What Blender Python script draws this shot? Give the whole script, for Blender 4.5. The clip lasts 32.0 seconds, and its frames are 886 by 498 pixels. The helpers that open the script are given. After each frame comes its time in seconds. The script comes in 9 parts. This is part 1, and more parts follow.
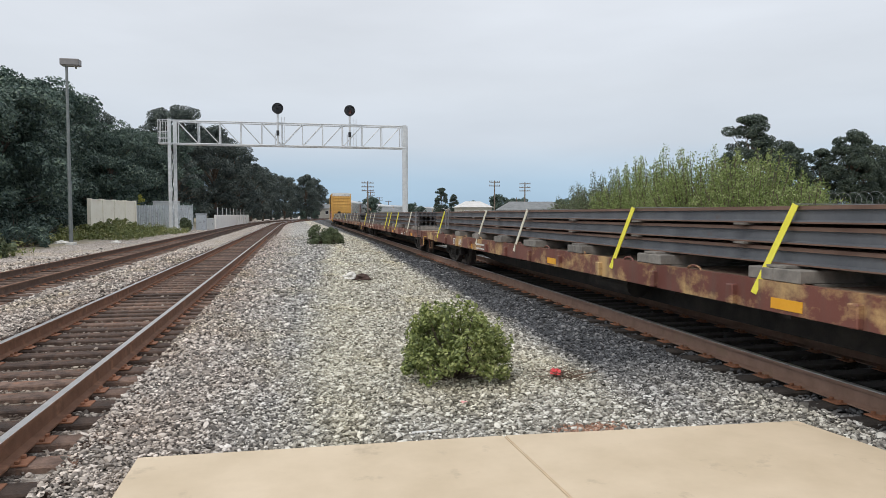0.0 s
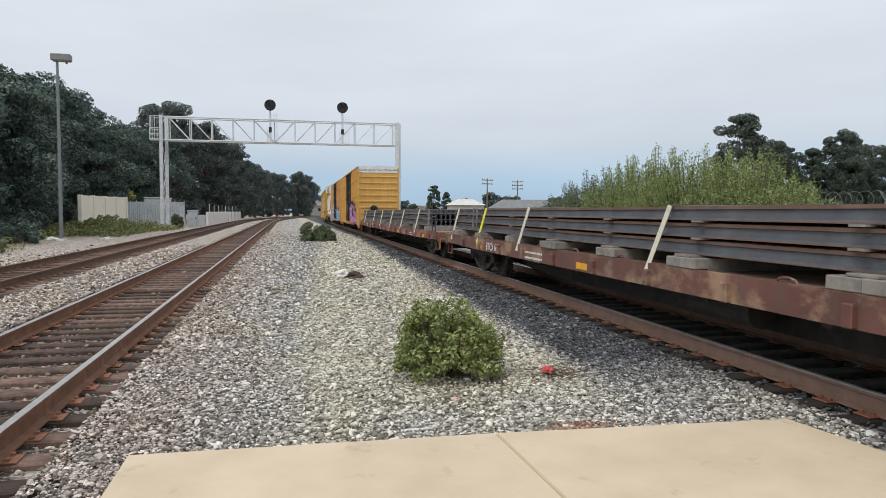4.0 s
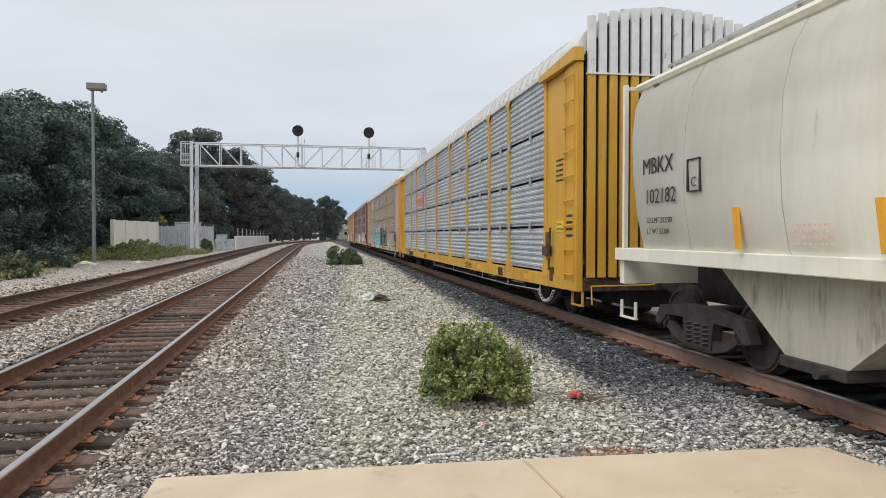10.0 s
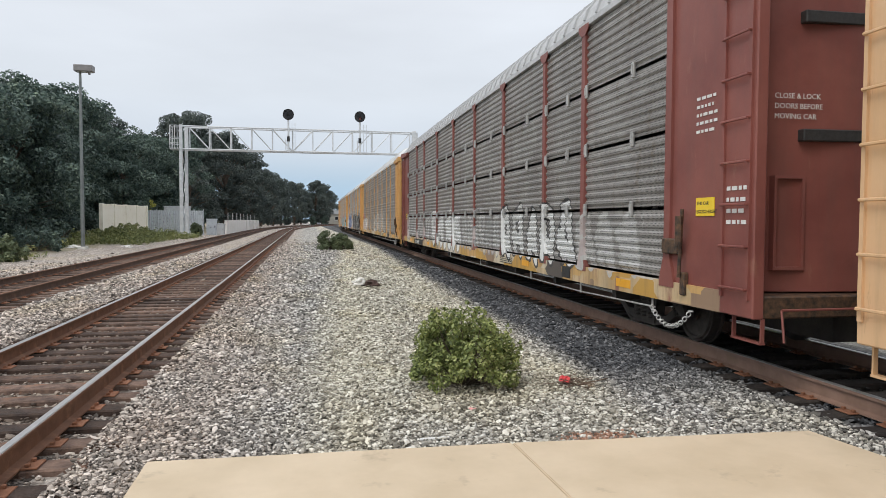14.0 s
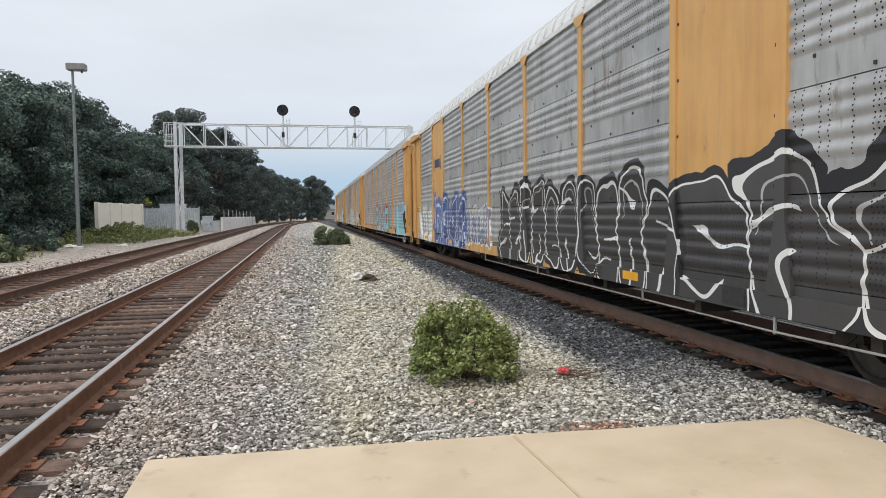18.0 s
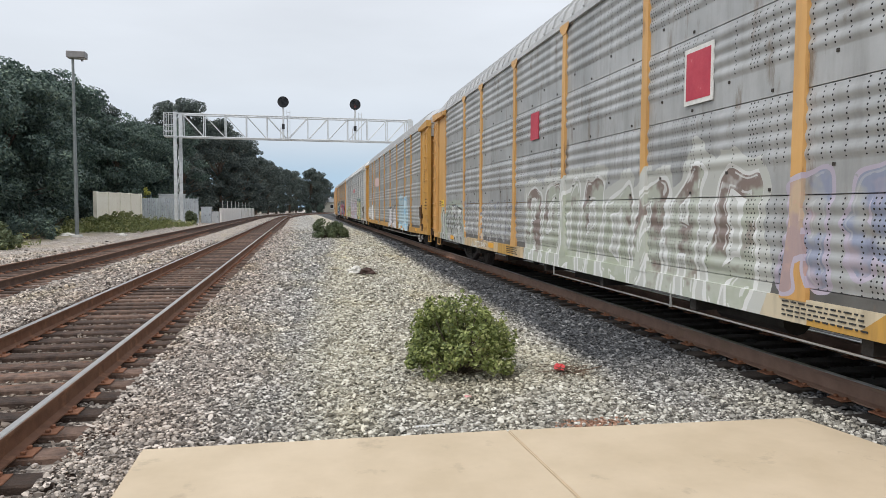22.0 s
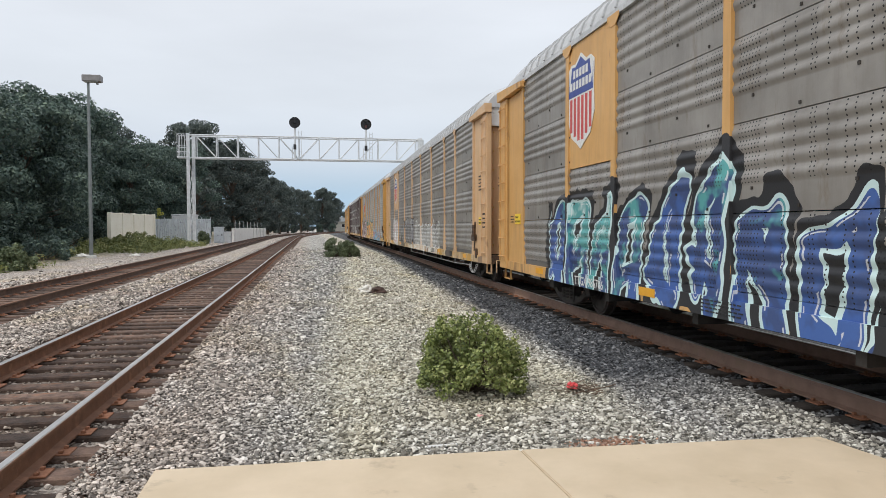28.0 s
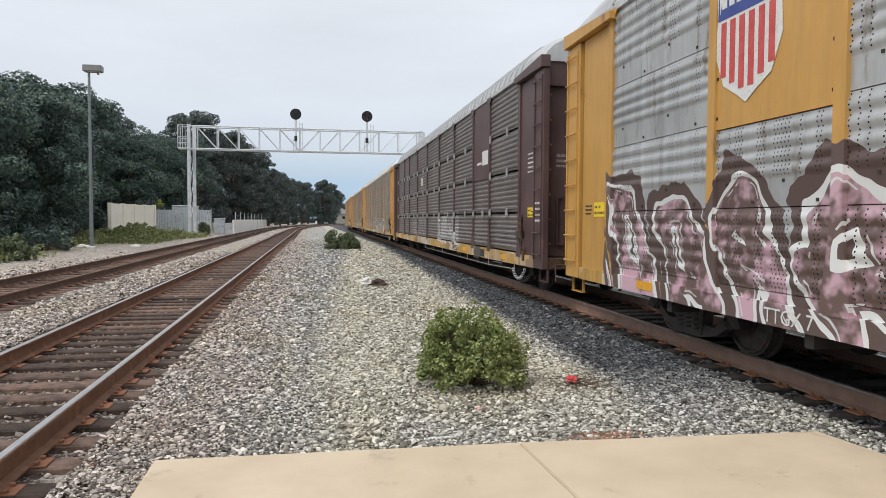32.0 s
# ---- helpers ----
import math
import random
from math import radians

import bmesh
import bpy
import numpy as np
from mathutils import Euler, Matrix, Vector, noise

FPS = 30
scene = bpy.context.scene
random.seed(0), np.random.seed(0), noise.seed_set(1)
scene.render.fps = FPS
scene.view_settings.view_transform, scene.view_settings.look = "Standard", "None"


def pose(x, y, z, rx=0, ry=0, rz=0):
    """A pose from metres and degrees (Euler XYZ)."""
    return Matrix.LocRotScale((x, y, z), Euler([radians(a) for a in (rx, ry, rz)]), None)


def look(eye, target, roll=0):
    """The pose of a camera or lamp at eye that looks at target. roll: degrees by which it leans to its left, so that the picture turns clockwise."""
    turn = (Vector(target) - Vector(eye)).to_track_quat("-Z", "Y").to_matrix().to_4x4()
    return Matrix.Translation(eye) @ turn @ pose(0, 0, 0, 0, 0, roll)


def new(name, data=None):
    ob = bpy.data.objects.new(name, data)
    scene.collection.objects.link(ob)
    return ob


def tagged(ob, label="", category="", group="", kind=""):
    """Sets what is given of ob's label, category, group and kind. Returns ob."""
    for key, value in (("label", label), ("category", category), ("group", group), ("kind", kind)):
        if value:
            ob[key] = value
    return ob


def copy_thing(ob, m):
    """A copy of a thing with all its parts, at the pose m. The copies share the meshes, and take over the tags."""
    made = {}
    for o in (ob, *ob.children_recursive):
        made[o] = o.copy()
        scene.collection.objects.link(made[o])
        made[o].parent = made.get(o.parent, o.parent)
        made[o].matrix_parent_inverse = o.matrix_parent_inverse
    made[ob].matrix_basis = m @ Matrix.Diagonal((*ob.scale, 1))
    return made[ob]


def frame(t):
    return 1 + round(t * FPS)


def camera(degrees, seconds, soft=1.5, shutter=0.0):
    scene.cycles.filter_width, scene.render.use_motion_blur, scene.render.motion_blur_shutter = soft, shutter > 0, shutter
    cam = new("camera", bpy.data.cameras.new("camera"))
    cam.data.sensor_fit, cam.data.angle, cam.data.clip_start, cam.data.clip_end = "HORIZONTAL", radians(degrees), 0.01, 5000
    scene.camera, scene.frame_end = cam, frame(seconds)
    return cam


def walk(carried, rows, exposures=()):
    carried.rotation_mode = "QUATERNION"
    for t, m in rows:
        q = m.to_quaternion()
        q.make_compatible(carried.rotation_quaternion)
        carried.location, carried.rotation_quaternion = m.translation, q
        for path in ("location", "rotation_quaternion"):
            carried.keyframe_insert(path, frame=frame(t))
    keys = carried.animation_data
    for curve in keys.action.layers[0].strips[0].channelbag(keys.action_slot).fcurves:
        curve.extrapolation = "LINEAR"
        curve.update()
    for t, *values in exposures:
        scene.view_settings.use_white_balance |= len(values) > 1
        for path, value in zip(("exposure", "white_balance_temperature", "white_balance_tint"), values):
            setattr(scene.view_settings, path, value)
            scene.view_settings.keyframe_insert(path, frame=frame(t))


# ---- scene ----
cam = camera(64.8, 32.0, soft=0.5)
EYE = (0.0, 0.0, 1.56)


def aim(yaw, pitch, roll):
    """Camera pose at EYE from degrees: yaw to the left of +y, pitch up, roll as look()."""
    a, b = radians(yaw), radians(pitch)
    d = Vector((-math.sin(a) * math.cos(b), math.cos(a) * math.cos(b), math.sin(b)))
    return look(EYE, Vector(EYE) + d, roll)


walk(cam, [(t, aim(y, p, r)) for t, y, p, r in [
    (0.0, -12.05, -2.86, 0.00), (0.5, -12.26, -2.83, 0.00), (1.0, -12.32, -2.86, 0.04),
    (1.5, -12.47, -2.99, 0.08), (2.0, -12.82, -3.20, 0.18), (2.5, -13.21, -3.52, 0.18),
    (4.5, -11.92, -2.85, 0.36), (5.0, -10.64, -2.72, 0.50), (5.5, -10.09, -2.50, 0.55),
    (6.0, -9.91, -1.81, 0.35), (6.5, -9.72, -0.99, 0.25), (7.0, -9.60, -0.55, 0.27),
    (7.5, -9.63, -0.56, 0.18), (8.0, -9.72, -0.72, 0.08), (8.5, -9.86, -0.92, -0.00),
    (9.0, -9.95, -1.06, -0.07), (9.5, -10.12, -1.13, 0.01), (10.0, -10.55, -1.13, 0.04),
    (10.5, -11.21, -1.08, 0.01), (11.0, -11.91, -1.08, -0.04), (11.5, -12.30, -1.13, -0.08),
    (12.0, -12.30, -1.22, -0.06), (12.5, -12.09, -1.34, 0.04), (13.0, -11.82, -1.57, 0.23),
    (13.5, -11.57, -1.95, 0.31), (14.0, -11.29, -2.35, 0.26), (14.5, -10.83, -2.63, -0.08),
    (15.0, -10.31, -2.71, -0.45), (15.5, -10.04, -2.52, -0.60), (17.5, -11.14, -2.48, -0.72),
    (18.0, -11.54, -2.88, -0.64), (18.5, -11.79, -3.06, -0.32), (19.0, -11.90, -3.23, -0.20),
    (19.5, -11.91, -3.38, -0.24), (20.0, -11.92, -3.42, -0.25), (20.5, -11.95, -3.33, -0.13),
    (21.0, -11.92, -3.27, 0.07), (21.5, -11.82, -3.32, 0.22), (22.0, -11.67, -3.31, 0.32),
    (22.5, -11.38, -3.12, 0.41), (23.0, -10.88, -3.05, 0.27), (23.5, -10.40, -3.21, 0.06),
    (24.0, -10.12, -3.34, -0.06), (24.5, -9.97, -3.33, 0.07), (25.0, -9.95, -3.10, 0.14),
    (25.5, -10.14, -2.54, 0.07), (27.5, -10.77, -1.74, -0.15), (28.0, -10.75, -1.80, -0.09),
    (28.5, -10.63, -1.93, -0.03), (29.0, -10.66, -2.24, -0.01), (29.5, -10.69, -2.54, 0.06),
    (30.0, -10.63, -2.71, 0.24), (30.5, -10.51, -2.79, 0.38), (31.0, -10.42, -2.77, 0.41),
    (31.5, -10.50, -2.63, 0.37), (32.0, -10.72, -2.39, 0.29),
]], [(0.0, 0.0), (11.0, 0.0), (14.0, 0.10), (32.0, 0.10)])

# ---------------------------------------------------------------- sky and light
world = bpy.data.worlds.new("overcast_sky")
scene.world = world
world.use_nodes = True
wn, wl = world.node_tree.nodes, world.node_tree.links
wn.clear()
w_out = wn.new("ShaderNodeOutputWorld")
w_bg = wn.new("ShaderNodeBackground")
w_sky = wn.new("ShaderNodeTexSky")
w_sky.sky_type, w_sky.sun_disc = "NISHITA", False
w_sky.sun_elevation, w_sky.sun_rotation = radians(42), radians(-124)
w_sky.air_density, w_sky.dust_density = 1.0, 2.0
w_tc = wn.new("ShaderNodeTexCoord")
w_sep = wn.new("ShaderNodeSeparateXYZ")
wl.new(w_tc.outputs["Generated"], w_sep.inputs[0])
w_ramp = wn.new("ShaderNodeValToRGB")
els = w_ramp.color_ramp.elements
els[0].position, els[0].color = 0.0, (0.36, 0.52, 0.68, 1)
els[1].position, els[1].color = 0.9, (0.72, 0.75, 0.80, 1)
for pos, c in ((0.045, (0.42, 0.57, 0.72, 1)), (0.10, (0.60, 0.66, 0.74, 1)), (0.17, (0.665, 0.71, 0.77, 1)), (0.30, (0.72, 0.755, 0.81, 1))):
    e = els.new(pos)
    e.color = c
wl.new(w_sep.outputs["Z"], w_ramp.inputs[0])
w_map = wn.new("ShaderNodeMapping")
w_map.inputs["Scale"].default_value = (1.2, 1.2, 5.0)
wl.new(w_tc.outputs["Generated"], w_map.inputs[0])
w_noise = wn.new("ShaderNodeTexNoise")
w_noise.inputs["Scale"].default_value, w_noise.inputs["Detail"].default_value = 2.2, 6
wl.new(w_map.outputs[0], w_noise.inputs["Vector"])
w_mr = wn.new("ShaderNodeMapRange")
w_mr.inputs["From Min"].default_value, w_mr.inputs["From Max"].default_value = 0.3, 0.7
w_mr.inputs["To Min"].default_value, w_mr.inputs["To Max"].default_value = 0.93, 1.05
wl.new(w_noise.outputs[0], w_mr.inputs[0])
w_mul = wn.new("ShaderNodeMix")
w_mul.data_type, w_mul.blend_type = "RGBA", "MULTIPLY"
w_mul.inputs[0].default_value = 1.0
wl.new(w_ramp.outputs[0], w_mul.inputs[6])
wl.new(w_mr.outputs[0], w_mul.inputs[7])
w_sc = wn.new("ShaderNodeMix")
w_sc.data_type, w_sc.blend_type = "RGBA", "MULTIPLY"
w_sc.inputs[0].default_value = 1.0
w_sc.inputs[7].default_value = (0.10, 0.10, 0.10, 1)
wl.new(w_sky.outputs[0], w_sc.inputs[6])
w_mix = wn.new("ShaderNodeMix")
w_mix.data_type = "RGBA"
w_mix.inputs[0].default_value = 0.93
wl.new(w_sc.outputs[2], w_mix.inputs[6])
wl.new(w_mul.outputs[2], w_mix.inputs[7])
wl.new(w_mix.outputs[2], w_bg.inputs["Color"])
w_bg.inputs["Strength"].default_value = 1.09
wl.new(w_bg.outputs[0], w_out.inputs["Surface"])

sun = new("sun", bpy.data.lights.new("sun", "SUN"))
sun.data.energy, sun.data.angle, sun.data.color = 1.75, radians(35), (1.0, 0.96, 0.9)
sun.matrix_world = look((-40, -28, 60), (0, 0, 0))


# ---------------------------------------------------------------- node helpers
def link(nt, a, b):
    nt.links.new(a, b)


def math_node(nt, op, a, b=None, c=None, clamp=False):
    n = nt.nodes.new("ShaderNodeMath")
    n.operation, n.use_clamp = op, clamp
    for i, v in enumerate((a, b, c)):
        if v is None:
            continue
        if isinstance(v, (int, float)):
            n.inputs[i].default_value = v
        else:
            link(nt, v, n.inputs[i])
    return n.outputs[0]


def mix_node(nt, fac, a, b, mode="MIX"):
    n = nt.nodes.new("ShaderNodeMix")
    n.data_type, n.blend_type = "RGBA", mode
    for s, v in ((0, fac), (6, a), (7, b)):
        if isinstance(v, (int, float)):
            n.inputs[s].default_value = v
        elif isinstance(v, (tuple, list)):
            n.inputs[s].default_value = (*v[:3], 1)
        else:
            link(nt, v, n.inputs[s])
    return n.outputs[2]


def noise_node(nt, vec, scale, detail=5.0, rough=0.6, out=0):
    n = nt.nodes.new("ShaderNodeTexNoise")
    n.inputs["Scale"].default_value, n.inputs["Detail"].default_value, n.inputs["Roughness"].default_value = scale, detail, rough
    link(nt, vec, n.inputs["Vector"])
    return n.outputs[out]


def ramp_node(nt, fac, stops, mode="LINEAR"):
    n = nt.nodes.new("ShaderNodeValToRGB")
    n.color_ramp.interpolation = mode
    e = n.color_ramp.elements
    e[0].position, e[0].color = stops[0][0], (*stops[0][1], 1)
    e[1].position, e[1].color = stops[-1][0], (*stops[-1][1], 1)
    for p, c in stops[1:-1]:
        x = e.new(p)
        x.color = (*c, 1)
    link(nt, fac, n.inputs[0])
    return n.outputs[0]


def mapping(nt, vec, scale=(1, 1, 1), loc=(0, 0, 0)):
    n = nt.nodes.new("ShaderNodeMapping")
    n.inputs["Scale"].default_value, n.inputs["Location"].default_value = scale, loc
    link(nt, vec, n.inputs[0])
    return n.outputs[0]


def base_mat(name):
    m = bpy.data.materials.new(name)
    m.use_nodes = True
    nt = m.node_tree
    bsdf = nt.nodes["Principled BSDF"]
    co = nt.nodes.new("ShaderNodeTexCoord").outputs["Object"]
    return m, nt, bsdf, co


def finish(nt, bsdf, color, co, rough=0.6, metal=0.0, bump=0.2, bscale=50.0, dist=0.01, height=None, var=0.0, island=False):
    if var:
        src = nt.nodes.new("ShaderNodeNewGeometry").outputs["Random Per Island"] if island else nt.nodes.new("ShaderNodeObjectInfo").outputs["Random"]
        f = math_node(nt, "MULTIPLY_ADD", src, 2 * var, 1 - var)
        h = nt.nodes.new("ShaderNodeHueSaturation")
        link(nt, f, h.inputs["Value"])
        link(nt, color, h.inputs["Color"])
        color = h.outputs[0]
    link(nt, color, bsdf.inputs["Base Color"])
    fine = noise_node(nt, co, bscale, 4)
    link(nt, math_node(nt, "MULTIPLY_ADD", fine, 0.25, rough - 0.125), bsdf.inputs["Roughness"])
    bsdf.inputs["Metallic"].default_value = metal
    if bump:
        b = nt.nodes.new("ShaderNodeBump")
        b.inputs["Strength"].default_value, b.inputs["Distance"].default_value = bump, dist
        link(nt, height if height is not None else fine, b.inputs["Height"])
        link(nt, b.outputs[0], bsdf.inputs["Normal"])


def mat(name, c1, c2, rough=0.65, metal=0.0, scale=3.0, bump=0.2, bscale=50.0, dist=0.01, var=0.0, island=False, spot=None, amount=0.62, spot_scale=5.0, streak=1.0):
    """Two tones of one surface, with patches of a third colour (spot) where noise exceeds amount; streak stretches the patches along z."""
    m, nt, bsdf, co = base_mat(name)
    col = ramp_node(nt, noise_node(nt, co, scale, 6), [(0.33, c1), (0.67, c2)])
    if spot:
        s = noise_node(nt, mapping(nt, co, (1, 1, 1 / streak)), spot_scale, 7, 0.65)
        f = ramp_node(nt, s, [(amount - 0.04, (0, 0, 0)), (amount + 0.06, (1, 1, 1))])
        col = mix_node(nt, f, col, spot)
    finish(nt, bsdf, col, co, rough, metal, bump, bscale, dist, None, var, island)
    return m


# ---------------------------------------------------------------- mesh helpers
def part(name, bm, material, parent=None, label="", smooth=False):
    """Links a bmesh as one mesh object, under parent where one is given."""
    me = bpy.data.meshes.new(name)
    bm.to_mesh(me)
    bm.free()
    return part_of(name, me, material, parent, label, smooth)


def part_of(name, me, material, parent=None, label="", smooth=False):
    if material and not me.materials:
        me.materials.append(material)
    if smooth:
        me.polygons.foreach_set("use_smooth", [True] * len(me.polygons))
    ob = new(name, me)
    if parent:
        ob.parent = parent
    if label:
        tagged(ob, label)
    return ob


def thing(name, m, label, category, group="", kind=""):
    ob = new(name)
    ob.matrix_world = m
    ob.empty_display_size = 0.2
    return tagged(ob, label, category, group, kind)


def box(bm, x0, x1, y0, y1, z0, z1, bevel=0.0):
    v = [bm.verts.new((x, y, z)) for z in (z0, z1) for y in (y0, y1) for x in (x0, x1)]
    f = [bm.faces.new([v[i] for i in q]) for q in ((0, 2, 3, 1), (4, 5, 7, 6), (0, 1, 5, 4), (2, 6, 7, 3), (0, 4, 6, 2), (1, 3, 7, 5))]
    if bevel:
        es = list({e for q in f for e in q.edges})
        bmesh.ops.bevel(bm, geom=es, offset=bevel, segments=1, affect="EDGES")


def rod(bm, p, q, r, seg=8, r2=None):
    p, q = Vector(p), Vector(q)
    d = q - p
    m = Matrix.Translation((p + q) / 2) @ d.to_track_quat("Z", "Y").to_matrix().to_4x4()
    bmesh.ops.create_cone(bm, cap_ends=True, segments=seg, radius1=r, radius2=r if r2 is None else r2, depth=d.length, matrix=m)


def bar(bm, p, q, w, h):
    """A square bar from p to q."""
    p, q = Vector(p), Vector(q)
    d = q - p
    m = Matrix.Translation((p + q) / 2) @ d.to_track_quat("Z", "Y").to_matrix().to_4x4() @ Matrix.Diagonal((w, h, d.length, 1))
    bmesh.ops.create_cube(bm, size=1.0, matrix=m)


def extrude_xz(bm, pts, y0, y1, cap=True):
    """A closed outline in x and z, swept from y0 to y1."""
    a = [bm.verts.new((x, y0, z)) for x, z in pts]
    b = [bm.verts.new((x, y1, z)) for x, z in pts]
    n = len(pts)
    for i in range(n):
        j = (i + 1) % n
        bm.faces.new((a[i], a[j], b[j], b[i]))
    if cap:
        bm.faces.new(a[::-1])
        bm.faces.new(b)


def extrude_yz(bm, pts, x0, x1):
    """A closed outline in y and z, swept from x0 to x1."""
    a = [bm.verts.new((x0, y, z)) for y, z in pts]
    b = [bm.verts.new((x1, y, z)) for y, z in pts]
    n = len(pts)
    for i in range(n):
        j = (i + 1) % n
        bm.faces.new((a[j], a[i], b[i], b[j]))
    bm.faces.new(a)
    bm.faces.new(b[::-1])


def ring(bm, c, axis, r, tube, seg=20, sub=6):
    c, axis = Vector(c), Vector(axis).normalized()
    u = axis.orthogonal().normalized()
    v = axis.cross(u)
    loops = []
    for i in range(seg):
        a = 2 * math.pi * i / seg
        d = u * math.cos(a) + v * math.sin(a)
        loops.append([bm.verts.new(c + d * (r + tube * math.cos(b)) + axis * tube * math.sin(b)) for b in (2 * math.pi * k / sub for k in range(sub))])
    for i in range(seg):
        p, q = loops[i], loops[(i + 1) % seg]
        for k in range(sub):
            bm.faces.new((p[k], q[k], q[(k + 1) % sub], p[(k + 1) % sub]))


FONT_CACHE = {}


def lettering(text, size):
    """A flat mesh of the text in the built-in font, in the xy plane, left end at x = 0."""
    key = (text, size)
    if key not in FONT_CACHE:
        cu = bpy.data.curves.new("letters", "FONT")
        cu.body, cu.size, cu.resolution_u, cu.extrude = text, size, 2, 0.0015
        ob = bpy.data.objects.new("letters", cu)
        scene.collection.objects.link(ob)
        dg = bpy.context.evaluated_depsgraph_get()
        FONT_CACHE[key] = bpy.data.meshes.new_from_object(ob.evaluated_get(dg))
        bpy.data.objects.remove(ob)
        bpy.data.curves.remove(cu)
    return FONT_CACHE[key].copy()


def side_text(text, size, y, z, material, parent, x, label="", name="lettering", squeeze=1.0):
    """Writing on a car's platform-side face: it reads from larger y to smaller y."""
    me = lettering(text, size)
    me.transform(Matrix(((0, 0, -1, x), (-squeeze, 0, 0, y), (0, 1, 0, z), (0, 0, 0, 1))))
    me.materials.clear()
    return part_of(name, me, material, parent, label or "painted lettering " + text.lower())


def end_text(text, size, x, z, material, parent, y, label="", name="lettering"):
    me = lettering(text, size)
    me.transform(Matrix(((1, 0, 0, x), (0, 0, -1, y), (0, 1, 0, z), (0, 0, 0, 1))))
    me.materials.clear()
    return part_of(name, me, material, parent, label or "painted lettering " + text.lower())


# ---------------------------------------------------------------- the line of the tracks
SLOPE = 0.014          # the loaded track leaves the main track by this much per metre
STRAIGHT, RADIUS = 105.0, 620.0


def along(x0, slope, s):
    """Place and heading (radians to the right of +y) on a track that starts at (x0, 0): straight, then a long curve to the right."""
    a = math.atan(slope)
    d0, n0 = (math.sin(a), math.cos(a)), (math.cos(a), -math.sin(a))
    u = min(s, STRAIGHT)
    x, y = x0 + d0[0] * u, d0[1] * u
    if s > STRAIGHT:
        f = (s - STRAIGHT) / RADIUS
        x += d0[0] * RADIUS * math.sin(f) + n0[0] * RADIUS * (1 - math.cos(f))
        y += d0[1] * RADIUS * math.sin(f) + n0[1] * RADIUS * (1 - math.cos(f))
        a += f
    return x, y, a


MAIN, LOADED, SIDING = (-2.76, 0.0), (5.70, SLOPE), (-6.85, -0.004)


def hill(x, y):
    """Height of the ground: flat ballast, a bank that rises beyond the siding."""
    z = -0.205
    for x0, slope, half, low in ((-2.76, 0.0, 1.36, -0.242), (-6.85, -0.004, 1.26, -0.245), (5.70, SLOPE, 1.30, -0.255)):
        if abs(x - x0 - slope * max(0.0, y)) < half and -20 < y < 140:
            z = low
    if x < -8.6:
        z += min(0.22, (-8.6 - x) * 0.06) * max(0.0, min(1.0, (y - 10) / 30))
    if x > 9:
        z += min(0.12, (x - 9) * 0.05)
    return z


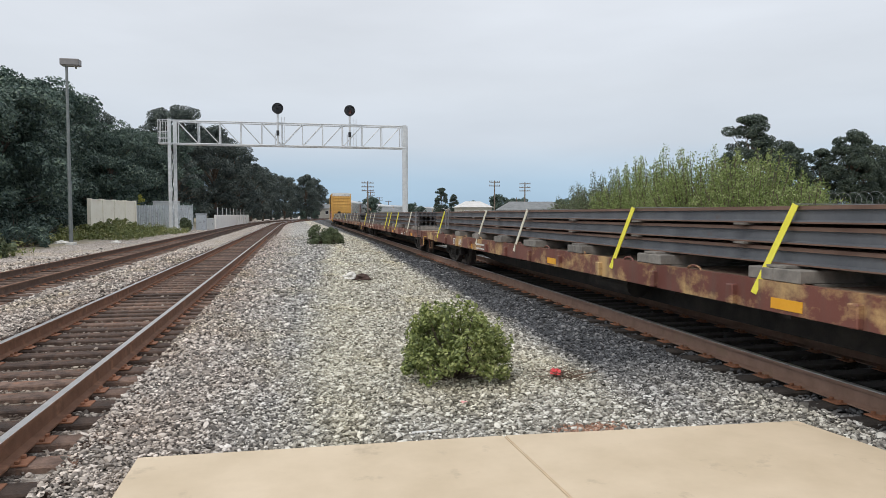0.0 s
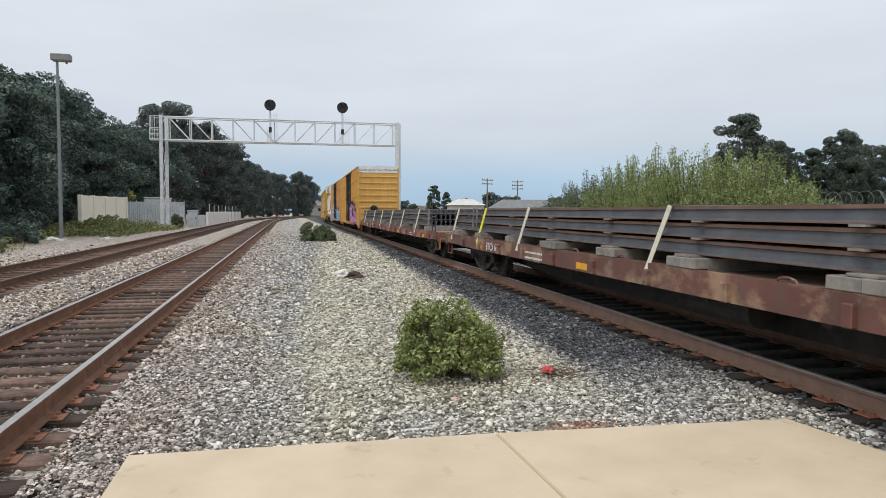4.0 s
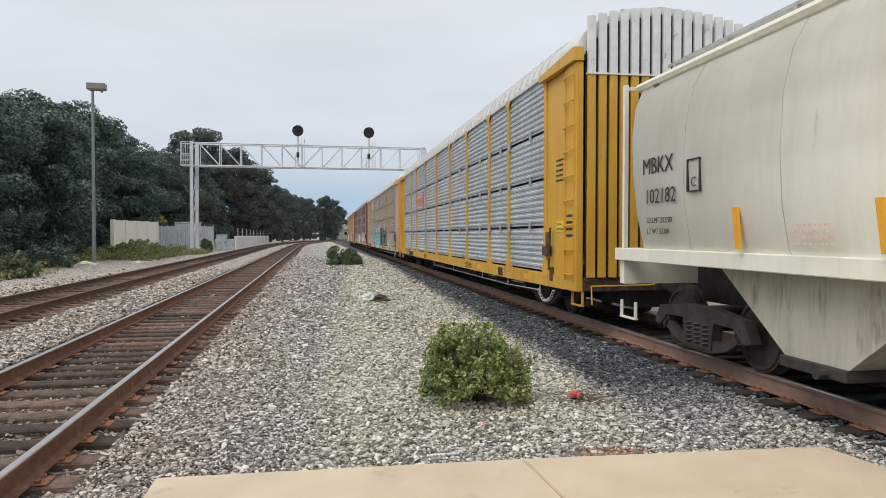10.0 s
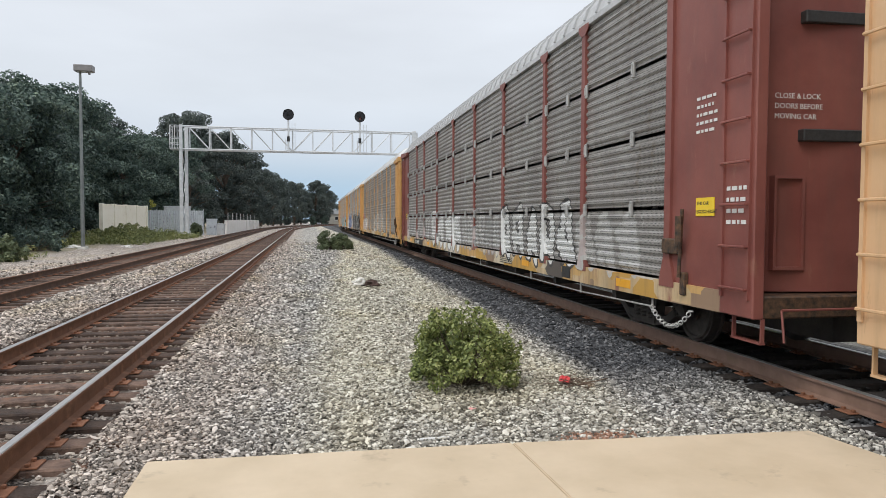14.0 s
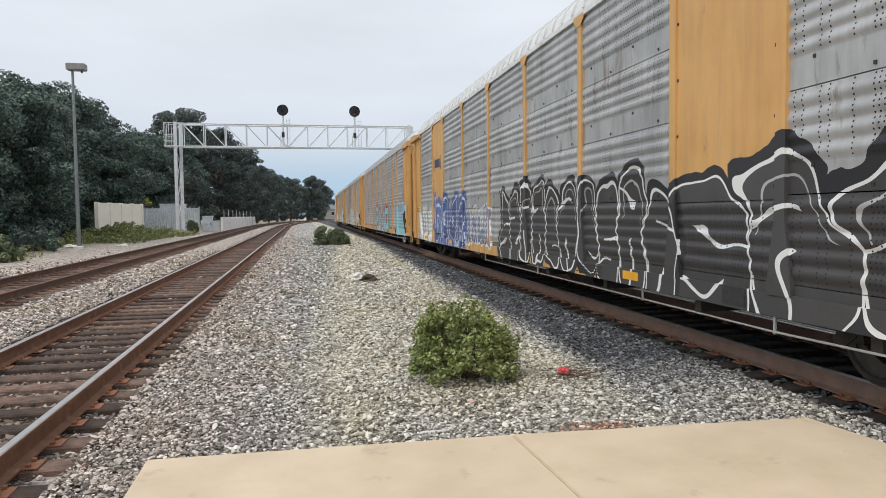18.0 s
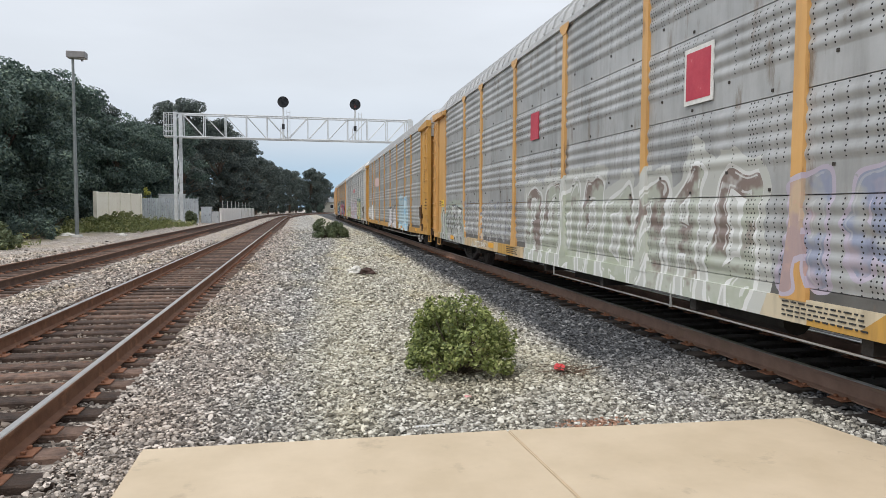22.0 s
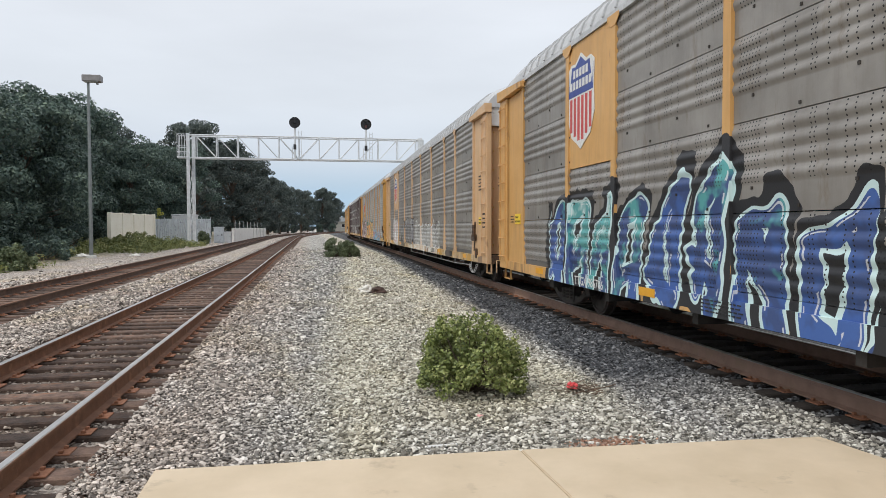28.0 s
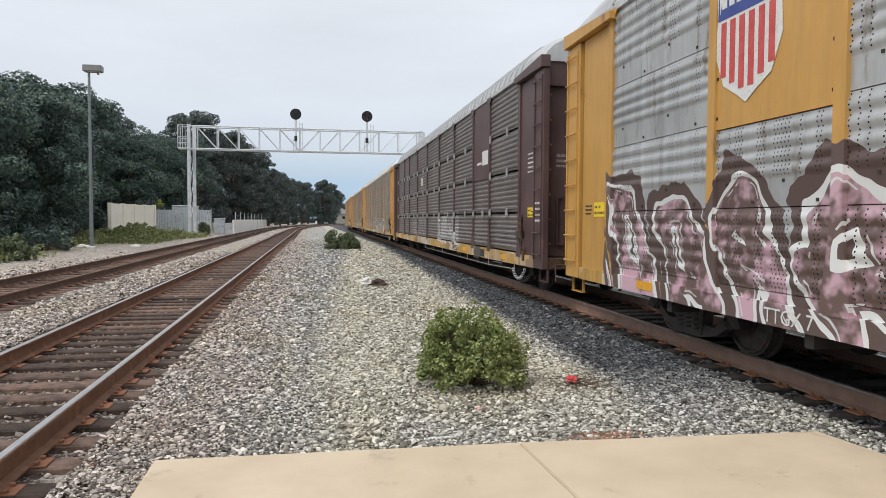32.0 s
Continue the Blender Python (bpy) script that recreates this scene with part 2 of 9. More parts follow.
# ---------------------------------------------------------------- materials of the place
def gravel_mat(name, stones):
    """Crushed stone: pale between the tracks, dark near the loaded track, brown by the main track. stones: for the loose stones themselves."""
    m, nt, bsdf, co = base_mat(name)
    geo = nt.nodes.new("ShaderNodeNewGeometry")
    pos = geo.outputs["Position"]
    sep = nt.nodes.new("ShaderNodeSeparateXYZ")
    link(nt, pos, sep.inputs[0])
    x, y = sep.outputs[0], sep.outputs[1]
    wob = noise_node(nt, pos, 0.9, 5, 0.65)
    big = noise_node(nt, mapping(nt, pos, (1, 0.35, 1), (3, 7, 0)), 0.8, 4)
    if stones:
        rnd = geo.outputs["Random Per Island"]
        height = None
    else:
        vo = nt.nodes.new("ShaderNodeTexVoronoi")
        vo.inputs["Scale"].default_value = 24.0
        link(nt, pos, vo.inputs["Vector"])
        sc = nt.nodes.new("ShaderNodeSeparateColor")
        link(nt, vo.outputs["Color"], sc.inputs[0])
        rnd = sc.outputs[0]
        height = math_node(nt, "SUBTRACT", 1.0, vo.outputs["Distance"])
    pale = ramp_node(nt, rnd, [(0.0, (0.17, 0.155, 0.12)), (0.25, (0.40, 0.37, 0.29)), (0.6, (0.60, 0.565, 0.46)), (1.0, (0.84, 0.81, 0.70))])
    grey = ramp_node(nt, rnd, [(0.0, (0.075, 0.072, 0.067)), (0.35, (0.275, 0.264, 0.246)), (0.7, (0.51, 0.492, 0.460)), (1.0, (0.86, 0.845, 0.81))])
    dark = ramp_node(nt, rnd, [(0.0, (0.032, 0.034, 0.038)), (0.5, (0.075, 0.079, 0.087)), (0.85, (0.135, 0.14, 0.15)), (1.0, (0.27, 0.27, 0.275))])
    brown = ramp_node(nt, rnd, [(0.0, (0.07, 0.048, 0.036)), (0.4, (0.13, 0.095, 0.073)), (0.8, (0.24, 0.19, 0.15)), (1.0, (0.40, 0.35, 0.30))])
    # pale strip in the middle of the grey stone, widest at the platform, brightest along its edges
    left = math_node(nt, "SUBTRACT", x, math_node(nt, "MULTIPLY_ADD", math_node(nt, "MINIMUM", y, 48.0), 0.060, -0.55))
    right = math_node(nt, "SUBTRACT", math_node(nt, "MULTIPLY_ADD", math_node(nt, "MINIMUM", y, 48.0), 0.038, 2.95), x)
    f = math_node(nt, "MULTIPLY_ADD", wob, 1.5, math_node(nt, "MULTIPLY_ADD", math_node(nt, "MINIMUM", left, right), 1.5, -0.55), clamp=True)
    f = math_node(nt, "MULTIPLY", f, math_node(nt, "MULTIPLY_ADD", math_node(nt, "MINIMUM", left, right), -0.28, 1.05, clamp=True))
    f = math_node(nt, "MULTIPLY", f, math_node(nt, "MULTIPLY_ADD", y, 0.25, -0.9, clamp=True))
    col = mix_node(nt, f, grey, pale)
    # rusty dust towards the main track
    f = math_node(nt, "MULTIPLY_ADD", x, -0.8, 0.1, clamp=True)
    col = mix_node(nt, math_node(nt, "MULTIPLY", f, math_node(nt, "MULTIPLY_ADD", wob, 1.4, -0.1, clamp=True)), col, mix_node(nt, 1.0, col, (1.0, 0.84, 0.75), "MULTIPLY"))
    tint = ramp_node(nt, big, [(0.5, (1, 1, 1)), (0.66, (1.0, 0.97, 0.86))])
    col = mix_node(nt, 1.0, col, tint, "MULTIPLY")
    # dark stone along the loaded track, fading towards the platform
    edge = math_node(nt, "SUBTRACT", x, math_node(nt, "MULTIPLY_ADD", math_node(nt, "MINIMUM", y, 48.0), 0.036, 2.95))
    f = math_node(nt, "MULTIPLY_ADD", wob, 1.5, math_node(nt, "MULTIPLY_ADD", edge, 2.6, -0.25), clamp=True)
    near = math_node(nt, "MAXIMUM", math_node(nt, "MULTIPLY_ADD", y, 0.45, -2.45, clamp=True), math_node(nt, "MULTIPLY_ADD", x, 2.0, -8.8, clamp=True))
    right = math_node(nt, "LESS_THAN", x, math_node(nt, "MULTIPLY_ADD", y, 0.014, 7.6))
    col = mix_node(nt, math_node(nt, "MULTIPLY", math_node(nt, "MULTIPLY", f, near), right), col, dark)
    # shade under the train, painted near-black between the rails of the loaded track
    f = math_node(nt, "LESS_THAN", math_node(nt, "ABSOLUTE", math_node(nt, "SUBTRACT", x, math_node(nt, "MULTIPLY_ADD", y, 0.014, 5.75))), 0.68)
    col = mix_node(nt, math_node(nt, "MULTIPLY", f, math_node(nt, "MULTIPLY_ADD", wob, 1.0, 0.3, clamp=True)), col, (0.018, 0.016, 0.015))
    # brown, rusty stone in and beside the main track and the siding
    for centre, half, much in ((-2.76, 1.18, 0.75), (-6.9, 0.9, 0.6)):
        d = math_node(nt, "ABSOLUTE", math_node(nt, "SUBTRACT", x, centre))
        f = math_node(nt, "MULTIPLY_ADD", wob, 1.2, math_node(nt, "MULTIPLY_ADD", d, -2.2, half * 2.2 - 0.55), clamp=True)
        col = mix_node(nt, math_node(nt, "MULTIPLY", f, much), col, brown)
    # trodden pale earth beyond the loaded track
    lane = math_node(nt, "MULTIPLY", math_node(nt, "MULTIPLY_ADD", math_node(nt, "SUBTRACT", x, math_node(nt, "MULTIPLY", y, 0.014)), 2.0, -14.6, clamp=True), math_node(nt, "LESS_THAN", x, 12.3))
    col = mix_node(nt, math_node(nt, "MULTIPLY", lane, 0.85), col, ramp_node(nt, noise_node(nt, pos, 2.5, 6), [(0.3, (0.36, 0.32, 0.25)), (0.7, (0.52, 0.47, 0.38))]))
    # earth and dry grass off the railway
    soil = ramp_node(nt, noise_node(nt, pos, 1.3, 7), [(0.3, (0.20, 0.16, 0.10)), (0.5, (0.32, 0.28, 0.19)), (0.62, (0.15, 0.17, 0.06)), (0.75, (0.40, 0.36, 0.28))])
    off = math_node(nt, "ADD", math_node(nt, "MULTIPLY_ADD", x, -1.2, -13.4, clamp=True), math_node(nt, "MULTIPLY_ADD", x, 0.8, -9.8, clamp=True), clamp=True)
    col = mix_node(nt, math_node(nt, "MULTIPLY", off, math_node(nt, "MULTIPLY_ADD", wob, 0.8, 0.45, clamp=True)), col, soil)
    if not stones:
        # shade in the gaps between the loose stones, mixed into the ground colour
        gap_shade = math_node(nt, "MULTIPLY", math_node(nt, "LESS_THAN", math_node(nt, "ABSOLUTE", x), 7.0), math_node(nt, "LESS_THAN", y, 30.0))
        col = mix_node(nt, math_node(nt, "MULTIPLY", gap_shade, 0.25), col, (0.10, 0.09, 0.08))
    finish(nt, bsdf, col, pos, 0.85, 0.0, 0.35 if stones else 0.9, 90.0, 0.004 if stones else 0.03, height)
    return m


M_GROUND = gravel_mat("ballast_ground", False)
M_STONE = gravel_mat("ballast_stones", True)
M_RAIL_RUST = mat("rail_rust", (0.16, 0.075, 0.042), (0.24, 0.12, 0.07), 0.8, 0.0, 6, 0.25, 90, var=0.0, spot=(0.30, 0.15, 0.085), amount=0.6, spot_scale=3)
M_RAIL_BROWN = mat("rail_dusty", (0.21, 0.13, 0.095), (0.29, 0.185, 0.14), 0.8, 0.0, 5, 0.2, 80, spot=(0.24, 0.16, 0.11), amount=0.6, spot_scale=3)
M_RAIL_OLD = mat("rail_old_rust", (0.085, 0.05, 0.036), (0.14, 0.085, 0.06), 0.85, 0.0, 5, 0.2, 80, spot=(0.18, 0.10, 0.065), amount=0.6, spot_scale=3)
M_RAIL_TOP = mat("rail_polished", (0.55, 0.53, 0.51), (0.66, 0.64, 0.62), 0.34, 0.9, 5, 0.05, 120)
M_TIE = mat("tie_wood", (0.055, 0.036, 0.029), (0.175, 0.115, 0.088), 0.9, 0, 9, 0.7, 45, 0.02, var=0.6, spot=(0.20, 0.10, 0.06), amount=0.6, spot_scale=7)
M_TIE_DARK = mat("tie_dark", (0.026, 0.022, 0.020), (0.055, 0.045, 0.039), 0.9, 0, 9, 0.5, 45, 0.02, var=0.25)
M_PLATE = mat("tie_plate_rust", (0.22, 0.095, 0.05), (0.33, 0.15, 0.085), 0.85, 0, 12, 0.3, 70, var=0.2)
M_CONC = mat("platform_concrete", (0.575, 0.465, 0.325), (0.675, 0.555, 0.405), 0.75, 0, 1.6, 0.12, 120, 0.004, spot=(0.46, 0.37, 0.26), amount=0.64, spot_scale=2.4)
M_JOINT = mat("joint_filler", (0.16, 0.125, 0.09), (0.24, 0.19, 0.14), 0.9, 0, 8, 0.2)
M_GALV = mat("gantry_aluminium", (0.56, 0.58, 0.60), (0.70, 0.72, 0.74), 0.5, 0.15, 3, 0.06, 60)
M_PEDESTAL = mat("pedestal_concrete", (0.55, 0.54, 0.51), (0.66, 0.65, 0.62), 0.8, 0, 4)
M_SIGNAL = mat("signal_black", (0.012, 0.013, 0.016), (0.03, 0.03, 0.034), 0.55, 0, 10, 0.05)
M_LENS = mat("signal_lens", (0.02, 0.02, 0.025), (0.05, 0.05, 0.06), 0.12, 0, 10, 0.0)
M_LENSRED = mat("signal_lens_red", (0.16, 0.05, 0.05), (0.24, 0.08, 0.07), 0.2, 0, 10, 0.0)
M_POLE = mat("lamp_pole_paint", (0.17, 0.19, 0.19), (0.24, 0.26, 0.26), 0.5, 0.2, 2, 0.1, spot=(0.33, 0.33, 0.31), amount=0.66)
M_LAMPHEAD = mat("lamp_head_paint", (0.20, 0.19, 0.19), (0.26, 0.25, 0.25), 0.5, 0.1, 4, 0.05)
M_GLASS = mat("lamp_glass", (0.5, 0.5, 0.48), (0.6, 0.6, 0.58), 0.2, 0, 4, 0.0)
M_BARK = mat("bark", (0.09, 0.065, 0.05), (0.17, 0.13, 0.10), 0.9, 0, 6, 0.7, 20, 0.03)


def leaf_mat(name, stops, rough=0.55, trans=0.12):
    m, nt, bsdf, co = base_mat(name)
    rnd = nt.nodes.new("ShaderNodeNewGeometry").outputs["Random Per Island"]
    big = noise_node(nt, co, 0.9, 4)
    f = math_node(nt, "ADD", math_node(nt, "MULTIPLY", rnd, 0.6), math_node(nt, "MULTIPLY_ADD", big, 1.2, -0.4), clamp=True)
    col = ramp_node(nt, f, stops)
    link(nt, col, bsdf.inputs["Base Color"])
    bsdf.inputs["Roughness"].default_value = rough
    if trans:
        tr = nt.nodes.new("ShaderNodeBsdfTranslucent")
        link(nt, col, tr.inputs[0])
        mx = nt.nodes.new("ShaderNodeMixShader")
        mx.inputs[0].default_value = trans
        link(nt, bsdf.outputs[0], mx.inputs[1])
        link(nt, tr.outputs[0], mx.inputs[2])
        link(nt, mx.outputs[0], nt.nodes["Material Output"].inputs[0])
    return m


L_OAK = leaf_mat("oak_leaves", [(0.0, (0.034, 0.060, 0.058)), (0.4, (0.070, 0.110, 0.094)), (0.75, (0.130, 0.185, 0.142)), (1.0, (0.24, 0.305, 0.215))])
L_EUCA = leaf_mat("eucalyptus_leaves", [(0.0, (0.038, 0.054, 0.056)), (0.45, (0.078, 0.102, 0.096)), (0.8, (0.14, 0.168, 0.145)), (1.0, (0.235, 0.26, 0.205))])
L_BUSH = leaf_mat("bush_leaves", [(0.0, (0.045, 0.062, 0.022)), (0.3, (0.14, 0.18, 0.055)), (0.6, (0.31, 0.36, 0.12)), (0.85, (0.54, 0.56, 0.24)), (1.0, (0.72, 0.71, 0.44))], 0.45, 0.25)
L_SHRUB = leaf_mat("shrub_leaves", [(0.0, (0.061, 0.083, 0.042)), (0.5, (0.121, 0.154, 0.077)), (1.0, (0.220, 0.253, 0.132))])
L_WILLOW = leaf_mat("willow_leaves", [(0.0, (0.095, 0.13, 0.040)), (0.4, (0.19, 0.25, 0.075)), (0.75, (0.30, 0.36, 0.13)), (1.0, (0.47, 0.51, 0.26))], 0.55, 0.25)
L_WEED = leaf_mat("weeds", [(0.0, (0.065, 0.09, 0.03)), (0.35, (0.14, 0.175, 0.055)), (0.7, (0.26, 0.27, 0.095)), (1.0, (0.46, 0.43, 0.21))])
L_FLOWER = leaf_mat("flowering_leaves", [(0.0, (0.16, 0.19, 0.04)), (0.4, (0.34, 0.36, 0.07)), (0.75, (0.58, 0.55, 0.12)), (1.0, (0.74, 0.68, 0.24))])
L_PINE = leaf_mat("pine_needles", [(0.0, (0.026, 0.042, 0.036)), (0.5, (0.058, 0.084, 0.064)), (1.0, (0.135, 0.165, 0.112))])

# ---------------------------------------------------------------- ground
def make_ground():
    xs = [-3500, -1500, -700, -350, -180, -110, -75] + list(np.arange(-55, -9, 2.5)) + [-8.6, -8.14, -8.05, -7.4, -6.3, -5.66, -5.57, -4.13, -4.10, -3.3, -2.0, -1.42, -1.39, -0.5, 1, 2.5, 3.6, 4.2, 4.38, 4.42, 4.6, 5, 5.5, 6, 6.5, 6.98, 7.02, 7.3, 7.8, 8.5] + list(np.arange(9.5, 56, 2.5)) + [75, 110, 180, 350, 700, 1500, 3500]
    ys = [-600, -150, -40, -15] + list(np.arange(0, 140, 3)) + [150, 170, 200, 240, 300, 400, 600, 900, 1500, 3500]
    verts = [(x, y, hill(x, y)) for y in ys for x in xs]
    n = len(xs)
    faces = [(j * n + i, j * n + i + 1, (j + 1) * n + i + 1, (j + 1) * n + i) for j in range(len(ys) - 1) for i in range(n - 1)]
    me = bpy.data.meshes.new("ground")
    me.from_pydata(verts, [], faces)
    ob = part_of("ground", me, M_GROUND)
    tagged(ob, "pale and dark grey crushed-stone ballast with earth beyond", "ground", kind="structure")


make_ground()


def make_stones():
    """Loose crushed stone on the ground where the camera stands nearest."""
    rng = np.random.default_rng(4)
    bm = bmesh.new()
    bmesh.ops.create_icosphere(bm, subdivisions=1, radius=1.0)
    base = np.array([v.co[:] for v in bm.verts])
    tris = np.array([[v.index for v in f.verts] for f in bm.faces])
    bm.free()
    pts = []

    def scatter(x0, x1, y0, y1, per_m2, size, thin=1.0):
        """Stones on a strip; thin: the share of them left at its far end."""
        k = int((x1 - x0) * (y1 - y0) * per_m2)
        p = np.c_[rng.uniform(x0, x1, k), rng.uniform(y0, y1, k), rng.lognormal(math.log(size), 0.33, k)]
        p = p[rng.uniform(0, 1, k) < 1 - (1 - thin) * (p[:, 1] - y0) / (y1 - y0)]
        pts.append(p)

    scatter(-1.62, 4.55, 4.3, 8.0, 1750, 0.0126)
    scatter(-1.62, 4.6, 8.0, 12.0, 1000, 0.0150)
    scatter(-1.62, 4.7, 12.0, 20.0, 430, 0.0195, 0.5)
    scatter(-1.6, 4.8, 20.0, 34.0, 130, 0.028, 0.5)
    scatter(-1.6, 5.0, 34.0, 62.0, 60, 0.032, 0.0)
    scatter(-5.45, -4.0, 7.0, 16.0, 620, 0.0178)
    scatter(-5.45, -4.0, 16.0, 40.0, 150, 0.027, 0.0)
    scatter(-10.5, -8.3, 14.0, 40.0, 80, 0.03, 0.0)
    low = len(np.concatenate(pts))
    scatter(-4.1, -1.5, 4.0, 12.0, 330, 0.0155)
    scatter(-4.1, -1.5, 12.0, 24.0, 170, 0.017)
    scatter(4.4, 5.0, 2.5, 12.0, 330, 0.02)
    scatter(4.9, 6.6, 3.5, 12.0, 160, 0.018)
    p = np.concatenate(pts)
    slab = (p[:, 0] > -1.09) & (p[:, 0] < 4.0 - 0.1 * (p[:, 1] - 4.76)) & (p[:, 1] < 4.96 - 0.04 * (p[:, 0] + 1.05) + 0.02)
    lift = np.r_[np.full(low, -0.178), np.full(len(p) - low, -0.236)] + rng.uniform(-0.012, 0.012, len(p))
    p, lift = p[~slab], lift[~slab]
    m = len(p)
    jit = base[None] * rng.uniform(0.62, 1.38, (m, len(base), 1))
    scl = rng.uniform(0.6, 1.35, (m, 1, 3)) * np.array([1.08, 1.08, 0.58])
    v = jit * scl * p[:, None, 2:3]
    a = rng.uniform(0, 2 * math.pi, m)
    c, s = np.cos(a)[:, None], np.sin(a)[:, None]
    tilt = rng.uniform(-0.6, 0.6, m)[:, None]
    ct, st = np.cos(tilt), np.sin(tilt)
    x, y, z = v[..., 0], v[..., 1], v[..., 2]
    y, z = y * ct - z * st, y * st + z * ct
    out = np.stack([x * c - y * s + p[:, 0:1], x * s + y * c + p[:, 1:2], z + lift[:, None] + p[:, 2:3] * rng.uniform(-0.3, 0.6, (m, 1))], -1).reshape(-1, 3)
    # stone never covers the sleepers' tops by much, and lies lower at the pad's edge
    f = (tris[None] + (np.arange(m) * len(base))[:, None, None]).reshape(-1, 3)
    me = bpy.data.meshes.new("gravel")
    me.vertices.add(len(out))
    me.vertices.foreach_set("co", out.ravel())
    me.loops.add(len(f) * 3)
    me.loops.foreach_set("vertex_index", f.ravel())
    me.polygons.add(len(f))
    me.polygons.foreach_set("loop_start", np.arange(0, len(f) * 3, 3))
    me.update(calc_edges=True)
    me.shade_flat()
    ob = part_of("gravel", me, M_STONE)
    tagged(ob, "loose angular crushed stones, pale grey to dark grey", "gravel", kind="stuff")


make_stones()


# ---------------------------------------------------------------- platform end
def make_platform():
    base = thing("platform", pose(0, 0, 0), "tan concrete platform end with a straight joint", "platform", kind="structure")
    bm = bmesh.new()

    def slab(pts):
        lo = [bm.verts.new((x, y, -0.35)) for x, y in pts]
        hi = [bm.verts.new((x, y, -0.08)) for x, y in pts]
        k = len(pts)
        for i in range(k):
            bm.faces.new((lo[i], lo[(i + 1) % k], hi[(i + 1) % k], hi[i]))
        top = bm.faces.new(hi)
        bm.faces.new(lo[::-1])
        bmesh.ops.bevel(bm, geom=list(top.edges), offset=0.008, segments=2, affect="EDGES")

    slab([(-1.12, -9), (1.99, -9), (1.505, 4.905), (-1.05, 4.965)])
    part("slab", bm, M_CONC, base)
    bm = bmesh.new()
    slab([(1.999, -9), (4.28, -9), (4.26, 2.4), (3.9, 4.77), (1.514, 4.904)])
    part("slab", bm, M_CONC, base)
    bm = bmesh.new()
    box(bm, 1.44, 2.07, -9, 4.86, -0.3, -0.10)
    part("joint_filler", bm, M_JOINT, base, "dark joint between the slabs")


make_platform()

# ---------------------------------------------------------------- tracks
RAIL = [(-0.075, -0.185), (0.075, -0.185), (0.075, -0.172), (0.012, -0.155), (0.009, -0.045), (0.036, -0.035), (0.037, -0.008), (-0.037, -0.008), (-0.036, -0.035), (-0.009, -0.045), (-0.012, -0.155), (-0.075, -0.172)]
HEAD = [(-0.031, -0.0075), (0.031, -0.0075), (0.026, 0.0), (-0.026, 0.0)]


def sweep(outline, line, off, s_list, name, material, parent, label=""):
    bm = bmesh.new()
    loops = []
    for s in s_list:
        x, y, a = along(*line, s)
        r = (math.cos(a), -math.sin(a))
        loops.append([bm.verts.new((x + r[0] * (off + px), y + r[1] * (off + px), pz)) for px, pz in outline])
    k = len(outline)
    for p, q in zip(loops, loops[1:]):
        for i in range(k):
            bm.faces.new((p[i], q[i], q[(i + 1) % k], p[(i + 1) % k]))
    bm.faces.new(loops[0])
    bm.faces.new(loops[-1][::-1])
    bmesh.ops.recalc_face_normals(bm, faces=bm.faces[:])
    return part(name, bm, material, parent, label)


TRACK_S = [-30, 0, 30, 60] + list(range(80, 420, 12))


def make_track(line, label, tie_mat, rail_mat, single, seed, polished=True):
    t = thing("railway_track", pose(0, 0, 0), label, "track", "railway tracks", "structure")
    for off in (-0.7535, 0.7535):
        rail = sweep(RAIL, line, off, TRACK_S, "rail", rail_mat, t, "rusted steel rail")
        sweep(HEAD, line, off, TRACK_S, "railhead", M_RAIL_TOP if polished else M_RAIL_RUST, rail, "bright worn rail top" if polished else "dull rail top")
    rng = random.Random(seed)
    bm = bmesh.new()
    box(bm, -1.3, 1.3, -0.115, 0.115, -0.36, -0.186, 0.014)
    tie = bpy.data.meshes.new("tie")
    bm.to_mesh(tie)
    bm.free()
    tie.materials.append(tie_mat)
    bm = bmesh.new()
    for off in (-0.7535, 0.7535):
        box(bm, off - 0.18, off + 0.18, -0.095, 0.095, -0.188, -0.174, 0.004)
        for dx in (-0.11, 0.11):
            for dy in (-0.06, 0.06):
                box(bm, off + dx - 0.016, off + dx + 0.016, dy - 0.016, dy + 0.016, -0.175, -0.150, 0.004)
    plate = bpy.data.meshes.new("tie_plates")
    bm.to_mesh(plate)
    bm.free()
    plate.materials.append(M_PLATE)
    s, n, far = -6.0, 0, []
    while s < 330:
        x, y, a = along(*line, s)
        m = pose(x + rng.uniform(-0.10, 0.10), y, rng.uniform(-0.014, 0.004), 0, 0, -math.degrees(a) + rng.uniform(-0.9, 0.9))
        if n < single:
            ob = new("tie", tie)
            ob.parent, ob.matrix_local = t, m
            ob = new("tie_plate", plate)
            ob.parent, ob.matrix_local = t, pose(x, y, 0, 0, 0, -math.degrees(a))
        else:
            far.append(m)
        n += 1
        s += 0.52 + rng.uniform(-0.03, 0.03)
    v = np.array([c.co[:] for c in tie.vertices])
    f = [tuple(q.vertices) for q in tie.polygons]
    verts, faces = [], []
    for m in far:
        k = len(verts)
        verts += [tuple(m @ Vector(c)) for c in v]
        faces += [tuple(i + k for i in q) for q in f]
    me = bpy.data.meshes.new("far_ties")
    me.from_pydata(verts, [], faces)
    ob = part_of("far_ties", me, tie_mat, t, "row of wooden ties")
    tagged(ob, kind="stuff")


make_track(MAIN, "rusty main track on worn brown wooden ties", M_TIE, M_RAIL_RUST, 110, 1)
make_track(LOADED, "track under the freight train with dark ties", M_TIE_DARK, M_RAIL_BROWN, 70, 2)
make_track(SIDING, "rusty siding track half sunk in ballast", M_TIE, M_RAIL_OLD, 110, 3, False)


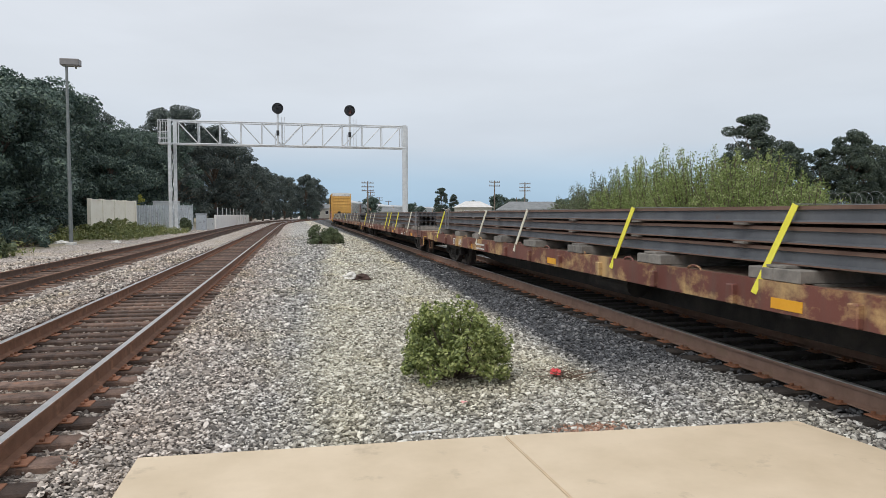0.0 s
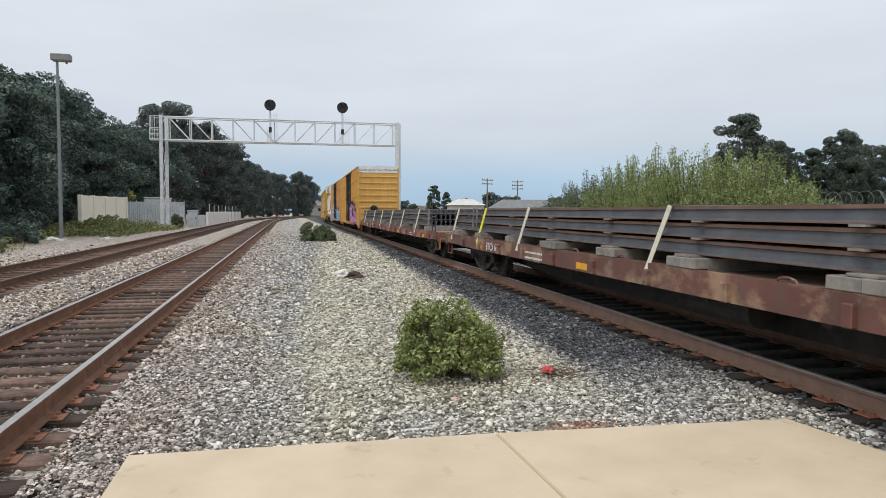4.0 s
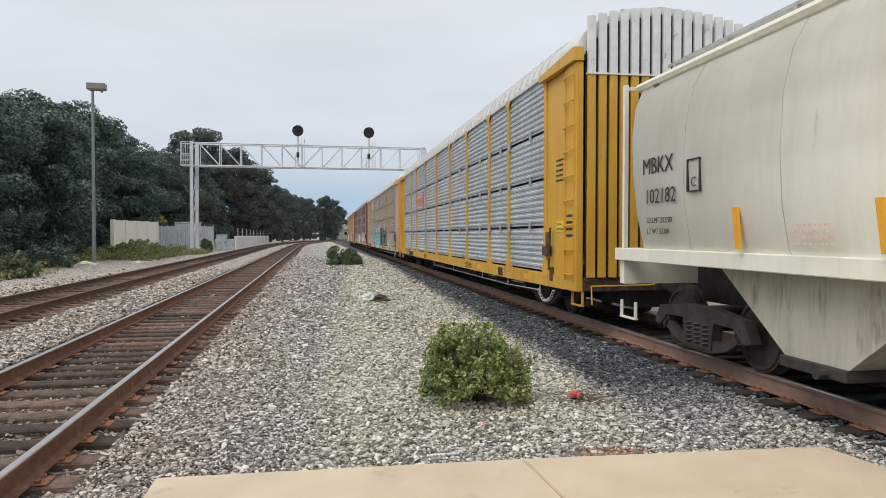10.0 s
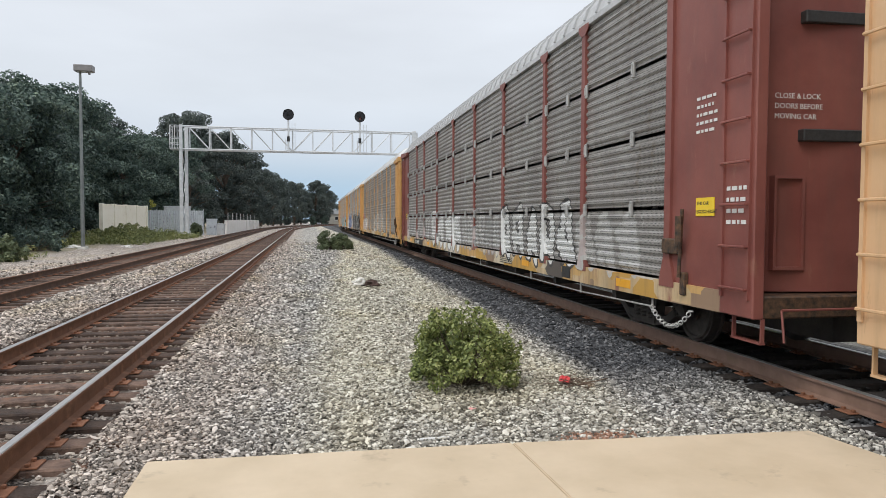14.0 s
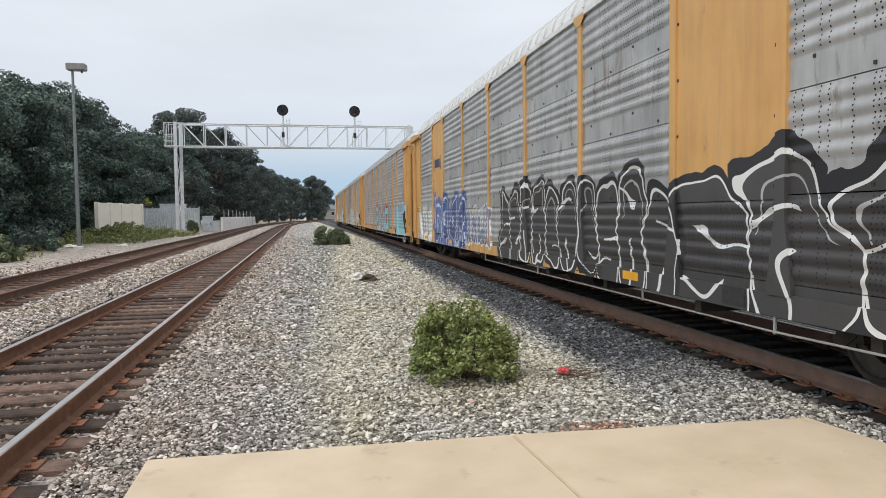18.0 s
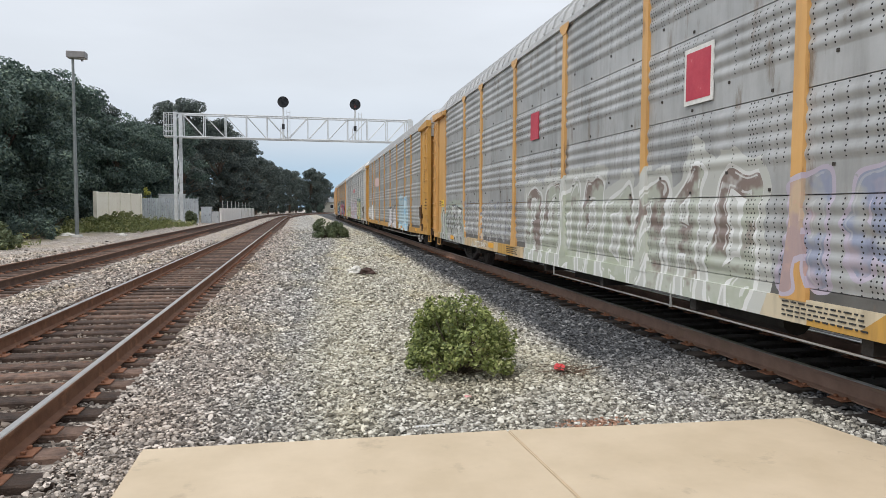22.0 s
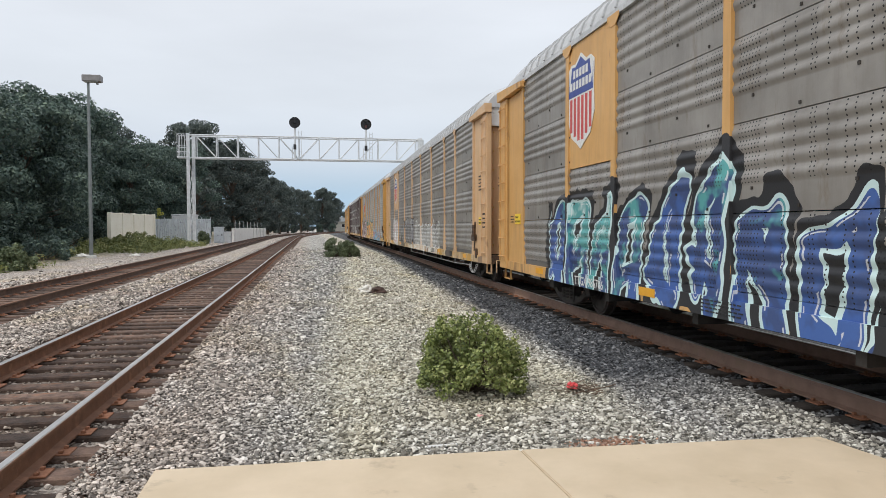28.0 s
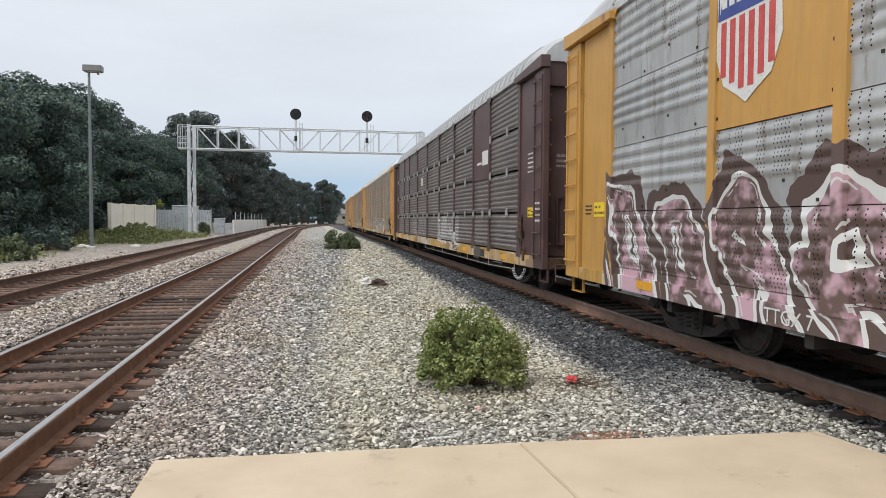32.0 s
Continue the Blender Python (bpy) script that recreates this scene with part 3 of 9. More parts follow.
# ---------------------------------------------------------------- signal bridge over the tracks
def make_gantry():
    yg, xl, xr, z0, z1, zf = 72.0, -11.45, 11.35, 8.35, 10.55, 0.15
    g = thing("signal_bridge", pose(0, yg, 0), "pale aluminium signal bridge with truss beam over the tracks", "signal bridge")
    for x in (xl, xr):
        bm = bmesh.new()
        box(bm, x - 0.75, x + 0.75, -0.8, 0.8, -0.4, zf, 0.05)
        part("pedestal", bm, M_PEDESTAL, g, "concrete footing")
        for dy in (-0.55, 0.55):
            bm = bmesh.new()
            w = 0.20 if x > 0 else 0.15
            box(bm, x - w + 0.3 * dy, x + w + 0.3 * dy, dy - 0.10, dy + 0.10, zf, z1 + 0.15, 0.02)
            part("leg", bm, M_GALV, g)
        bm = bmesh.new()
        zz = zf + 0.5
        k = 0
        while zz < z0 - 0.9:
            bar(bm, (x, -0.5 if k % 2 else 0.5, zz), (x, 0.5 if k % 2 else -0.5, zz + 1.0), 0.06, 0.06)
            zz += 1.0
            k += 1
        part("leg_lacing", bm, M_GALV, g)
    for dy in (-0.6, 0.6):
        for z in (z0, z1):
            bm = bmesh.new()
            rod(bm, (xl, dy, z), (xr, dy, z), 0.07, 10)
            part("chord", bm, M_GALV, g)
        n = 11
        for i in range(n + 1):
            x = xl + 0.5 + (xr - xl - 1.0) * i / n
            bm = bmesh.new()
            rod(bm, (x, dy, z0), (x, dy, z1), 0.048, 8)
            part("truss_post", bm, M_GALV, g)
            if i < n:
                x2 = xl + 0.5 + (xr - xl - 1.0) * (i + 1) / n
                bm = bmesh.new()
                up = i >= n // 2
                rod(bm, (x, dy, z0 if up else z1), (x2, dy, z1 if up else z0), 0.04, 8)
                part("truss_diagonal", bm, M_GALV, g)
    for i in range(12):
        x = xl + 0.5 + (xr - xl - 1.0) * i / 11
        for z in (z0, z1):
            bm = bmesh.new()
            rod(bm, (x, -0.6, z), (x, 0.6, z), 0.03, 6)
            part("cross_tie", bm, M_GALV, g)
    bm = bmesh.new()
    box(bm, xl + 0.3, xr - 0.3, -0.35, 0.35, z0 + 0.06, z0 + 0.09)
    part("walkway", bm, M_GALV, g, "grating walkway")
    # railed landing at the near leg
    bm = bmesh.new()
    box(bm, xl - 1.15, xl - 0.1, -0.7, 0.7, z0 - 0.05, z0)
    cage = part("landing", bm, M_GALV, g, "railed landing beside the leg")
    for z in (z0 + 0.05, z0 + 0.55, z0 + 1.1, z1 + 0.05):
        for a, b in (((xl - 1.15, -0.7), (xl - 0.2, -0.7)), ((xl - 1.15, -0.7), (xl - 1.15, 0.7)), ((xl - 1.15, 0.7), (xl - 0.2, 0.7))):
            bm = bmesh.new()
            rod(bm, (*a, z), (*b, z), 0.028, 6)
            part("landing_rail", bm, M_GALV, cage)
    for a in ((xl - 1.15, -0.7), (xl - 0.7, -0.7), (xl - 1.15, 0.7), (xl - 0.7, 0.7), (xl - 1.15, 0.0)):
        bm = bmesh.new()
        rod(bm, (*a, z0), (*a, z1 + 0.05), 0.028, 6)
        part("landing_post", bm, M_GALV, cage)
    for sx, lenses in ((-1.45, False), (5.6, True)):
        bm = bmesh.new()
        rod(bm, (sx, -0.75, z0 - 0.1), (sx, -0.75, z1 + 0.95), 0.10, 10)
        rod(bm, (sx - 0.25, -0.75, z0 - 0.05), (sx - 0.25, -0.75, z0 + 1.2), 0.04, 8)
        for z in (z0, z1):
            box(bm, sx - 0.16, sx + 0.16, -0.85, -0.55, z - 0.08, z + 0.08)
        mast = part("signal_mast", bm, M_GALV, g)
        bm = bmesh.new()
        box(bm, sx - 0.14, sx + 0.14, -0.9, -0.6, z1 - 1.25, z1 - 0.75, 0.02)
        part("junction_box", bm, M_SIGNAL, mast)
        bm = bmesh.new()
        ladder = [(sx + 0.35, -0.75), (sx + 0.65, -0.75)]
        for q in ladder:
            rod(bm, (*q, z0), (*q, z1 + 0.6), 0.025, 6)
        for i in range(9):
            z = z0 + 0.2 + i * 0.3
            rod(bm, (*ladder[0], z), (*ladder[1], z), 0.018, 6)
        part("ladder", bm, M_GALV, mast)
        bm = bmesh.new()
        c = Vector((sx, -0.80, z1 + 1.40))
        rod(bm, c + Vector((0, 0.05, 0)), c + Vector((0, -0.07, 0)), 0.54, 28)
        ring(bm, c + Vector((0, -0.07, 0)), (0, 1, 0), 0.52, 0.03, 28, 6)
        head = part("signal_disc", bm, M_SIGNAL, g, "round black signal head")
        bm = bmesh.new()
        box(bm, sx - 0.3, sx + 0.3, -0.76, -0.35, z1 + 1.2, z1 + 1.9, 0.05)
        part("housing", bm, M_SIGNAL, head)
        for i in range(3):
            a = 2 * math.pi * i / 3 + math.pi / 6
            p = c + Vector((0.25 * math.cos(a), -0.08, 0.25 * math.sin(a) + 0.03))
            bm = bmesh.new()
            rod(bm, p, p + Vector((0, -0.03, 0)), 0.135, 16)
            hood = [bm.verts.new(p + Vector((0.16 * math.cos(b), dy, 0.16 * math.sin(b)))) for dy in (0.0, -0.32) for b in np.linspace(-0.3, math.pi + 0.3, 12)]
            for k in range(11):
                bm.faces.new((hood[k], hood[k + 1], hood[k + 13], hood[k + 12]))
            part("lamp_unit", bm, M_LENSRED if (lenses and i == 2) else M_LENS, head)


make_gantry()


# ---------------------------------------------------------------- car-park lamp
def make_lamp():
    x, y = -11.45, 39.9
    z = hill(x, y)
    g = thing("street_lamp", pose(x, y, z), "tall grey steel lamp pole with a flat box head", "street lamp")
    bm = bmesh.new()
    rod(bm, (0, 0, 0), (0, 0, 9.3), 0.105, 12, 0.065)
    part("pole", bm, M_POLE, g)
    bm = bmesh.new()
    box(bm, -0.22, 0.22, -0.22, 0.22, -0.1, 0.12, 0.03)
    part("base", bm, M_PEDESTAL, g)
    bm = bmesh.new()
    box(bm, -0.26, 0.66, -0.26, 0.26, 9.28, 9.62, 0.03)
    head = part("lamp_head", bm, M_LAMPHEAD, g, "grey box lamp head")
    bm = bmesh.new()
    box(bm, -0.2, 0.6, -0.2, 0.2, 9.262, 9.277)
    part("lens", bm, M_GLASS, head)
    bm = bmesh.new()
    rod(bm, (0.45, 0, 9.28), (0.45, 0, 9.15), 0.06, 8)
    part("photocell", bm, M_LAMPHEAD, head)


make_lamp()


# ---------------------------------------------------------------- plants
def leaf_cloud(centres, count, size, rng, long=1.7, flat=0.0, droop=0.0):
    """Small folded leaves spread in ellipsoid clumps: centres as rows of x, y, z, rx, ry, rz. Returns verts and faces."""
    cs = np.array(centres, float)
    vol = (cs[:, 3] * cs[:, 4] * cs[:, 5]) ** 0.7
    pick = rng.choice(len(cs), count, p=vol / vol.sum())
    d = rng.normal(size=(count, 3))
    d /= np.linalg.norm(d, axis=1)[:, None]
    r = rng.uniform(0.35, 1.0, count) ** 0.45
    p = cs[pick, :3] + d * r[:, None] * cs[pick, 3:]
    n = d * 0.7 + rng.normal(size=(count, 3)) * 0.6 + np.array([0, 0, 0.35])
    n /= np.linalg.norm(n, axis=1)[:, None]
    u = np.cross(n, rng.normal(size=(count, 3)))
    u[:, 2] -= droop
    u /= np.linalg.norm(u, axis=1)[:, None] + 1e-9
    v = np.cross(n, u)
    s = (size * rng.uniform(0.6, 1.4, count))[:, None]
    a, b = p - u * s * long * 0.5, p + u * s * long * 0.5
    c, e = p + v * s * 0.5 + n * s * 0.12, p - v * s * 0.5 + n * s * 0.12
    verts = np.stack([a, c, b, e], 1).reshape(-1, 3)
    k = np.arange(count)[:, None] * 4
    faces = np.concatenate([k + [0, 1, 2], k + [0, 2, 3]], 0)
    return verts, faces


def tri_mesh(name, verts, faces):
    me = bpy.data.meshes.new(name)
    me.vertices.add(len(verts))
    me.vertices.foreach_set("co", np.ascontiguousarray(verts, float).ravel())
    me.loops.add(len(faces) * 3)
    me.loops.foreach_set("vertex_index", np.ascontiguousarray(faces).ravel())
    me.polygons.add(len(faces))
    me.polygons.foreach_set("loop_start", np.arange(0, len(faces) * 3, 3))
    me.update(calc_edges=True)
    me.shade_flat()
    return me


def tree(name, height, spread, trunk, seed, material, label, leaves=9000, size=0.30, clumps=34, low=0.12, shape=0.55, long=1.7, puff=1.0):
    """A tapered trunk with limbs and a crown of leaf clumps, at the origin; to be copied."""
    rng = np.random.default_rng(seed)
    g = thing(name, pose(0, 0, 0), label, "tree")
    bm = bmesh.new()
    top = Vector((rng.uniform(-0.4, 0.4), rng.uniform(-0.4, 0.4), height * 0.72))
    rod(bm, (0, 0, -0.3), top * 0.5, trunk, 9, trunk * 0.7)
    rod(bm, top * 0.5, top, trunk * 0.7, 8, trunk * 0.25)
    cs = []
    for i in range(clumps):
        f = rng.uniform(low, 1.0)
        prof = math.sin(math.pi * min(1.0, (f - low) / (1 - low) * 0.86 + 0.12)) ** shape
        a = rng.uniform(0, 2 * math.pi)
        rad = spread * prof * rng.uniform(0.25, 0.95)
        c = Vector((rad * math.cos(a), rad * math.sin(a), height * f * 0.94))
        q = spread * rng.uniform(0.14, 0.30) * puff
        cs.append((*c, q * rng.uniform(0.8, 1.3), q * rng.uniform(0.8, 1.3), q * rng.uniform(0.55, 0.9)))
        if i % 2 == 0:
            rod(bm, top * min(0.98, max(0.2, f * 0.85)), c, trunk * 0.22, 5, trunk * 0.06)
    part("trunk", bm, M_BARK, g, "grey-brown trunk with limbs")
    v, f = leaf_cloud(cs, leaves, size, rng, long)
    part_of("crown", tri_mesh("crown", v, f), material, g, "uneven leafy crown")
    return g


OAKS = [tree("oak_tree", 11.5, 5.2, 0.30, 11 + i, L_OAK, "dense dark green oak with low spreading crown", 46000, 0.145, 130, 0.03, 0.35, 1.7, 0.85) for i in range(2)]
EUCAS = [tree("eucalyptus_tree", 20.0, 6.5, 0.5, 31 + i, L_EUCA, "tall dark grey-green eucalyptus with ragged crown", 36000, 0.19, 120, 0.06, 0.45, 1.9, 0.85) for i in range(2)]
PINES = [tree("pine_tree", 14.0, 3.6, 0.25, 51 + i, L_PINE, "dark pine with rounded clumped crown", 32000, 0.14, 100, 0.07, 0.4, 2.0, 1.1) for i in range(2)]


def plant(group, src, spots):
    """Copies of the trees src: rows of x, y, turn, scale; the first two spots are the trees themselves."""
    for i, (x, y, turn, s) in enumerate(spots):
        m = pose(x, y, hill(x, y), 0, 0, turn) @ Matrix.Scale(s, 4)
        if i < len(src):
            ob = src[i]
            ob.matrix_world = m
        else:
            ob = copy_thing(src[i % len(src)], m)
            ob.scale = (s, s, s)
        tagged(ob, group=group)


plant("oaks beside the siding", OAKS, [(-18.5, 41, 20, 0.84), (-20.0, 53, 130, 0.98), (-17.8, 47.5, 250, 0.87), (-24.5, 47, 80, 1.0), (-22.5, 62, 10, 0.93), (-26.0, 80, 200, 1.36), (-24, 38, 300, 0.82), (-28, 57, 45, 1.05), (-19.5, 82, 95, 0.95), (-15.5, 34.5, 15, 0.42), (-26, 72, 60, 1.1), (-22.5, 68, 140, 1.0), (-21, 92, 20, 1.1), (-32, 48, 10, 1.0), (-18, 100, 75, 1.15)])
plant("eucalyptus beyond the signal bridge", EUCAS, [(-18.5, 120, 0, 1.0), (-13.5, 128, 100, 0.86), (-24, 112, 200, 0.70), (-26, 96, 20, 0.8), (-10.5, 142, 300, 0.78), (-13, 156, 40, 0.8), (-10, 172, 160, 0.72), (-8, 190, 250, 0.68), (-20, 138, 85, 0.95), (-6.5, 212, 10, 0.72), (-3, 236, 70, 0.75), (4.5, 268, 120, 0.85), (7.2, 285, 220, 0.85), (-1, 262, 330, 0.7), (-10, 205, 190, 0.8), (12, 330, 45, 0.75), (20, 350, 15, 0.6)])
plant("pines beyond the fence", PINES, [(60, 84, 0, 1.10), (69.3, 89, 60, 0.90), (72.6, 91, 160, 0.86), (80, 88, 120, 1.02), (84.2, 90, 200, 0.97), (91, 92, 90, 0.9), (77, 91, 30, 0.84), (97, 92, 330, 0.9), (66, 98, 10, 0.66)])


def shrub(name, label, category, cs, leaves, size, material, seed, stems, stem_mat, long=1.7, droop=0.0):
    rng = np.random.default_rng(seed)
    g = thing(name, pose(0, 0, 0), label, category)
    bm = bmesh.new()
    for p, q, r in stems:
        rod(bm, p, q, r, 5, r * 0.5)
    tagged(part("stem", bm, stem_mat, g), kind="stuff")
    v, f = leaf_cloud(cs, leaves, size, rng, long, 0, droop)
    part_of("foliage", tri_mesh("foliage", v, f), material, g)
    return g


def make_near_bush():
    rng = random.Random(8)
    cs, stems = [], []
    for i in range(170):
        a, r = rng.uniform(0, 6.283), math.sqrt(rng.random()) * 0.53
        x, y = r * math.cos(a) * 1.06, r * math.sin(a)
        top = 0.80 * max(0.1, 1 - (r / 0.58) ** 2.6) ** 0.6
        z = rng.uniform(0.10, 1.0) ** 0.75 * top
        cs.append((x, y, z, 0.075, 0.075, 0.085))
        stems.append(((0.03 * math.cos(a), 0.03 * math.sin(a), 0), (x, y, z), 0.007))
    for i in range(26):
        a, r = rng.uniform(0, 6.283), rng.uniform(0.1, 0.58)
        top = 0.83 * max(0.1, 1 - (r / 0.64) ** 2.6) ** 0.6
        cs.append((r * math.cos(a) * 1.06, r * math.sin(a), top, 0.035, 0.035, 0.075))
    g = shrub("bush", "rounded bright green leafy bush growing in the gravel", "bush", cs, 13000, 0.025, L_BUSH, 3, stems, M_BARK, 1.7)
    g.matrix_world = pose(1.66, 7.15, -0.19)


make_near_bush()


def make_far_bush():
    rng = random.Random(9)
    cs, stems = [], []
    for i in range(46):
        x, y = rng.uniform(-0.95, 0.95), rng.uniform(-0.5, 0.5)
        z = rng.uniform(0.1, 1.0) * (1.15 - 0.55 * abs(x + 0.1))
        cs.append((x, y, z, 0.22, 0.2, 0.22))
        stems.append(((x * 0.3, y * 0.3, 0), (x, y, z), 0.02))
    g = shrub("bush", "dark olive scrubby bush in the gravel", "bush", cs, 8000, 0.052, L_SHRUB, 5, stems, M_BARK, 2.2)
    g.matrix_world = pose(1.75, 41.2, -0.17)


make_far_bush()


def make_willows():
    """Tall feathery shrubs along the fence behind the train."""
    rng = random.Random(12)
    for k, (x, y, w, h) in enumerate(((15.0, 37.5, 1.9, 2.4), (14.8, 34.0, 2.2, 3.2), (14.6, 31.0, 2.3, 3.6), (14.4, 27.8, 2.4, 3.9), (14.4, 25.0, 2.4, 4.1), (14.2, 22.3, 2.4, 4.0), (14.3, 19.8, 2.2, 3.6), (14.6, 17.9, 1.6, 2.5), (15.6, 29.3, 2.4, 4.1), (15.6, 24.0, 2.4, 4.2), (15.5, 20.8, 2.2, 3.6))):
        cs, stems = [], []
        for i in range(95):
            a, r = rng.uniform(0, 6.283), math.sqrt(rng.random()) * w
            px, py = r * math.cos(a) * 0.8, r * math.sin(a)
            top = h * (1 - 0.45 * (r / w) ** 2) * rng.uniform(0.62, 1.0)
            lean = rng.uniform(0.7, 1.0)
            for f in (1.0, 0.78, 0.55, 0.3):
                cs.append((px * (lean + (1 - lean) * f), py, top * f, 0.16, 0.16, 0.42))
            stems.append(((px * 0.4, py * 0.4, 0), (px, py, top + 0.25), 0.018))
        g = shrub("willow_shrub", "tall feathery yellow-green shrub behind the train" if k > 2 else "sparse olive-green shrub with bare upright twigs", "shrub", cs, 24000, 0.036, L_WILLOW if k > 2 else L_SHRUB, 60 + k, stems, M_BARK, 2.6, 0.4)
        g.matrix_world = pose(x, y, hill(x, y), 0, 0, rng.uniform(0, 360))
        tagged(g, group="shrubs along the fence")


make_willows()


def make_weeds():
    rng = np.random.default_rng(21)
    for k, (x0, x1, y0, y1, h, cnt) in enumerate(((-14.5, -10.2, 46, 62, 0.75, 4200), (-19, -12.5, 36, 48, 0.55, 3200), (-15, -11, 24, 33, 0.5, 1500), (-13, -9.6, 62, 70, 0.4, 1200))):
        n = 240
        cs = np.c_[rng.uniform(x0, x1, n), rng.uniform(y0, y1, n), np.full(n, 0.0), np.full(n, 0.25), np.full(n, 0.25), rng.uniform(0.3, 1.0, n) * h]
        cs[:, 2] = [hill(a, b) + c * 0.3 for a, b, c in zip(cs[:, 0], cs[:, 1], cs[:, 5])]
        v, f = leaf_cloud(cs, cnt * 3, 0.06, rng, 3.6)
        ob = part_of("weeds", tri_mesh("weeds", v, f), L_WEED)
        tagged(ob, "straggly green and dry yellow weeds on the bank", "weeds", kind="stuff")


make_weeds()


# ---------------------------------------------------------------- paint with graffiti
def letters_group():
    """Node group that sprays one row of rounded letters over a base colour."""
    nt = bpy.data.node_groups.new("sprayed_letters", "ShaderNodeTree")
    face = nt.interface
    for nm in ("Y", "Z", "First", "Last", "Middle", "Height", "Width", "Seed", "Slant", "Cover", "Body", "Round"):
        face.new_socket(nm, in_out="INPUT", socket_type="NodeSocketFloat")
    for nm in ("Base", "C1", "C2", "C3", "C4", "Outline", "Halo"):
        face.new_socket(nm, in_out="INPUT", socket_type="NodeSocketColor")
    face.new_socket("Color", in_out="OUTPUT", socket_type="NodeSocketColor")
    gi, go = nt.nodes.new("NodeGroupInput"), nt.nodes.new("NodeGroupOutput")
    q = {o.name: o for o in gi.outputs}

    def m(op, x, y=None, z=None, clamp=False):
        return math_node(nt, op, x, y, z, clamp)

    def vec(x, y, z):
        n = nt.nodes.new("ShaderNodeCombineXYZ")
        for k, v in enumerate((x, y, z)):
            if isinstance(v, (int, float)):
                n.inputs[k].default_value = v
            else:
                link(nt, v, n.inputs[k])
        return n.outputs[0]

    y, z, h, lw = q["Y"], q["Z"], q["Height"], q["Width"]
    # wavering hand
    soft = m("DIVIDE", 1.0, m("POWER", lw, 0.4))
    warp = nt.nodes.new("ShaderNodeSeparateColor")
    link(nt, noise_node(nt, vec(m("MULTIPLY", y, soft), m("MULTIPLY", z, soft), m("MULTIPLY", q["Seed"], 3.7)), 1.25, 1.0, 0.4, 1), warp.inputs[0])
    yy = m("MULTIPLY_ADD", m("SUBTRACT", warp.outputs[0], 0.5), m("MULTIPLY", lw, 0.85), y)
    zz = m("MULTIPLY_ADD", m("SUBTRACT", warp.outputs[1], 0.5), m("MULTIPLY", h, 0.5), z)
    s = m("DIVIDE", m("SUBTRACT", yy, q["First"]), lw)
    s = m("MULTIPLY_ADD", m("SUBTRACT", zz, q["Middle"]), q["Slant"], s)
    i = m("FLOOR", s)
    wn = nt.nodes.new("ShaderNodeTexWhiteNoise")
    wn.noise_dimensions = "1D"
    link(nt, m("MULTIPLY_ADD", q["Seed"], 17.3, i), wn.inputs["W"])
    sc = nt.nodes.new("ShaderNodeSeparateColor")
    link(nt, wn.outputs["Color"], sc.inputs[0])
    r1, r2, r3 = sc.outputs[0], sc.outputs[1], sc.outputs[2]
    f = m("SUBTRACT", m("FRACT", s), 0.5)
    zc = m("MULTIPLY_ADD", m("SUBTRACT", r1, 0.5), m("MULTIPLY", h, 0.18), q["Middle"])
    v = m("DIVIDE", m("SUBTRACT", zz, zc), m("MULTIPLY", h, m("MULTIPLY_ADD", r2, 0.10, 0.42)))
    u = m("MULTIPLY", m("ABSOLUTE", f), 2.0)
    e = m("ADD", m("MULTIPLY", m("POWER", u, 3.0), 0.95), m("POWER", m("ABSOLUTE", v), 3.2))
    span = m("MULTIPLY", m("GREATER_THAN", yy, q["First"]), m("LESS_THAN", yy, q["Last"]))
    inside = m("MULTIPLY", span, m("LESS_THAN", e, 1.0))
    line = m("GREATER_THAN", e, m("SUBTRACT", 1.0, m("DIVIDE", 0.17, m("POWER", lw, 0.6))))

    def slot(at, side):
        # a cut from one flank into the letter
        near = m("LESS_THAN", m("ABSOLUTE", m("SUBTRACT", v, at)), m("DIVIDE", 0.05, h))
        way = m("MULTIPLY", f, m("MULTIPLY_ADD", m("GREATER_THAN", side, 0.5), 2.0, -1.0))
        return m("MULTIPLY", near, m("GREATER_THAN", way, -0.12))

    low = m("LESS_THAN", r3, 0.5)
    leg = m("MULTIPLY", m("LESS_THAN", m("ABSOLUTE", m("MULTIPLY_ADD", v, 0.05, f)), m("DIVIDE", 0.028, lw)), m("LESS_THAN", v, -0.15))
    cut = m("MAXIMUM", m("MULTIPLY", slot(m("MULTIPLY_ADD", r3, 0.4, 0.12), r1), m("GREATER_THAN", r2, 0.25)), m("ADD", m("MULTIPLY", slot(-0.34, r2), low), m("MULTIPLY", leg, m("SUBTRACT", 1.0, low))))
    line = m("MAXIMUM", line, cut)
    grain = vec(y, z, q["Seed"])
    tone = m("MULTIPLY_ADD", r2, 0.6, m("MULTIPLY_ADD", v, 0.16, m("MULTIPLY_ADD", noise_node(nt, grain, 1.9, 3), 1.1, -0.38)))
    fill = q["C1"]
    for k, nm in enumerate(("C2", "C3", "C4")):
        fill = mix_node(nt, m("MULTIPLY_ADD", tone, 6.0, -6.0 * (k + 0.75) / 3.4, True), fill, q[nm])
    gleam = m("MULTIPLY", m("LESS_THAN", m("ABSOLUTE", m("SUBTRACT", e, 0.42)), 0.03), m("MULTIPLY", m("GREATER_THAN", v, 0.25), m("GREATER_THAN", r1, 0.55)))
    fill = mix_node(nt, m("MULTIPLY", gleam, m("MULTIPLY", q["Body"], 0.5)), fill, (0.85, 0.86, 0.86))
    fill = mix_node(nt, line, fill, q["Outline"])
    fill = mix_node(nt, 0.12, fill, (0.26, 0.24, 0.22))
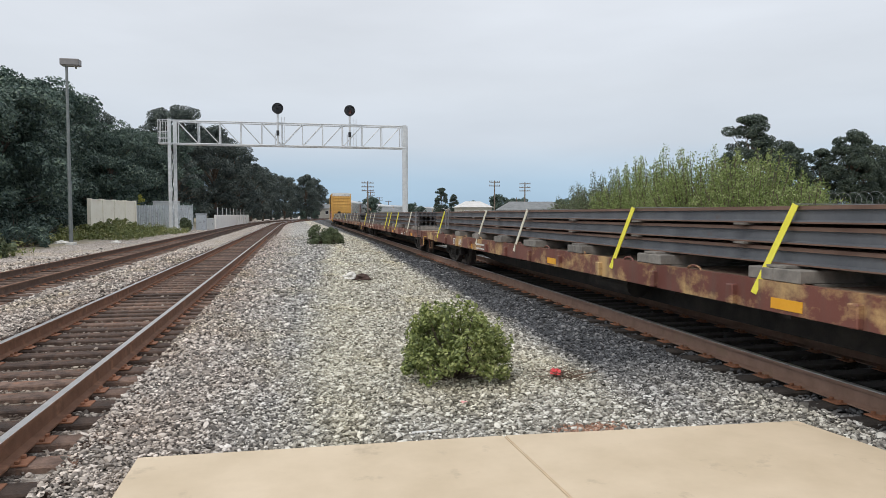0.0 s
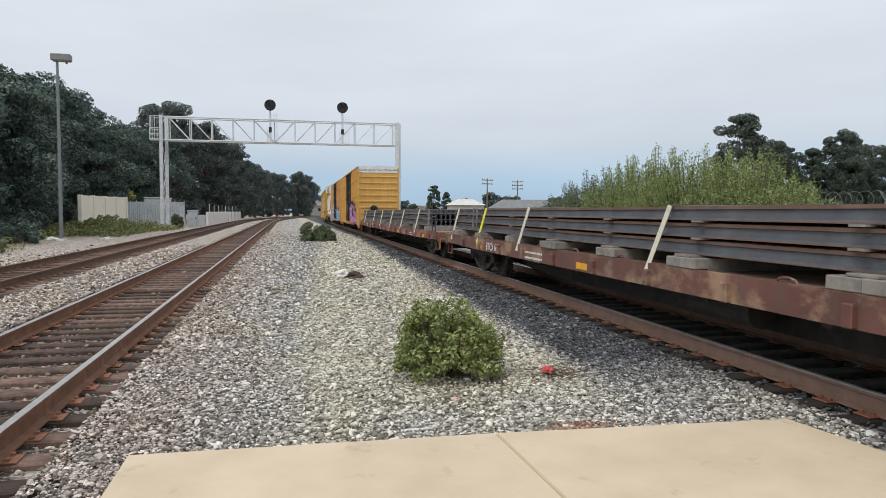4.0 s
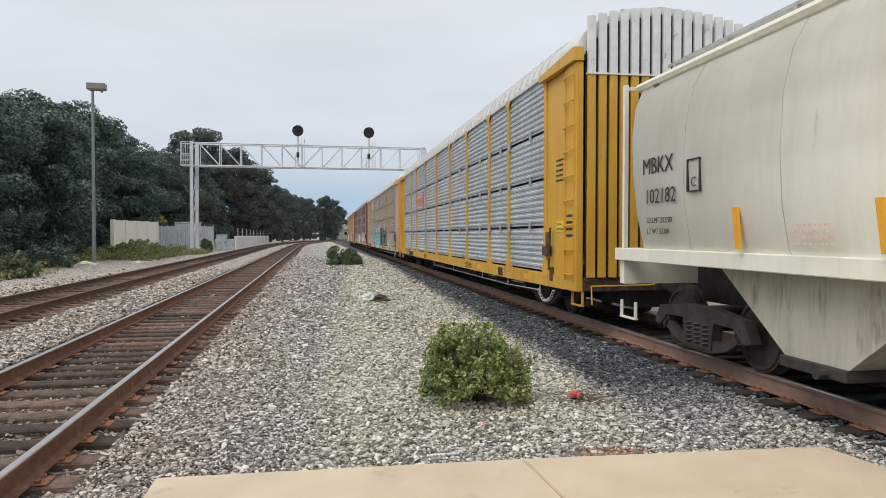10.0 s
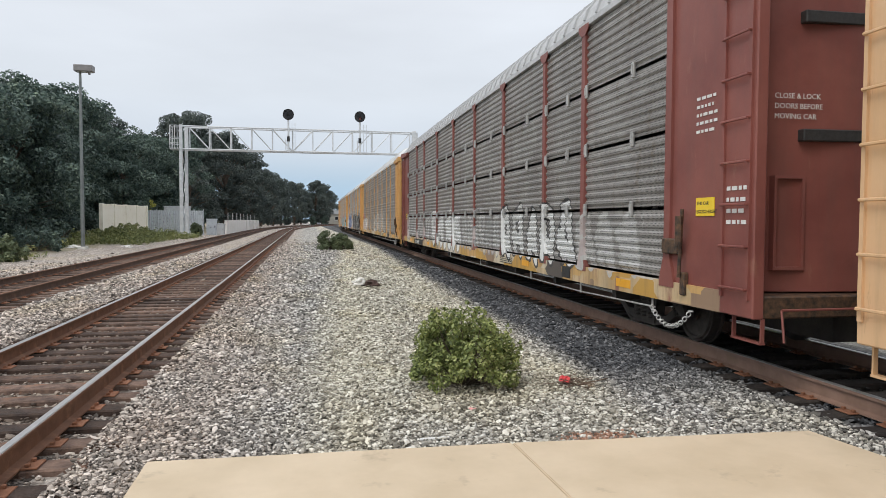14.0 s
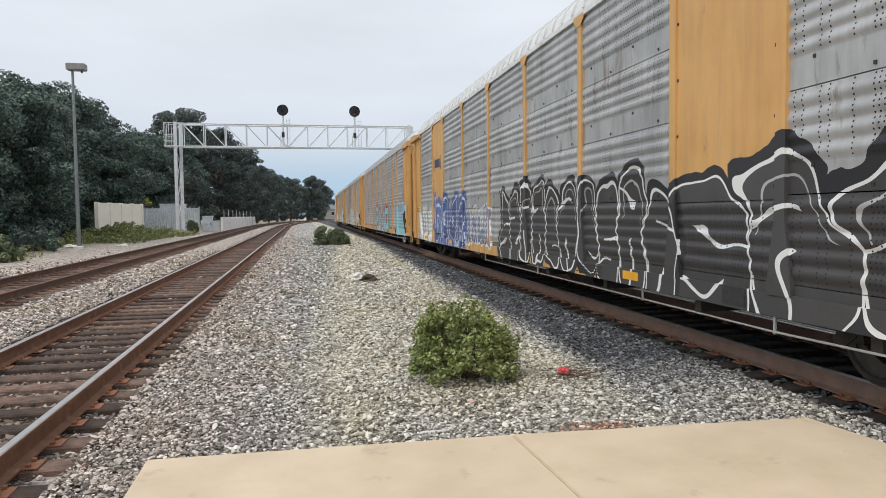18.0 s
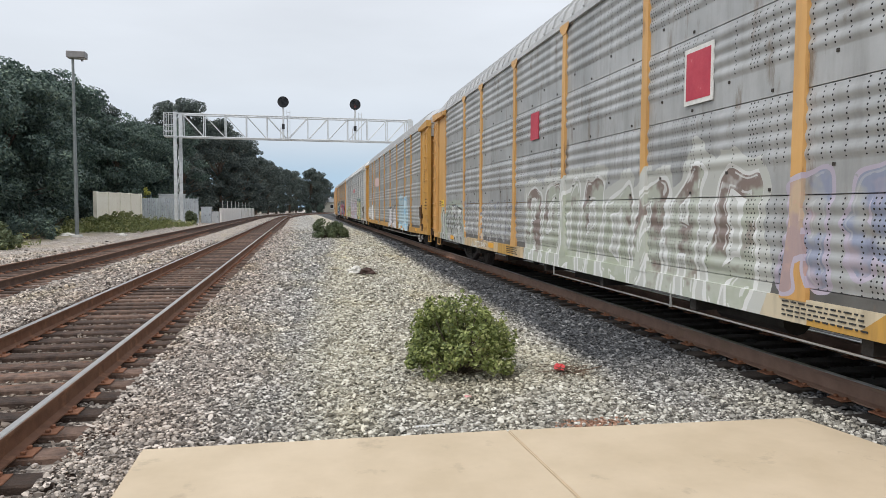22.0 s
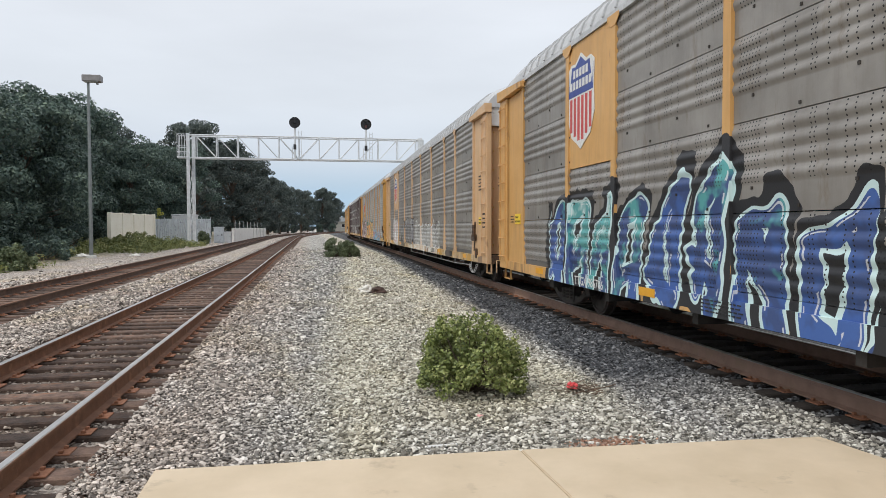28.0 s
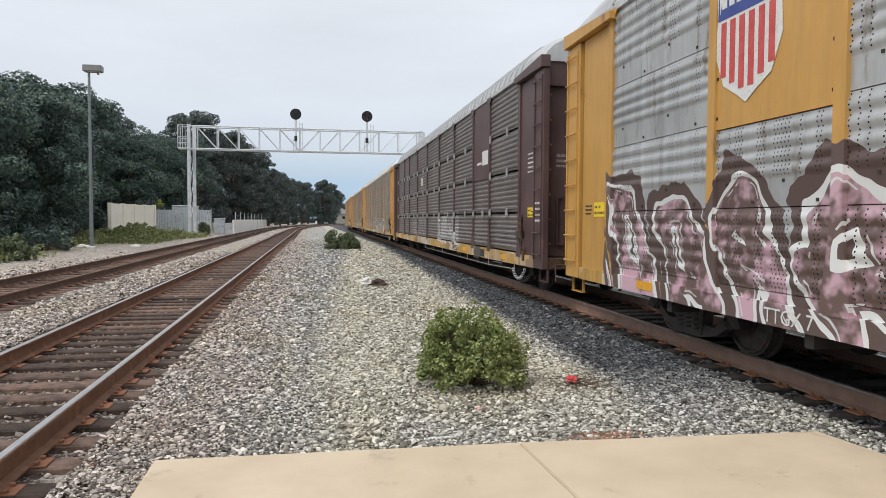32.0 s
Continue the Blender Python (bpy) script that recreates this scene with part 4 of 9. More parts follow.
    worn = m("GREATER_THAN", m("ADD", noise_node(nt, grain, 9, 4), q["Cover"]), 0.90)
    solid = m("MAXIMUM", line, q["Body"])
    wide = m("LESS_THAN", m("MULTIPLY_ADD", noise_node(nt, grain, 2.6, 2), 0.9, e), 2.1)
    ends = m("MULTIPLY", m("GREATER_THAN", yy, m("SUBTRACT", q["First"], 0.12)), m("LESS_THAN", yy, m("ADD", q["Last"], 0.12)))
    col = mix_node(nt, m("MULTIPLY", m("MULTIPLY", wide, ends), q["Round"]), q["Base"], q["Halo"])
    col = mix_node(nt, m("MULTIPLY", m("MULTIPLY", inside, worn), solid), col, fill)
    link(nt, col, go.inputs[0])
    return nt


def strokes_group():
    """Node group that sprays one row of angular block letters, each of four broad strokes, over a base colour."""
    nt = bpy.data.node_groups.new("sprayed_block_letters", "ShaderNodeTree")
    face = nt.interface
    for nm in ("Y", "Z", "First", "Last", "Middle", "Height", "Width", "Seed", "Slant", "Cover", "Body", "Round"):
        face.new_socket(nm, in_out="INPUT", socket_type="NodeSocketFloat")
    for nm in ("Base", "C1", "C2", "C3", "C4", "Outline", "Halo"):
        face.new_socket(nm, in_out="INPUT", socket_type="NodeSocketColor")
    face.new_socket("Color", in_out="OUTPUT", socket_type="NodeSocketColor")
    gi, go = nt.nodes.new("NodeGroupInput"), nt.nodes.new("NodeGroupOutput")
    q = {o.name: o for o in gi.outputs}

    def m(op, x, y=None, z=None, clamp=False):
        return math_node(nt, op, x, y, z, clamp)

    def vec(x, y, z=0.0):
        n = nt.nodes.new("ShaderNodeCombineXYZ")
        for k, v in enumerate((x, y, z)):
            if isinstance(v, (int, float)):
                n.inputs[k].default_value = v
            else:
                link(nt, v, n.inputs[k])
        return n.outputs[0]

    def vm(op, a, b=None, scale=None):
        n = nt.nodes.new("ShaderNodeVectorMath")
        n.operation = op
        link(nt, a, n.inputs[0])
        if b is not None:
            link(nt, b, n.inputs[1])
        if scale is not None:
            link(nt, scale, n.inputs["Scale"])
        return n.outputs["Value"] if op in ("DOT_PRODUCT", "LENGTH") else n.outputs[0]

    y, z, h, lw = q["Y"], q["Z"], q["Height"], q["Width"]
    warp = nt.nodes.new("ShaderNodeSeparateColor")
    link(nt, noise_node(nt, vec(y, z, m("MULTIPLY", q["Seed"], 3.7)), 1.6, 1.5, 0.45, 1), warp.inputs[0])
    yy = m("MULTIPLY_ADD", m("SUBTRACT", warp.outputs[0], 0.5), m("MULTIPLY", lw, 0.55), y)
    zz = m("MULTIPLY_ADD", m("SUBTRACT", warp.outputs[1], 0.5), m("MULTIPLY", h, 0.32), z)
    s = m("DIVIDE", m("SUBTRACT", yy, q["First"]), lw)
    s = m("MULTIPLY_ADD", m("SUBTRACT", zz, q["Middle"]), q["Slant"], s)
    i = m("FLOOR", s)

    def hashes(k):
        wn = nt.nodes.new("ShaderNodeTexWhiteNoise")
        wn.noise_dimensions = "1D"
        link(nt, m("ADD", m("MULTIPLY_ADD", q["Seed"], 17.3, i), k), wn.inputs["W"])
        sc = nt.nodes.new("ShaderNodeSeparateColor")
        link(nt, wn.outputs["Color"], sc.inputs[0])
        return sc.outputs[0], sc.outputs[1], sc.outputs[2]

    r1, r2, r3 = hashes(0.0)
    r4, r5, r6 = hashes(71.0)
    f = m("SUBTRACT", m("FRACT", s), 0.5)
    zc = m("MULTIPLY_ADD", m("SUBTRACT", r1, 0.5), m("MULTIPLY", h, 0.10), q["Middle"])
    hh = m("MULTIPLY", h, 0.5)
    p = vec(m("MULTIPLY", f, lw), m("SUBTRACT", zz, zc))
    v = m("DIVIDE", m("SUBTRACT", zz, zc), hh)

    def at(x, y_):
        return vec(m("MULTIPLY", x, lw), m("MULTIPLY", y_, hh))

    def dist(a, b):
        pa, ba = vm("SUBTRACT", p, a), vm("SUBTRACT", b, a)
        t = m("DIVIDE", vm("DOT_PRODUCT", pa, ba), vm("DOT_PRODUCT", ba, ba), clamp=True)
        return vm("LENGTH", vm("SUBTRACT", pa, vm("SCALE", ba, scale=t)))

    def lerp(r, a, b):
        return m("MULTIPLY_ADD", r, b - a, a)

    stem = dist(at(lerp(r1, -0.34, -0.22), lerp(r2, -0.85, -0.70)), at(lerp(r3, -0.36, -0.10), lerp(r4, 0.60, 0.85)))
    cap = dist(at(lerp(r3, -0.36, -0.10), lerp(r4, 0.60, 0.85)), at(lerp(r5, 0.05, 0.36), lerp(r6, 0.25, 0.85)))
    side = dist(at(lerp(r5, 0.05, 0.36), lerp(r6, 0.25, 0.85)), at(lerp(r2, 0.12, 0.36), lerp(r1, -0.88, -0.55)))
    mid = dist(at(lerp(r6, -0.30, -0.05), lerp(r2, -0.75, 0.30)), at(lerp(r4, 0.10, 0.36), lerp(r3, -0.80, 0.25)))
    d = m("MINIMUM", m("MINIMUM", stem, cap), m("MINIMUM", side, mid))
    bold = m("MULTIPLY", lw, 0.135)
    edge = m("MULTIPLY_ADD", lw, 0.035, 0.02)
    span = m("MULTIPLY", m("GREATER_THAN", yy, q["First"]), m("LESS_THAN", yy, q["Last"]))
    inside = m("MULTIPLY", span, m("LESS_THAN", d, m("ADD", bold, edge)))
    line = m("GREATER_THAN", d, bold)
    grain = vec(y, z, q["Seed"])
    tone = m("MULTIPLY_ADD", r2, 0.45, m("MULTIPLY_ADD", v, 0.20, m("MULTIPLY_ADD", noise_node(nt, grain, 2.4, 3), 1.5, -0.5)))
    fill = q["C1"]
    for k, nm in enumerate(("C2", "C3", "C4")):
        fill = mix_node(nt, m("MULTIPLY_ADD", tone, 6.0, -6.0 * (k + 0.75) / 3.4, True), fill, q[nm])
    gleam = m("MULTIPLY", m("LESS_THAN", m("ABSOLUTE", m("SUBTRACT", d, m("MULTIPLY", bold, 0.7))), 0.012), m("GREATER_THAN", noise_node(nt, grain, 3.0, 1), 0.55))
    fill = mix_node(nt, m("MULTIPLY", gleam, m("MULTIPLY", q["Body"], 0.7)), fill, (0.85, 0.86, 0.86))
    fill = mix_node(nt, line, fill, q["Outline"])
    fill = mix_node(nt, 0.10, fill, (0.26, 0.24, 0.22))
    worn = m("GREATER_THAN", m("ADD", noise_node(nt, grain, 9, 4), q["Cover"]), 0.90)
    solid = m("MAXIMUM", line, q["Body"])
    far = m("ADD", bold, m("MULTIPLY_ADD", edge, 2.2, 0.09))
    wide = m("LESS_THAN", m("MULTIPLY_ADD", m("SUBTRACT", noise_node(nt, grain, 2.2, 2), 0.5), 0.35, d), far)
    ends = m("MULTIPLY", m("GREATER_THAN", yy, m("SUBTRACT", q["First"], 0.12)), m("LESS_THAN", yy, m("ADD", q["Last"], 0.12)))
    col = mix_node(nt, m("MULTIPLY", m("MULTIPLY", wide, ends), q["Round"]), q["Base"], q["Halo"])
    col = mix_node(nt, m("MULTIPLY", m("MULTIPLY", inside, worn), solid), col, fill)
    link(nt, col, go.inputs[0])
    return nt


LETTERS = letters_group()
STROKES = strokes_group()


def paint_layers(nt, co, col, pieces):
    """Sprayed rows of letters over a car's side: (y0, y1, z0, z1, colours, outline, letter width, seed, cover and, if any, the colour sprayed round them and the hand)."""
    if not pieces:
        return col
    sep = nt.nodes.new("ShaderNodeSeparateXYZ")
    link(nt, co, sep.inputs[0])
    for y0, y1, z0, z1, colours, outline, width, seed, cover, *more in pieces:
        n = nt.nodes.new("ShaderNodeGroup")
        n.node_tree = LETTERS if more[1:] == ["bubble"] else STROKES
        count = max(1, round((y1 - y0) / width))
        for nm, val in (("First", y0), ("Last", y1), ("Middle", (z0 + z1) / 2), ("Height", z1 - z0), ("Width", (y1 - y0) / count), ("Seed", seed), ("Slant", 0.3 * ((seed % 5) - 2) / 2), ("Cover", cover), ("Body", 1.0 if cover > 0.6 else 0.5), ("Round", 1.0 if more and more[0] else 0.0)):
            n.inputs[nm].default_value = float(val)
        k = len(colours)
        for j, nm in enumerate(("C1", "C2", "C3", "C4")):
            n.inputs[nm].default_value = (*colours[j * k // 4], 1)
        n.inputs["Outline"].default_value = (*outline, 1)
        n.inputs["Halo"].default_value = (*(more[0] if more and more[0] else outline), 1)
        link(nt, sep.outputs[1], n.inputs["Y"])
        link(nt, sep.outputs[2], n.inputs["Z"])
        link(nt, col, n.inputs["Base"])
        col = n.outputs[0]
    return col


def car_paint(name, c1, c2, pieces=(), rough=0.55, metal=0.0, spot=None, amount=0.62, spot_scale=1.6, streak=4.0, holes="", bump=0.12, dirt=0.2, grime=(0.10, 0.08, 0.065), quilt=False):
    m, nt, bsdf, co = base_mat(name)
    col = ramp_node(nt, noise_node(nt, co, 1.1, 6), [(0.35, c1), (0.65, c2)])
    if spot:
        s = noise_node(nt, mapping(nt, co, (1, 1, 1 / streak)), spot_scale * 2.5, 7, 0.65)
        col = mix_node(nt, ramp_node(nt, s, [(amount - 0.05, (0, 0, 0)), (amount + 0.08, (1, 1, 1))]), col, spot)
    if quilt:
        vo = nt.nodes.new("ShaderNodeTexVoronoi")
        vo.inputs["Scale"].default_value, vo.inputs["Randomness"].default_value = 1.0, 0.9
        vo.distance = "CHEBYCHEV"
        link(nt, mapping(nt, co, (0.0, 1.1, 1.6)), vo.inputs["Vector"])
        vs = nt.nodes.new("ShaderNodeSeparateColor")
        link(nt, vo.outputs["Color"], vs.inputs[0])
        patch = ramp_node(nt, vs.outputs[0], [(0.0, (0.52, 0.30, 0.07)), (0.3, (0.60, 0.52, 0.38)), (0.5, (0.30, 0.20, 0.13)), (0.62, (0.58, 0.36, 0.14)), (0.8, (0.60, 0.57, 0.50)), (0.92, (0.10, 0.085, 0.075))], "CONSTANT")
        col = mix_node(nt, math_node(nt, "GREATER_THAN", vs.outputs[1], 0.35), col, patch)
    # rain streaks of road dirt
    d = noise_node(nt, mapping(nt, co, (1, 1, 0.12), (5, 2, 0)), 7.0, 5, 0.6)
    col = mix_node(nt, math_node(nt, "MULTIPLY", ramp_node(nt, d, [(0.45, (0, 0, 0)), (0.75, (1, 1, 1))]), dirt), col, grime)
    col = paint_layers(nt, co, col, pieces)
    if holes:
        sep = nt.nodes.new("ShaderNodeSeparateXYZ")
        link(nt, co, sep.inputs[0])
        py, pz = (0.034, 0.031) if holes == "fine" else (0.052, 0.042)
        def cell(v, p):
            return math_node(nt, "MULTIPLY", math_node(nt, "SUBTRACT", math_node(nt, "FRACT", math_node(nt, "MULTIPLY", v, 1 / p)), 0.5), p)
        a, b = cell(sep.outputs[1], py), cell(sep.outputs[2], pz)
        r = math_node(nt, "SQRT", math_node(nt, "ADD", math_node(nt, "MULTIPLY", a, a), math_node(nt, "MULTIPLY", b, b)))
        hole = math_node(nt, "LESS_THAN", r, 0.0075 if holes == "fine" else 0.0092)
        if holes != "fine":
            wn = nt.nodes.new("ShaderNodeTexWhiteNoise")
            wn.noise_dimensions = "1D"
            link(nt, math_node(nt, "FLOOR", math_node(nt, "MULTIPLY", sep.outputs[1], 1 / py)), wn.inputs["W"])
            hole = math_node(nt, "MULTIPLY", hole, math_node(nt, "GREATER_THAN", wn.outputs["Value"], 0.52))
            on, no = (1, 1, 1), (0, 0, 0)
            hole = math_node(nt, "MULTIPLY", hole, ramp_node(nt, math_node(nt, "MULTIPLY", sep.outputs[2], 0.2), [(0.0, on), (0.336, no), (0.396, on), (0.518, no), (0.576, on), (0.690, no), (0.748, on), (0.895, no)], "CONSTANT"))
        col = mix_node(nt, hole, col, (0.012, 0.012, 0.013))
    finish(nt, bsdf, col, co, rough, metal, bump, 60.0, 0.006)
    return m


M_UNDER = mat("underframe_black", (0.022, 0.019, 0.017), (0.05, 0.042, 0.036), 0.8, 0, 4, 0.3, 40)
M_TRUCK = mat("bogie_dusty_steel", (0.030, 0.026, 0.024), (0.068, 0.058, 0.050), 0.75, 0.1, 5, 0.3, 40)
M_WHEEL = mat("wheel_steel", (0.05, 0.042, 0.038), (0.10, 0.085, 0.075), 0.6, 0.3, 8, 0.2, 60, spot=(0.16, 0.09, 0.06), amount=0.62)
M_GREASE = mat("greasy_latch", (0.03, 0.025, 0.022), (0.16, 0.09, 0.05), 0.6, 0.2, 14, 0.3)
M_WHITE = mat("white_paint", (0.66, 0.66, 0.65), (0.78, 0.78, 0.77), 0.55, 0, 4, 0.1, spot=(0.45, 0.44, 0.42), amount=0.64)
M_BLACKTXT = mat("black_lettering", (0.02, 0.02, 0.02), (0.04, 0.04, 0.04), 0.6, 0, 20, 0.0)
M_WHITETXT = mat("white_lettering", (0.62, 0.62, 0.6), (0.75, 0.75, 0.73), 0.6, 0, 20, 0.0)
M_YELLOWSIGN = mat("yellow_sticker", (0.80, 0.56, 0.03), (0.88, 0.63, 0.05), 0.45, 0, 6, 0.0)
M_ORANGE = mat("reflector_orange", (0.72, 0.33, 0.02), (0.80, 0.41, 0.035), 0.45, 0, 6, 0.0, spot=(0.45, 0.24, 0.06), amount=0.66)
M_BLUE = mat("shield_blue", (0.03, 0.06, 0.25), (0.05, 0.08, 0.30), 0.5, 0, 8, 0.05)
M_RED = mat("shield_red", (0.50, 0.05, 0.05), (0.58, 0.09, 0.08), 0.5, 0, 8, 0.05)
M_PINKRED = mat("faded_red", (0.55, 0.16, 0.17), (0.62, 0.24, 0.24), 0.6, 0, 8, 0.05)
M_FADEDRED = mat("faded_red_stencil", (0.62, 0.42, 0.36), (0.72, 0.54, 0.46), 0.7, 0, 20, 0.0)
M_CRIMSON = mat("emblem_crimson", (0.42, 0.03, 0.06), (0.52, 0.06, 0.09), 0.5, 0, 5, 0.05, spot=(0.60, 0.30, 0.30), amount=0.66)
M_GALVROD = mat("galvanised_rod", (0.45, 0.45, 0.44), (0.56, 0.55, 0.53), 0.45, 0.6, 8, 0.05)
M_YELLOWPAINT = mat("grab_yellow", (0.55, 0.34, 0.07), (0.62, 0.40, 0.10), 0.5, 0, 6, 0.1, spot=(0.25, 0.12, 0.06), amount=0.64)

MESHES = {}


def mesh_once(key, fill, material):
    """One mesh per key, filled by the function fill(bm) the first time."""
    if key not in MESHES:
        bm = bmesh.new()
        fill(bm)
        me = bpy.data.meshes.new(key)
        bm.to_mesh(me)
        bm.free()
        me.materials.append(material)
        MESHES[key] = me
    return MESHES[key]


def put(name, me, parent, m=None, label=""):
    ob = new(name, me)
    ob.parent = parent
    if m is not None:
        ob.matrix_local = m
    if label:
        tagged(ob, label)
    return ob


WHEELSETS = []   # (wheelset, car, distance of the axle from the car's middle)


def fill_wheelset(bm):
    rod(bm, (-0.9, 0, 0), (0.9, 0, 0), 0.08, 10)
    for s in (-1, 1):
        rod(bm, (s * 0.69, 0, 0), (s * 0.80, 0, 0), 0.425, 28)
        rod(bm, (s * 0.66, 0, 0), (s * 0.69, 0, 0), 0.455, 28)
        ring(bm, (s * 0.80, 0, 0), (1, 0, 0), 0.375, 0.03, 28, 6)
        rod(bm, (s * 0.80, 0, 0), (s * 0.83, 0, 0), 0.16, 14)


def fill_cap(bm):
    for s in (-1,):
        rod(bm, (s * 0.88, 0, 0), (s * 1.06, 0, 0), 0.11, 12)
        for k in range(3):
            a = 2 * math.pi * k / 3
            rod(bm, (s * 1.06, 0.06 * math.cos(a), 0.06 * math.sin(a)), (s * 1.085, 0.06 * math.cos(a), 0.06 * math.sin(a)), 0.022, 6)


def fill_frame(bm):
    for x0, x1 in ((-1.08, -0.94),):
        extrude_yz(bm, [(-1.12, 0.36), (-0.98, 0.60), (-0.30, 0.68), (0.30, 0.68), (0.98, 0.60), (1.12, 0.36), (0.98, 0.33), (0.78, 0.49), (0.36, 0.50), (0.30, 0.16), (-0.30, 0.16), (-0.36, 0.50), (-0.78, 0.49), (-0.98, 0.33)], x0, x1)
        extrude_yz(bm, [(-0.62, 0.20), (-0.26, 0.12), (0.26, 0.12), (0.62, 0.20), (0.90, 0.36), (0.80, 0.42), (0.55, 0.28), (-0.55, 0.28), (-0.80, 0.42), (-0.90, 0.36)], x0 + 0.02, x1 - 0.02)


def fill_spring(bm):
    """One coil spring: five turns of round bar."""
    loops = []
    for i in range(51):
        a = 2 * math.pi * i / 10
        c, u = Vector((0.075 * math.cos(a), 0.075 * math.sin(a), 0.20 + i * 0.0056)), Vector((math.cos(a), math.sin(a), 0))
        loops.append([bm.verts.new(c + u * 0.017 * math.cos(q) + Vector((0, 0, 0.017 * math.sin(q)))) for q in (0.0, 1.571, 3.142, 4.712)])
    for p, q in zip(loops, loops[1:]):
        for k in range(4):
            bm.faces.new((p[k], q[k], q[(k + 1) % 4], p[(k + 1) % 4]))


def fill_bolster(bm):
    box(bm, -1.05, 1.05, -0.2, 0.2, 0.42, 0.66, 0.03)
    rod(bm, (0, 0, 0.6), (0, 0, 0.82), 0.25, 12)
    for y in (-0.42, 0.42):
        box(bm, -0.75, 0.75, y - 0.06, y + 0.06, 0.30, 0.42)
        for x in (-0.74, 0.74):
            box(bm, x - 0.06, x + 0.06, y - 0.1, y + 0.06, 0.2, 0.6)


def bogie(car, y):
    b = put("bogie", mesh_once("bolster", fill_bolster, M_UNDER), car, pose(0, y, 0), "dark cast-steel bogie")
    for turn in (0, 180):
        put("side_frame", mesh_once("side_frame", fill_frame, M_TRUCK), b, pose(0, 0, 0, 0, 0, turn))
        for dy in (-0.19, 0.0, 0.19):
            put("spring", mesh_once("spring", fill_spring, M_TRUCK), b, pose(-1.03 if turn == 0 else 1.03, dy, 0))
    for dy in (-0.87, 0.87):
        w = put("wheelset", mesh_once("wheelset", fill_wheelset, M_WHEEL), b, pose(0, dy, 0.425))
        for turn in (0, 180):
            put("bearing_cap", mesh_once("bearing_cap", fill_cap, M_TRUCK), b, pose(0, dy, 0.425, 0, 0, turn))
        WHEELSETS.append((w, car, y + dy))


def fill_coupler(bm):
    box(bm, -0.2, 0.2, 0.0, 0.9, 0.62, 0.92, 0.02)
    box(bm, -0.09, 0.09, -0.35, 0.1, 0.66, 0.86, 0.02)
    box(bm, -0.16, 0.12, -0.56, -0.3, 0.62, 0.90, 0.04)
    rod(bm, (0.2, -0.1, 0.7), (0.32, -0.5, 0.28), 0.025, 6)


def fill_lever(bm):
    rod(bm, (-1.35, -0.02, 0.72), (-0.35, -0.12, 0.74), 0.012, 6)
    rod(bm, (-1.35, -0.02, 0.72), (-1.36, -0.08, 0.42), 0.012, 6)
    rod(bm, (-0.35, -0.12, 0.74), (-0.12, -0.35, 0.86), 0.012, 6)


def car_ends(car, half, lever_mat, step_mat, w):
    for turn, y in ((0, -half), (180, half)):
        c = put("coupler", mesh_once("coupler", fill_coupler, M_UNDER), car, pose(0, y, 0, 0, 0, turn), "dark knuckle coupler")
        put("uncoupling_lever", mesh_once("lever" + lever_mat.name, fill_lever, lever_mat), c)
        for sx in (-1, 1):
            bm = bmesh.new()
            x = sx * (w - 0.05)
            yy = y + (0.12 if turn == 0 else -0.62)
            for q in (yy, yy + 0.46):
                box(bm, x - 0.02, x + 0.02, q - 0.006, q + 0.012, 0.38, 0.62)
            box(bm, x - 0.03, x + 0.03, yy - 0.006, yy + 0.472, 0.37, 0.39)
            part("stirrup_step", bm, step_mat, car)


def ladder(parent, x, y0, y1, z0, z1, n, material, rails=True):
    bm = bmesh.new()
    if rails:
        for y in (y0, y1):
            box(bm, x - 0.015, x + 0.02, y - 0.02, y + 0.02, z0, z1)
    for i in range(n):
        z = z0 + 0.1 + (z1 - z0 - 0.2) * i / (n - 1)
        rod(bm, (x - 0.04, y0, z), (x - 0.04, y1, z), 0.014, 6)
        for y in (y0, y1):
            rod(bm, (x - 0.04, y, z), (x + 0.02, y, z), 0.014, 6)
    return part("ladder", bm, material, parent)


def plaque(parent, name, x, y0, y1, z0, z1, material, label="", proud=0.004):
    bm = bmesh.new()
    box(bm, x - proud, x + 0.012, y0, y1, z0, z1)
    return part(name, bm, material, parent, label)


def text_block(parent, x, y0, y1, z0, z1, rows, material, seed):
    """Small stencilled writing too worn to read, as short bars."""
    rng = random.Random(seed)
    bm = bmesh.new()
    h = (z1 - z0) / rows
    for i in range(rows):
        y = y1
        while y > y0 + 0.05:
            w = rng.uniform(0.025, 0.09)
            box(bm, x - 0.004, x + 0.002, max(y0, y - w), y, z0 + i * h + 0.32 * h, z0 + i * h + 0.68 * h)
            y -= w + 0.03
    return part("stencil_marks", bm, material, parent, "small worn stencilled data lines")


